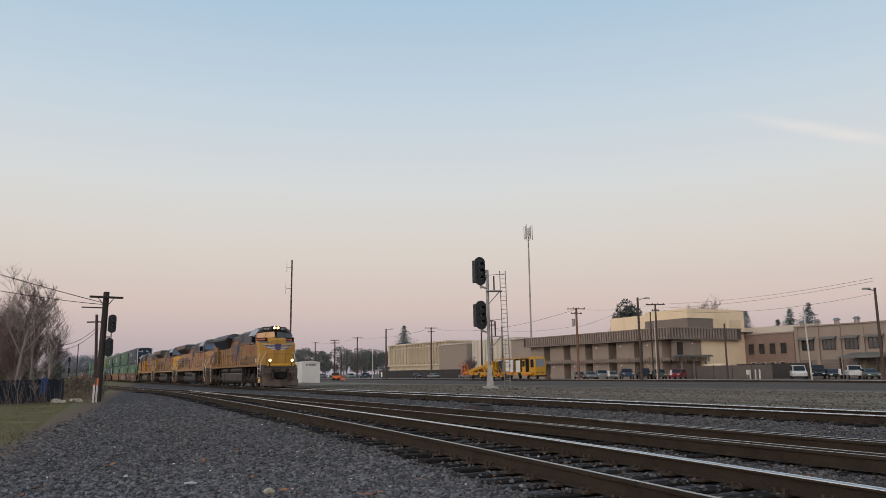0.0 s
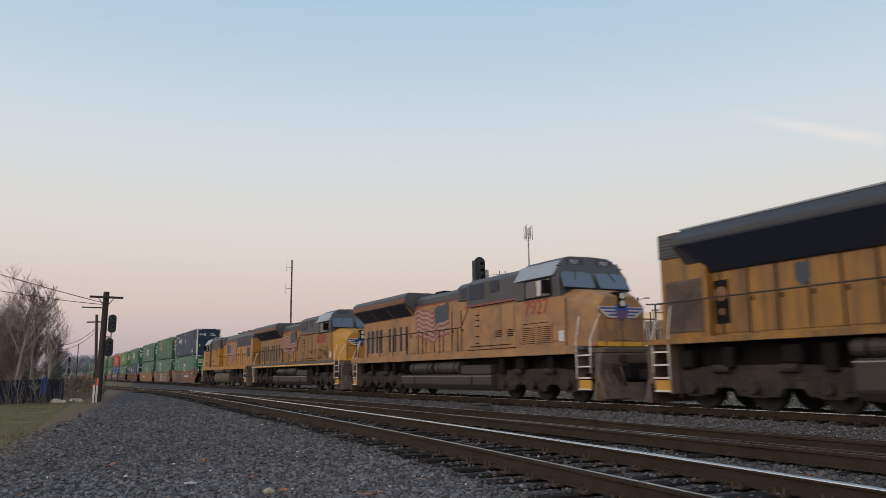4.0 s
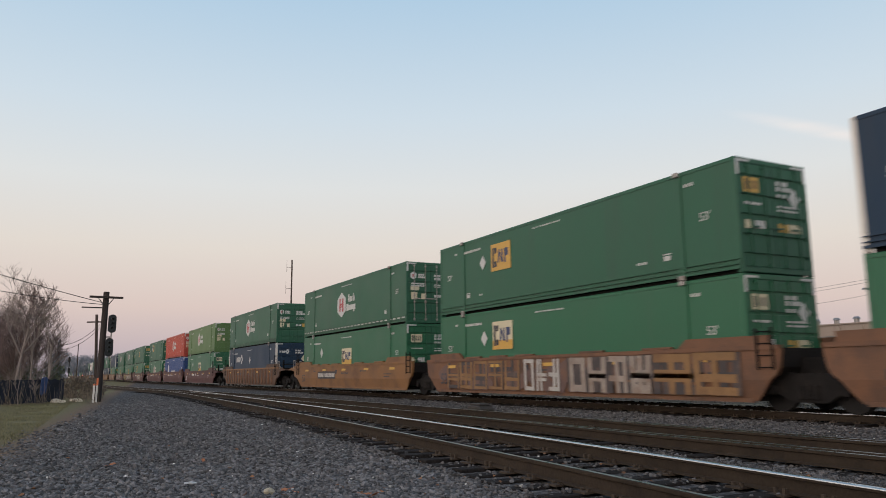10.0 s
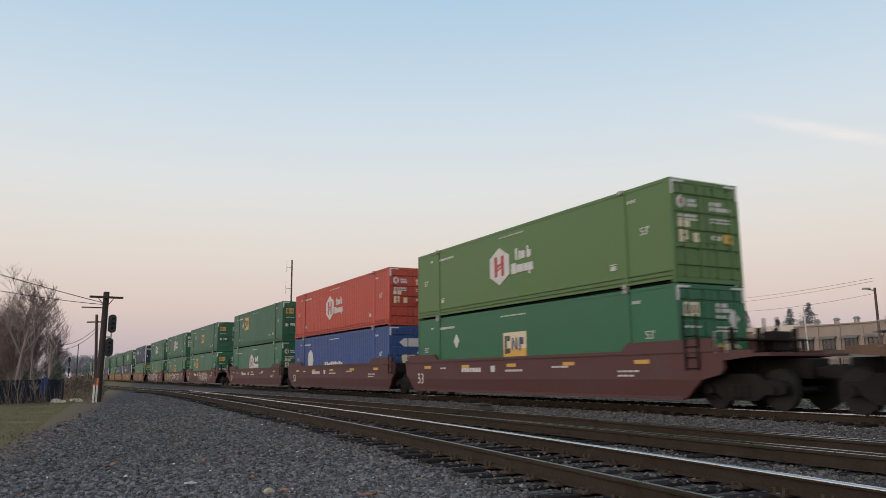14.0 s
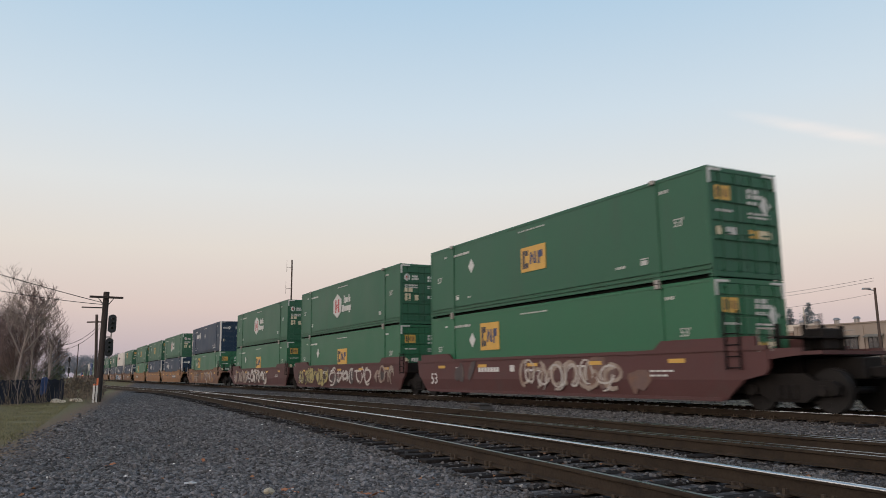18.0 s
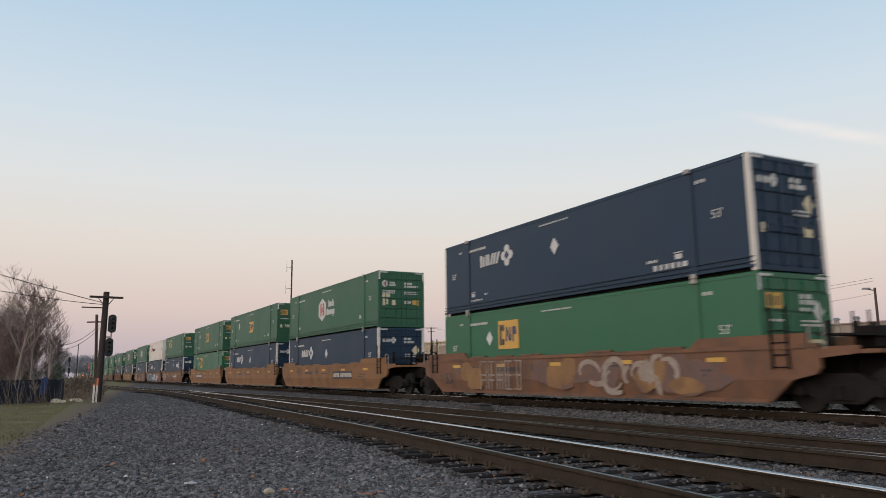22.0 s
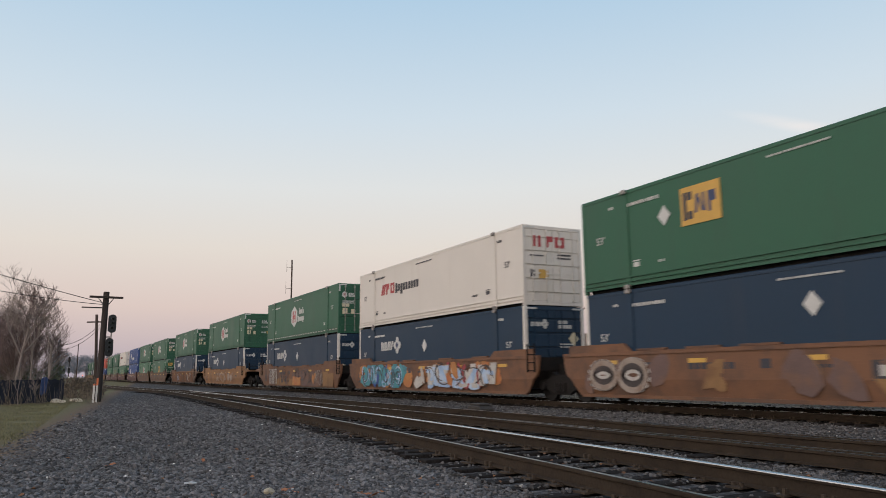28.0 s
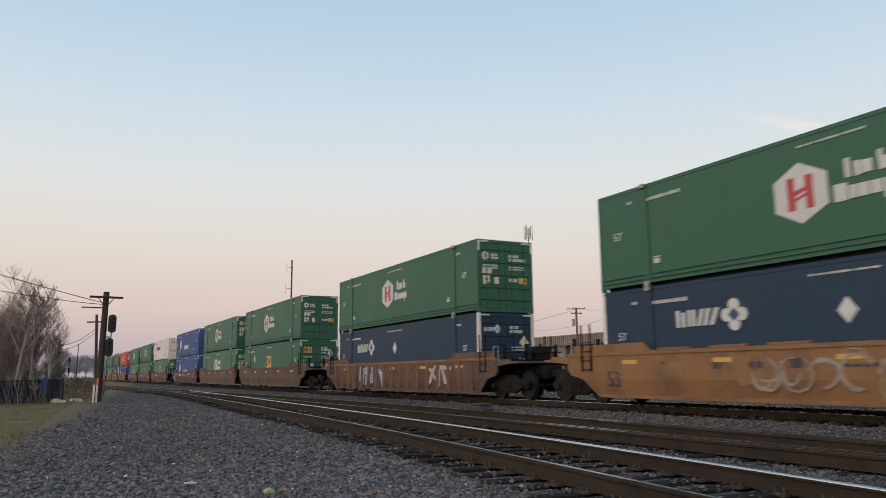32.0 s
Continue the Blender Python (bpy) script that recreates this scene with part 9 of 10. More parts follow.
    part("rear_frame", lambda bm: [bx(bm, -0.9, -0.8, 22.5, 24.8, z, z + 0.1) for z in (0.8, 1.5, 2.2)] + [bx(bm, -0.9, -0.8, y, y + 0.1, 0.5, 2.3) for y in (22.5, 23.6, 24.7)], "orange_paint", m, "orange pipe frame")
    part("hose_loop", lambda bm: [rod(bm, (-1.15, y + 0.45 * math.cos(a), 1.75 - 0.45 * math.sin(a)), (-1.15, y + 0.45 * math.cos(a + 0.4), 1.75 - 0.45 * math.sin(a + 0.4)), 0.06, 5) for y in (10.6, 12.0, 15.0) for a in (0, 0.4, 0.8, 1.2, 1.6, 2.0, 2.4, 2.8)], "machine_yellow", m, "looped yellow hoses")
    part("work_head", lambda bm: [rod(bm, (-1.0, y, 0.45), (-1.0, y + 0.4, 1.5), 0.09, 6) for y in (9.5, 10.6, 11.8, 13.0, 14.1)] + [bx(bm, -1.2, -0.8, y, y + 0.7, 0.3, 0.8) for y in (9.2, 11.4, 13.6, 16.4)], "machine_yellow", m)
    for y in (1.7, 7.0, 10.0, 16.0, 20.5):
        part("wheel", lambda bm: [rod(bm, (x, 0, 0.36), (x + 0.12, 0, 0.36), 0.36, 14) for x in (-0.81, 0.69)], "wheel", m, key="mwheel", at=(0, y, 0))


yard_machine()
shed = thing("equipment_shed", "small white metal equipment shed beside the tracks", "shed", m=pose(31.4, 99.5, G, 0, 0, 0))
part("wall", lambda bm: bx(bm, -1.25, 1.25, -1.2, 3.0, 0.0, 2.75), "shed_white", shed, bevel=0.02)
part("roof", lambda bm: prism(bm, [(-1.35, 2.75), (1.35, 2.75), (1.3, 2.85), (0, 2.98), (-1.3, 2.85)], "y", -1.3, 3.1), "shed_white", shed)
part("door", lambda bm: bx(bm, -0.45, 0.5, -1.24, -1.19, 0.08, 2.1), "shed_white", shed, bevel=0.01)
part("sign_bars", lambda bm: [bx(bm, -0.7 + 0.2 * k, -0.58 + 0.2 * k, -1.225, -1.2, 2.36, 2.52) for k in range(7)], "dark_metal", shed, "row of dark unreadable letters")

PLAN[0] = Matrix.Identity(4)
M["car_white"] = material("white_car_paint", (0.60, 0.60, 0.58), 0.3, var=0.04, bump=0)
M["car_silver"] = material("silver_car_paint", (0.20, 0.215, 0.215), 0.35, 0.3, var=0.05, bump=0)
M["car_blue"] = material("dark_blue_car_paint", (0.03, 0.055, 0.09), 0.3, var=0.05, bump=0)
M["car_black"] = material("black_car_paint", (0.018, 0.022, 0.026), 0.25, var=0.05, bump=0)
M["car_green"] = material("grey_green_car_paint", (0.075, 0.092, 0.086), 0.35, 0.2, var=0.05, bump=0)
M["car_red"] = material("dark_red_car_paint", (0.20, 0.022, 0.03), 0.3, var=0.05, bump=0)
M["tyre"] = material("black_tyre_rubber", (0.015, 0.015, 0.015), 0.85, var=0.2, bump=0.1)

PROFILES = {"sedan": ([(-2.2, 0.35), (-2.25, 0.72), (-1.35, 0.92), (1.5, 0.95), (2.2, 0.88), (2.25, 0.4)], [(-1.35, 0.92), (-0.6, 1.40), (0.8, 1.42), (1.6, 0.95)], 0.88),
            "suv": ([(-2.25, 0.4), (-2.3, 0.95), (-1.3, 1.08), (2.2, 1.1), (2.28, 0.45)], [(-1.25, 1.08), (-0.6, 1.68), (1.8, 1.70), (2.15, 1.1)], 0.95),
            "van": ([(-2.6, 0.4), (-2.7, 0.9), (-2.1, 1.15), (2.5, 1.2), (2.6, 0.45)], [(-2.1, 1.15), (-1.4, 2.0), (2.4, 2.02), (2.55, 1.2)], 1.0),
            "pickup": ([(-2.7, 0.5), (-2.75, 1.1), (-1.3, 1.2), (0.9, 1.2), (2.7, 1.15), (2.75, 0.55)], [(-1.2, 1.2), (-0.6, 1.85), (0.7, 1.85), (0.95, 1.2)], 1.0)}


def vehicle(name, label, shape, paint, x, y, turn, z=-0.47):
    x, y = x * STREET, y * STREET
    lower, upper, hw = PROFILES[shape]
    v = thing(name, label, "car" if shape in ("sedan", "suv") else shape, "parked vehicles", m=pose(x, y, z, 0, 0, turn))
    part("body", lambda bm: prism(bm, lower, "x", -hw, hw), paint, v, key=("vb", shape), bevel=0.06)
    part("roof", lambda bm: loft(bm, [[(-hw + 0.08, *upper[0]), (-hw + 0.2, *upper[1]), (-hw + 0.2, *upper[2]), (-hw + 0.08, *upper[3])], [(hw - 0.08, *upper[0]), (hw - 0.2, *upper[1]), (hw - 0.2, *upper[2]), (hw - 0.08, *upper[3])]]), paint, v, key=("vr", shape), bevel=0.03)
    (a, az), (b, bz), (c, cz), (d, dz) = upper
    ws = part("windshield", lambda bm: loft(bm, [[(-hw + 0.2, a + 0.05 + k, az + 0.06), (hw - 0.2, a + 0.05 + k, az + 0.06), (hw - 0.27, b - 0.04 + k, bz - 0.06), (-hw + 0.27, b - 0.04 + k, bz - 0.06)] for k in (-0.06, -0.02)]), "car_glass", v, key=("vw", shape))
    part("rear_window", lambda bm: loft(bm, [[(-hw + 0.2, d - 0.05 + k, dz + 0.06), (hw - 0.2, d - 0.05 + k, dz + 0.06), (hw - 0.27, c + 0.03 + k, cz - 0.06), (-hw + 0.27, c + 0.03 + k, cz - 0.06)] for k in (0.02, 0.06)]), "car_glass", v, key=("vrw", shape))
    for s in (-1, 1):
        part("side_window", lambda bm: loft(bm, [[(s * (hw - 0.09 + k), a + 0.3, az + 0.07), (s * (hw - 0.18 + k), b + 0.12, bz - 0.07), (s * (hw - 0.18 + k), c - 0.12, cz - 0.07), (s * (hw - 0.09 + k), d - 0.3, dz + 0.07)] for k in (0.0, 0.03)]), "car_glass", v, key=("vs", shape, s))
        part("headlight", lambda bm: bx(bm, -0.18, 0.18, -0.06, 0.06, -0.08, 0.08), "lamp_off", v, key="vhl", at=(s * (hw - 0.25), lower[1][0] + 0.02, lower[1][1] - 0.1))
        for wy in (lower[0][0] + 0.85, lower[-1][0] - 0.85):
            w = part("wheel", lambda bm: rod(bm, (-0.11, 0, 0), (0.11, 0, 0), 0.34, 14), "tyre", v, key="vwh", at=(s * (hw - 0.1), wy, 0.34))
            part("rim", lambda bm: rod(bm, (-0.12, 0, 0), (0.12, 0, 0), 0.2, 10), "steel", w, key="vrim")


for row in (("suv", "car_white", "white compact car parked by the street", 76.5, 104.5, -60), ("sedan", "car_green", "grey-green sedan parked by the offices", 68.0, 87.8, -35), ("sedan", "car_silver", "silver sedan parked by the offices", 68.3, 85.6, -35),
            ("suv", "car_silver", "silver hatchback parked by the offices", 68.5, 83.4, -35), ("sedan", "car_silver", "pale silver coupe parked by the offices", 68.7, 81.6, -35), ("pickup", "car_blue", "dark blue pickup parked by the offices", 69.6, 79.6, -35),
            ("pickup", "car_black", "black pickup parked by the offices", 70.3, 77.0, -35), ("suv", "car_green", "grey-green car parked by the offices", 70.6, 74.5, -35), ("suv", "car_red", "dark red car parked behind poles", 71.0, 71.6, -60),
            ("van", "car_white", "white van parked before the brick building", 77.6, 59.2, -48), ("van", "car_black", "black van parked before the corner building", 78.5, 57.4, -52), ("sedan", "car_black", "dark sedan parked before the corner building", 78.0, 55.2, -42),
            ("pickup", "car_white", "white pickup parked before the corner building", 78.3, 52.8, -48), ("sedan", "car_green", "grey sedan parked before the corner building", 77.5, 50.6, -40), ("sedan", "car_silver", "silver sedan parked at the canopy", 80.5, 48.2, -45)):
    vehicle("parked_car" if row[0] in ("sedan", "suv") else "parked_" + row[0], row[2], row[0], row[1], row[3], row[4], row[5])
for i in range(9):
    vehicle("parked_car", "distant dark parked car in the far lot", ("sedan", "suv", "pickup")[i % 3], ("car_black", "car_blue", "car_silver")[(i * 2) % 3], 66.5 + 1.1 * (i % 3), 232 - 7.5 * i, -40 + 12 * (i % 4))
for x, y, c in ((77.5, 153, "car_silver"), (77.8, 139, "car_silver"), (76.5, 160, "car_black")):
    vehicle("parked_car", "silver car parked along the slatted fence" if c == "car_silver" else "dark car parked along the slatted fence", "sedan", c, x, y, 0)
loader = thing("small_loader", "small orange loader parked in the far yard", "loader", m=pose(61.7, 172.7, -0.55, 0, 0, 40))
part("body", lambda bm: bx(bm, -0.7, 0.7, -1.2, 1.0, 0.4, 1.2), "orange_paint", loader, bevel=0.08)
part("cab", lambda bm: bx(bm, -0.55, 0.55, -0.3, 0.8, 1.2, 1.95), "dark_metal", loader, bevel=0.06)
part("bucket", lambda bm: prism(bm, [(-1.9, 0.1), (-1.4, 0.1), (-1.2, 0.7), (-1.5, 0.6)], "x", -0.8, 0.8), "orange_paint", loader)
for s in (-1, 1):
    for y in (-0.8, 0.6):
        part("wheel", lambda bm: rod(bm, (-0.12, 0, 0), (0.12, 0, 0), 0.36, 12), "tyre", loader, key="ldwheel", at=(s * 0.75, y, 0.36))
for x, y, h in ((47.0, 136.5, 1.4), (55.5, 131.0, 1.9), (66.0, 79.0, 1.6), (67.8, 69.5, 1.6), (74.0, 51.5, 1.5), (73.0, 62.5, 1.5)):
    sg = thing("sign_post", "small white sign on a thin post", "sign", m=pose(x * STREET, y * STREET, -0.55, 0, 0, -30))
    part("stake", lambda bm: rod(bm, (0, 0, 0), (0, 0, 1.0), 0.03, 6), "steel", sg, key="sgpost")
    part("panel", lambda bm: bx(bm, -0.18, 0.18, -0.05, -0.03, 0.8, h), "white_post", sg, key=("sgpanel", h))

# ---- trees, brush, fence by the grass ----
def bare_tree(label, x, y, h, seed, spread=0.5, levels=5, trunk=0.11, kids=3, twig_mat="twig", first=0.28, stems=1, fan=0.35, clear=0.25, dome=None):
    """A leafless tree: tapering stems that curve upwards, limbs and many fine twigs."""
    rng = random.Random(seed)
    t = thing("bare_tree", label, "tree", m=pose(x, y, G - 0.05))
    limbs, twigs = [], []

    def grow(p, d, length, r, level):
        store = limbs if level < 2 else twigs
        n = 3 if level < 3 else 2
        pts = [p]
        for k in range(n):
            d = (d + Vector((rng.uniform(-1, 1), rng.uniform(-1, 1), rng.uniform(-0.4, 0.6))) * 0.2 + Vector((0, 0, 0.035))).normalized()
            q = pts[-1] + d * length / n
            if dome and (level > 1 or stems > 1) and math.hypot((q.x - dome[0]) / dome[2], q.y / dome[2], max(0.0, q.z - dome[1]) / dome[3]) > rng.uniform(0.84, 1.06):
                return
            store.append((pts[-1], q, r * (1 - 0.28 * k / n), r * (1 - 0.28 * (k + 1) / n)))
            pts.append(q)
        if level >= levels:
            return
        count = kids + (2 if level >= 2 else 1 if level else 0)
        for k in range(count):
            u = rng.uniform(clear if level == 0 else 0.25, 1.0) * n
            i = min(n - 1, int(u))
            base = pts[i].lerp(pts[i + 1], u - i)
            a = rng.uniform(0, 6.28)
            nd = (d + spread * rng.uniform(0.6, 1.3) * Vector((math.cos(a), math.sin(a), rng.uniform(-0.1, 0.5)))).normalized()
            grow(base, nd, length * rng.uniform(0.45, 0.75), r * rng.uniform(0.38, 0.58), level + 1)
    for k in range(stems):
        a = rng.uniform(0, 6.28)
        lean = 0.08 if stems == 1 else rng.uniform(0.15, 1.0) * fan
        grow(Vector((0.12 * math.cos(a) * (stems > 1), 0.12 * math.sin(a) * (stems > 1), 0)), Vector((lean * math.cos(a), lean * math.sin(a), 1)).normalized(), h * (first + 0.2) * rng.uniform(0.85, 1.1), trunk, 0)

    def fill(segs, n, least):
        def go(bm):
            for p, q, r, r2 in segs:
                rod(bm, p, q, max(r, least), n, max(r2, least * 0.7))
        return go
    part("trunk", fill(limbs, 6, 0.016), "bark", t)
    verts, faces = [], []
    for p, q, r, r2 in twigs:
        u = (q - p).orthogonal().normalized()
        w = (q - p).normalized().cross(u)
        i = len(verts)
        for c, rad in ((p, max(r, 0.0062)), (q, max(r2, 0.0035))):
            verts += [tuple(c + rad * (math.cos(b) * u + math.sin(b) * w)) for b in (0, 2.094, 4.189)]
        faces += [(i, i + 1, i + 4, i + 3), (i + 1, i + 2, i + 5, i + 4), (i + 2, i, i + 3, i + 5)]
    me = bpy.data.meshes.new("crown")
    me.from_pydata(verts, [], faces)
    tagged(part("crown", me, twig_mat, t, "bare brown branches and twigs"), kind="stuff")


def clumps(name, label, mat, spots, size, seed, category="shrub", flat=1.0, per=26, blade=0.5):
    """Foliage as many small leaf-like triangles round each spot; spots: (x, y, z, radius)."""
    rng = np.random.default_rng(seed)
    verts, faces = [], []
    for x, y, z, r in spots:
        n = int(per * max(0.4, r / size) ** 1.3)
        for _ in range(n):
            d = rng.normal(0, 1, 3)
            d /= np.linalg.norm(d)
            k = r * rng.uniform(0.35, 1.0) ** 0.6
            c = np.array((x, y, z)) + d * k * np.array((1, 1, flat))
            a, b = rng.normal(0, 1, 3), rng.normal(0, 1, 3)
            s = size * rng.uniform(0.4, 1.0)
            i = len(verts)
            verts += [tuple(c + a * s * blade), tuple(c + b * s * blade), tuple(c - (a + b) * s * blade * 0.5)]
            faces.append((i, i + 1, i + 2))
    me = bpy.data.meshes.new(name)
    me.from_pydata(verts, [], faces)
    me.materials.append(M[mat])
    return me


def conifer(label, x, y, h, seed, width=0.22, mat="conifer"):
    rng = random.Random(seed)
    t = thing("conifer", label, "tree", m=pose(x, y, G))
    part("trunk", lambda bm: rod(bm, (0, 0, -0.1), (0, 0, h * 0.97), 0.018 * h, 8, 0.02), "bark", t)
    verts, faces = [], []
    z = 0.10 * h
    while z < 0.985 * h:
        k = 1 - z / h
        reach = width * h * k ** 0.85
        for i in range(11):
            a = rng.uniform(0, 6.28)
            long = reach * rng.uniform(0.6, 1.1)
            droop = rng.uniform(0.0, 0.25)
            n = max(5, int(long / (0.016 * h)))
            for q in range(n):
                f = (q + rng.random()) / n
                w = 0.042 * h * (0.55 + 0.45 * k) * (1.1 - 0.6 * f)
                for _ in range(3):
                    c = Vector((long * f * math.cos(a), long * f * math.sin(a), z - droop * long * f * f)) + Vector((rng.uniform(-1, 1), rng.uniform(-1, 1), rng.uniform(-0.6, 0.35))) * w
                    u = Vector((math.cos(a) + rng.uniform(-0.7, 0.7), math.sin(a) + rng.uniform(-0.7, 0.7), rng.uniform(-0.7, 0.5))) * w * 0.75
                    v = Vector((rng.uniform(-1, 1), rng.uniform(-1, 1), rng.uniform(-1, 1))) * w * 0.35
                    o = len(verts)
                    verts += [tuple(c - u * 0.5), tuple(c + v), tuple(c + u * 0.7)]
                    faces.append((o, o + 1, o + 2))
        z += 0.024 * h * rng.uniform(0.7, 1.2)
    me = bpy.data.meshes.new("crown")
    me.from_pydata(verts, [], faces)
    tagged(part("crown", me, mat, t, "dark layered needle crown"), kind="stuff")


def leafy_tree(label, x, y, h, seed, mat, width=0.5, per=30):
    rng = random.Random(seed)
    t = thing("tree", label, "tree", m=pose(x, y, G))
    part("trunk", lambda bm: [rod(bm, (0, 0, -0.1), (0, 0, h * 0.5), 0.025 * h, 7, 0.012 * h)] + [rod(bm, (0, 0, h * 0.35), (0.25 * h * math.cos(k), 0.25 * h * math.sin(k), h * 0.72), 0.011 * h, 5, 0.004 * h) for k in (0.3, 2.2, 4.4)], "bark", t)
    spots = []
    for _ in range(46):
        a, r = rng.uniform(0, 6.28), width * h * rng.uniform(0, 1) ** 0.5
        z = h * rng.uniform(0.28, 0.95)
        k = 1 - abs(z / h - 0.55) * 0.9
        spots.append((r * k * math.cos(a), r * k * math.sin(a), z, h * rng.uniform(0.07, 0.15)))
    tagged(part("crown", clumps("crown", "", mat, spots, 0.026 * h, seed, per=per), mat, t, "uneven leafy crown"), kind="stuff")


bare_tree("tall pale-barked bare tree behind the dark fence", -1.36, 42.0, 7.4, 11, 0.8, 5, 0.075, 3, "bark", 0.30, clear=0.5, dome=(0.1, 4.3, 2.0, 3.0))
bare_tree("slender bare tree with pale forked stem", 0.08, 42.0, 5.6, 13, 0.7, 5, 0.050, 2, "bark", 0.30, clear=0.45, dome=(-0.6, 4.0, 1.3, 2.0))
bare_tree("slender bare tree with bent stems", -0.12, 41.5, 4.4, 23, 0.7, 5, 0.040, 2, "bark", 0.26, clear=0.5, dome=(-0.5, 2.5, 1.0, 1.8))
bare_tree("slender bare tree with upright twigs at its top", -0.75, 44.0, 6.4, 29, 0.6, 5, 0.045, 3, "twig", 0.40, clear=0.55, dome=(0.0, 4.6, 1.5, 2.0))
for x, y, h, sd, r, top in ((-0.95, 46.5, 6.6, 14, 2.25, 5.6), (-1.6, 48.5, 6.6, 36, 2.0, 5.8), (-2.6, 47.5, 6.6, 15, 2.0, 5.9), (-4.4, 48.5, 6.2, 25, 2.1, 5.8)):
    bare_tree("dense bare thicket tree with fine reddish twigs", x, y, h, sd, 0.95, 4, 0.024, 4, "twig", 0.30, 20, fan=1.2, clear=0.15, dome=(0.0, 0.5 * top + 0.9, r, 0.5 * top - 0.5))
bare_tree("small bare sapling in front of the fence", -0.35, 38.3, 1.7, 16, 0.5, 4, 0.016, 2, "bark")
bare_tree("small bare sapling in front of the fence", -1.0, 37.8, 2.2, 26, 0.45, 4, 0.018, 2, "bark")
PLAN[0] = Matrix.Translation((0, 0, 0.95)) @ Matrix.Scale(STREET, 4) @ Matrix.Translation((0, 0, -0.95))
bare_tree("broad reddish bare tree before the annex", 69.5, 123.2, 7.0, 19, 1.1, 5, 0.10, 3, first=0.12, stems=5, fan=0.8)
PLAN[0] = Matrix.Translation((0, 0, 0.95)) @ Matrix.Scale(STREET, 4) @ Matrix.Translation((0, 0, -0.95))
for x, y, h, sd in ((101.4, 95.3, 16.5, 31), (150, 330, 16, 32), (118, 250, 13, 33), (112, 210, 12.5, 34), (128, 205, 12, 35)):
    bare_tree("bare grey tree rising behind the buildings", x, y, h, sd, 0.6, 5, 0.2, 3)
leafy_tree("dark round-topped evergreen behind the office building", 103.6, 116.9, 14.5, 41, "conifer", 0.17, 90)
# haze over these trees lies in their needle and leaf colours
for x, y, h, sd, w in ((124.9, 106.3, 13.1, 42, 0.46), (147.9, 117.0, 12.7, 43, 0.44), (141.4, 108.7, 14.3, 44, 0.56), (136.2, 100.3, 14.6, 45, 0.56), (109.3, 238.3, 18.0, 46, 0.62)):
    conifer("evergreen tree rising behind the buildings, paled by haze in its colour", x, y, h, sd, 0.95 * w, "haze_conifer")
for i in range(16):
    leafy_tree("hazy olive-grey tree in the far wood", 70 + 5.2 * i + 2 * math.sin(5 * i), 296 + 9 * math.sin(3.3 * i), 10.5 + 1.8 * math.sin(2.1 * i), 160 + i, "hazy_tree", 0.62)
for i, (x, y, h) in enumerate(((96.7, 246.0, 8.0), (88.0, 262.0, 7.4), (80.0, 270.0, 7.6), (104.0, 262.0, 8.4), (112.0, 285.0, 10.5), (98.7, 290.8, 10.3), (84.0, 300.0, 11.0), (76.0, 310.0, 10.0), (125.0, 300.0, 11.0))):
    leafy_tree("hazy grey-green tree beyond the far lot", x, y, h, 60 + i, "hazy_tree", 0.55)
for i, (x, y, h) in enumerate(((62, 330, 13), (66, 335, 11), (70, 332, 12.5), (74, 340, 11.5), (78, 338, 13), (82, 345, 12))):
    conifer("narrow dark cypress in a far row", x, y, h, 80 + i, 0.10)
PLAN[0] = Matrix.Identity(4)
# the farthest trees carry the bluest haze in their colour
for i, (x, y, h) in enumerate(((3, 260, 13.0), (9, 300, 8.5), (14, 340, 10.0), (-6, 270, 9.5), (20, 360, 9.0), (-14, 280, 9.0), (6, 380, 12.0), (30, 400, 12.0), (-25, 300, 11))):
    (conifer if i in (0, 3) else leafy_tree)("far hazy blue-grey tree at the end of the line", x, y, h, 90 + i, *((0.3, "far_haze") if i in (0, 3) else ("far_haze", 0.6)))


def brush():
    rng = random.Random(5)
    spots = [(rng.uniform(-7.5, 0.6), rng.uniform(47, 53), G + rng.uniform(0.4, 1.6), rng.uniform(0.3, 0.6)) for _ in range(70)]
    tagged(new("shrub", clumps("shrub", "", "shrub", spots, 0.13, 6, per=42)), "dark green shrubs behind the black fence", "shrub", kind="stuff")
    spots = [(rng.uniform(0.9, 2.9), rng.uniform(44, 60), G + rng.uniform(0.05, 1.0), rng.uniform(0.2, 0.45)) for _ in range(46)]
    tagged(new("dry_brush", clumps("dry_brush", "", "dry_brush", spots, 0.11, 7, per=34)), "dry brown weeds and brush by the pole", "brush", kind="stuff")

    def stems(bm):
        for _ in range(140):
            x, y = rng.uniform(-1.6, 2.2), rng.uniform(36.5, 43)
            if x < 0.2:
                y = 39.2 + x + rng.uniform(-1.2, -0.2)
            h = rng.uniform(0.25, 1.25)
            rod(bm, (x, y, G), (x + rng.uniform(-0.4, 0.4), y + rng.uniform(-0.3, 0.3), G + h), 0.008, 3, 0.003)
    tangle = thing("dry_stems", "tangle of thin dry stems along the fence", "brush", kind="stuff")
    part("stems", stems, "dry_brush", tangle)


brush()


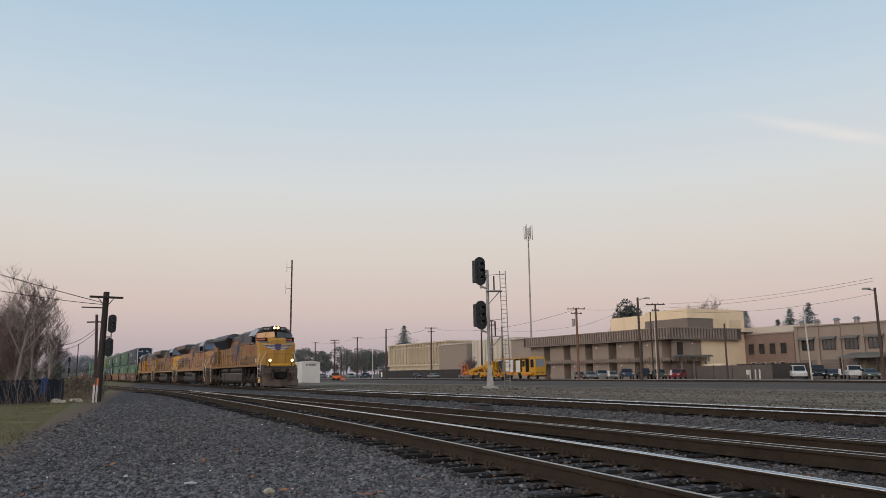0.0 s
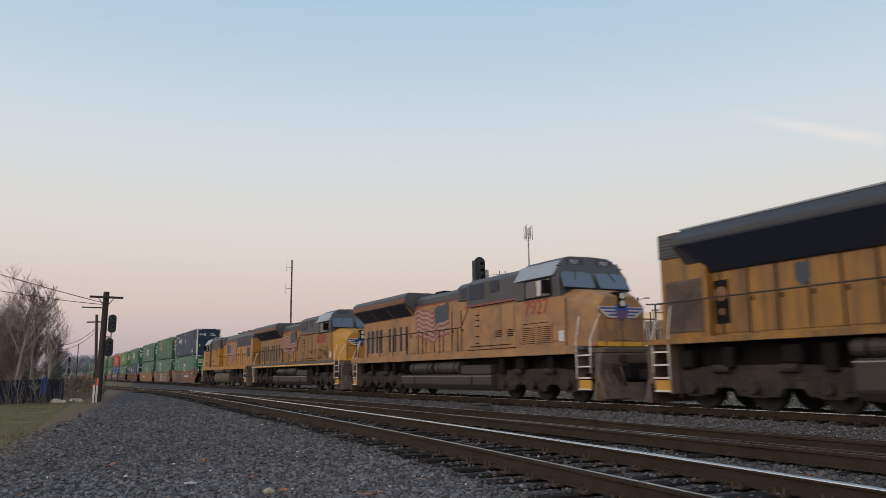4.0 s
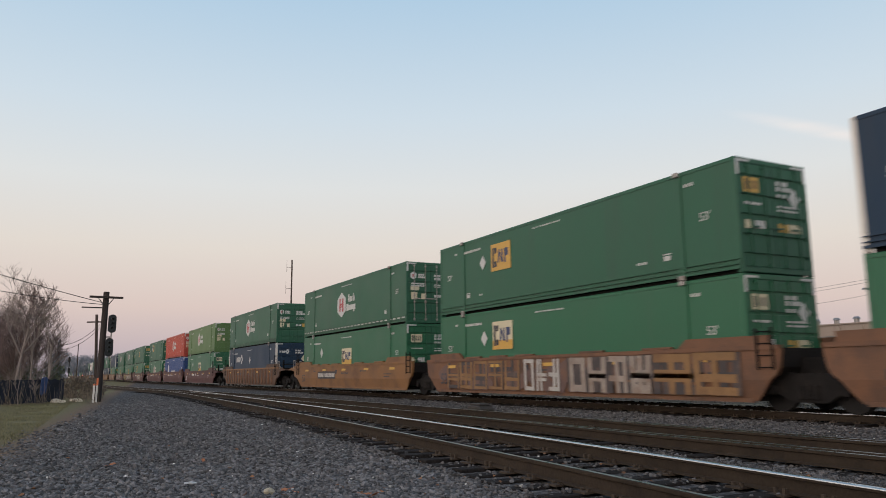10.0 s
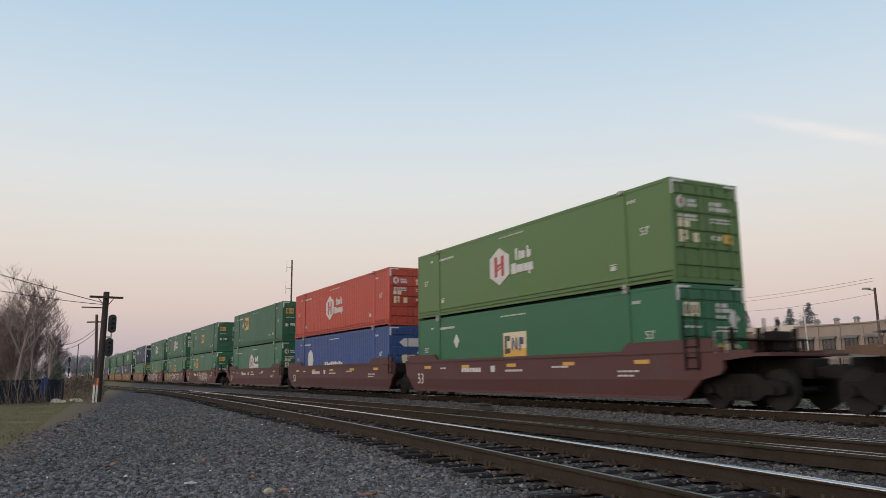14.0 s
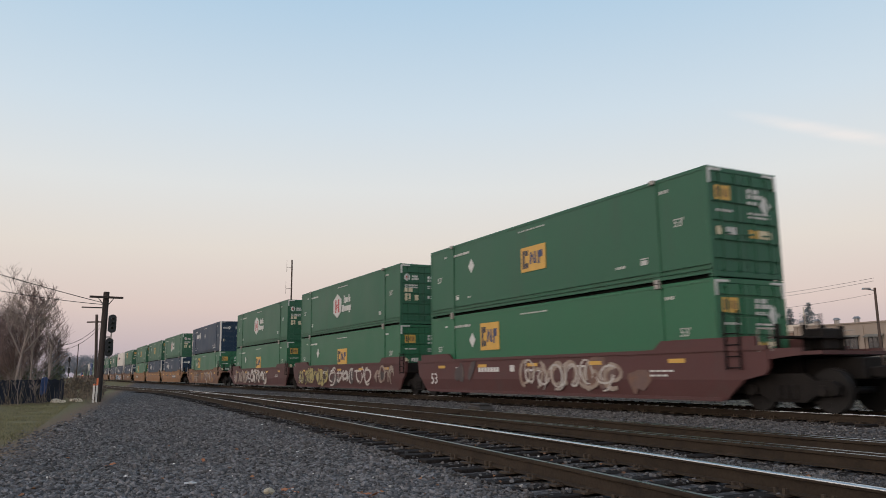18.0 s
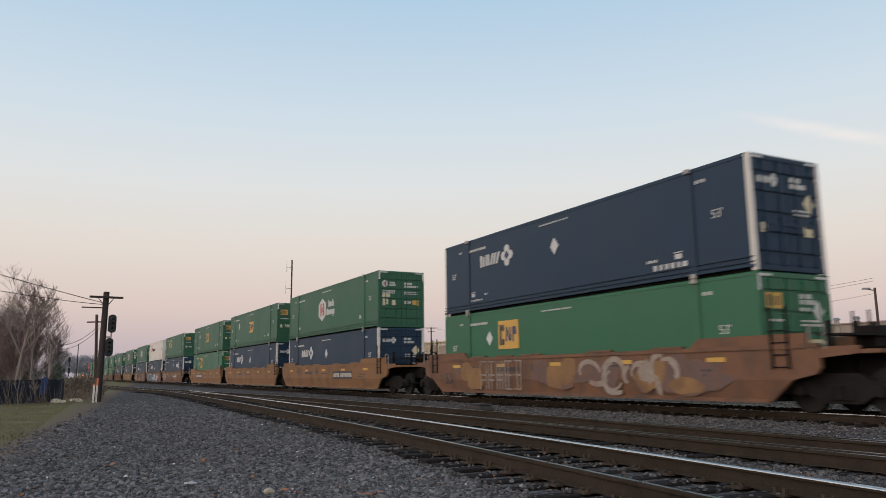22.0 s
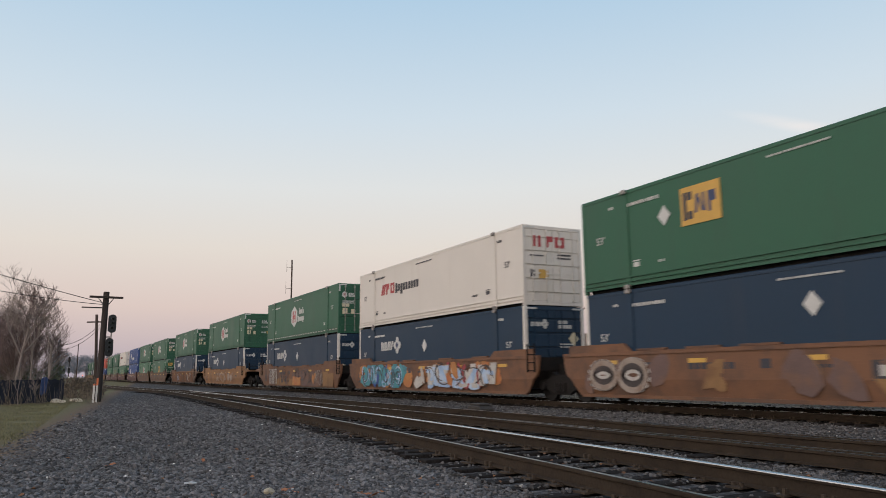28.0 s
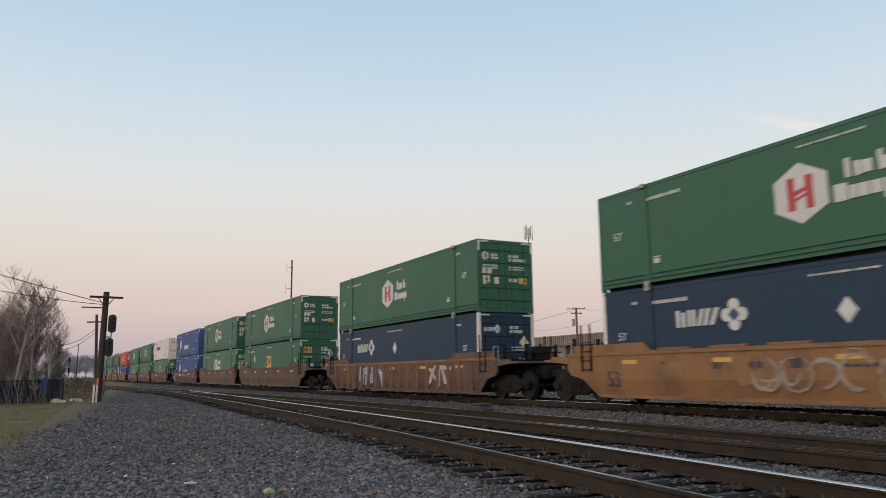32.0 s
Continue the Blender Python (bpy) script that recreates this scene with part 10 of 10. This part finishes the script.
def black_fence():
    f = thing("screened_fence", "low black screened fence with a torn blue tarp", "fence")
    rng = random.Random(9)
    a, b = Vector((-9.0, 31.0, 0)), Vector((0.75, 40.9, 0))
    n = 9
    for k in range(n + 1):
        p = a.lerp(b, k / n)
        part("post", lambda bm: rod(bm, (0, 0, G - 0.1), (0, 0, G + 1.16), 0.03, 6), "dark_metal", f, key="bfpost", at=pose(p.x, p.y, 0, 0, rng.uniform(-3, 3), 0))
    for k in range(n):
        p, q = a.lerp(b, k / n), a.lerp(b, (k + 1) / n)

        def sheet(bm):
            m2 = 9
            rows = [[bm.verts.new(p.lerp(q, i / m2) + Vector((0.05 * math.sin(7 * i + k), 0.06 * math.cos(5 * i + j), G + 0.02 + 1.05 * j / 4 + (0.04 * math.sin(3.1 * i + k) if j == 4 else 0)))) for j in range(5)] for i in range(m2 + 1)]
            back = [[bm.verts.new(v.co + Vector((-0.012, 0.012, 0))) for v in r] for r in rows]
            for i in range(m2):
                for j in range(4):
                    bm.faces.new((rows[i][j], rows[i + 1][j], rows[i + 1][j + 1], rows[i][j + 1]))
                    bm.faces.new((back[i][j], back[i][j + 1], back[i + 1][j + 1], back[i + 1][j]))
        part("screen", sheet, "fence_black", f)
    part("hanging_tarp", lambda bm: prism(bm, [(0, 0.45), (0.14, 0.35), (0.33, 0.5), (0.36, 1.16), (0.16, 1.2), (0.02, 1.12)], "y", -0.03, 0.0), "tarp_blue", f, "bright blue hanging tarp", at=pose(-0.25, 39.75, G, 4, 0, 40))
    r = thing("rubbish_heap", "crumpled pale sheets and rubbish by the fence", "rubbish")
    for k, (x, y, s) in enumerate(((0.45, 39.5, 0.24), (0.72, 39.3, 0.22), (1.45, 40.2, 0.2), (1.3, 41.5, 0.22), (0.5, 40.2, 0.26))):
        def crumple(bm):
            g = bmesh.ops.create_icosphere(bm, subdivisions=2, radius=s)
            for v in g["verts"]:
                v.co = Vector((v.co.x * 1.2, v.co.y * 0.8, max(-0.05, v.co.z * 0.75))) * (0.75 + 0.5 * noise.noise(v.co * 4 + Vector((k, 0, 0))))
        part("crumpled_sheet", crumple, "rubbish", r, at=(x, y, G + 0.05))


black_fence()
lights = thing("far_crossing_lights", "far small red and white lamps at a crossing", "traffic light", m=pose(8.0, 210, G))
for x, z, mt in ((0, 1.6, "red_glow"), (-3.0, 1.2, "lit_lamp"), (-5.5, 1.0, "lit_lamp"), (3.0, 1.3, "red_glow")):
    part("lamp", lambda bm: bx(bm, -0.11, 0.11, -0.1, 0.1, -0.11, 0.11), mt, lights, key=("xlamp", mt), at=(x, 0, z))
for x in (0, 3.0):
    part("post", lambda bm: rod(bm, (0, 0, 0), (0, 0, 1.5), 0.07, 6), "dark_metal", lights, key="xpost", at=(x, 0.15, 0))
pole("far_pole", "far thin pole beyond the brush", 5.0, 157.3, 7.1, 0.10, "wood_pole", category="pole")
pole("far_pole", "far thin pole beyond the brush", 9.7, 189.3, 6.0, 0.12, "wood_pole", category="pole")
fs = thing("far_signal", "far black railway signal with two heads", "railway signal", m=pose(4.2, 180.5, G))
part("post", lambda bm: rod(bm, (0, 0, 0), (0, 0, 5.2), 0.08, 6), "dark_metal", fs)
for z in (4.9, 2.6):
    signal_head(fs, pose(0, -0.15, z) @ Matrix.Scale(0.55, 4))

# ---- what moves ----
def motions():
    """The train rolls past at an even pace; its wheels turn."""
    for ob, y, z, turn in MOVERS:
        walk(ob, [(t, pose(TRACK_X, y - SPEED * t, z, 0, 0, turn)) for t in (0.0, 8.0, 16.0, 24.0, 32.0)])
    keyed = {}
    for w, place, r in WHEELSETS:
        kind = (place, r)
        if kind not in keyed:
            step = SPEED / r / FPS
            walk(w, [(k / FPS, pose(*place, math.degrees(step * k) % 360.0)) for k in range(32 * FPS + 1)])
            keyed[kind] = w
        else:
            w.rotation_mode = "QUATERNION"
            w.animation_data_create().action = keyed[kind].animation_data.action
            w.animation_data.action_slot = keyed[kind].animation_data.action_slot


motions()
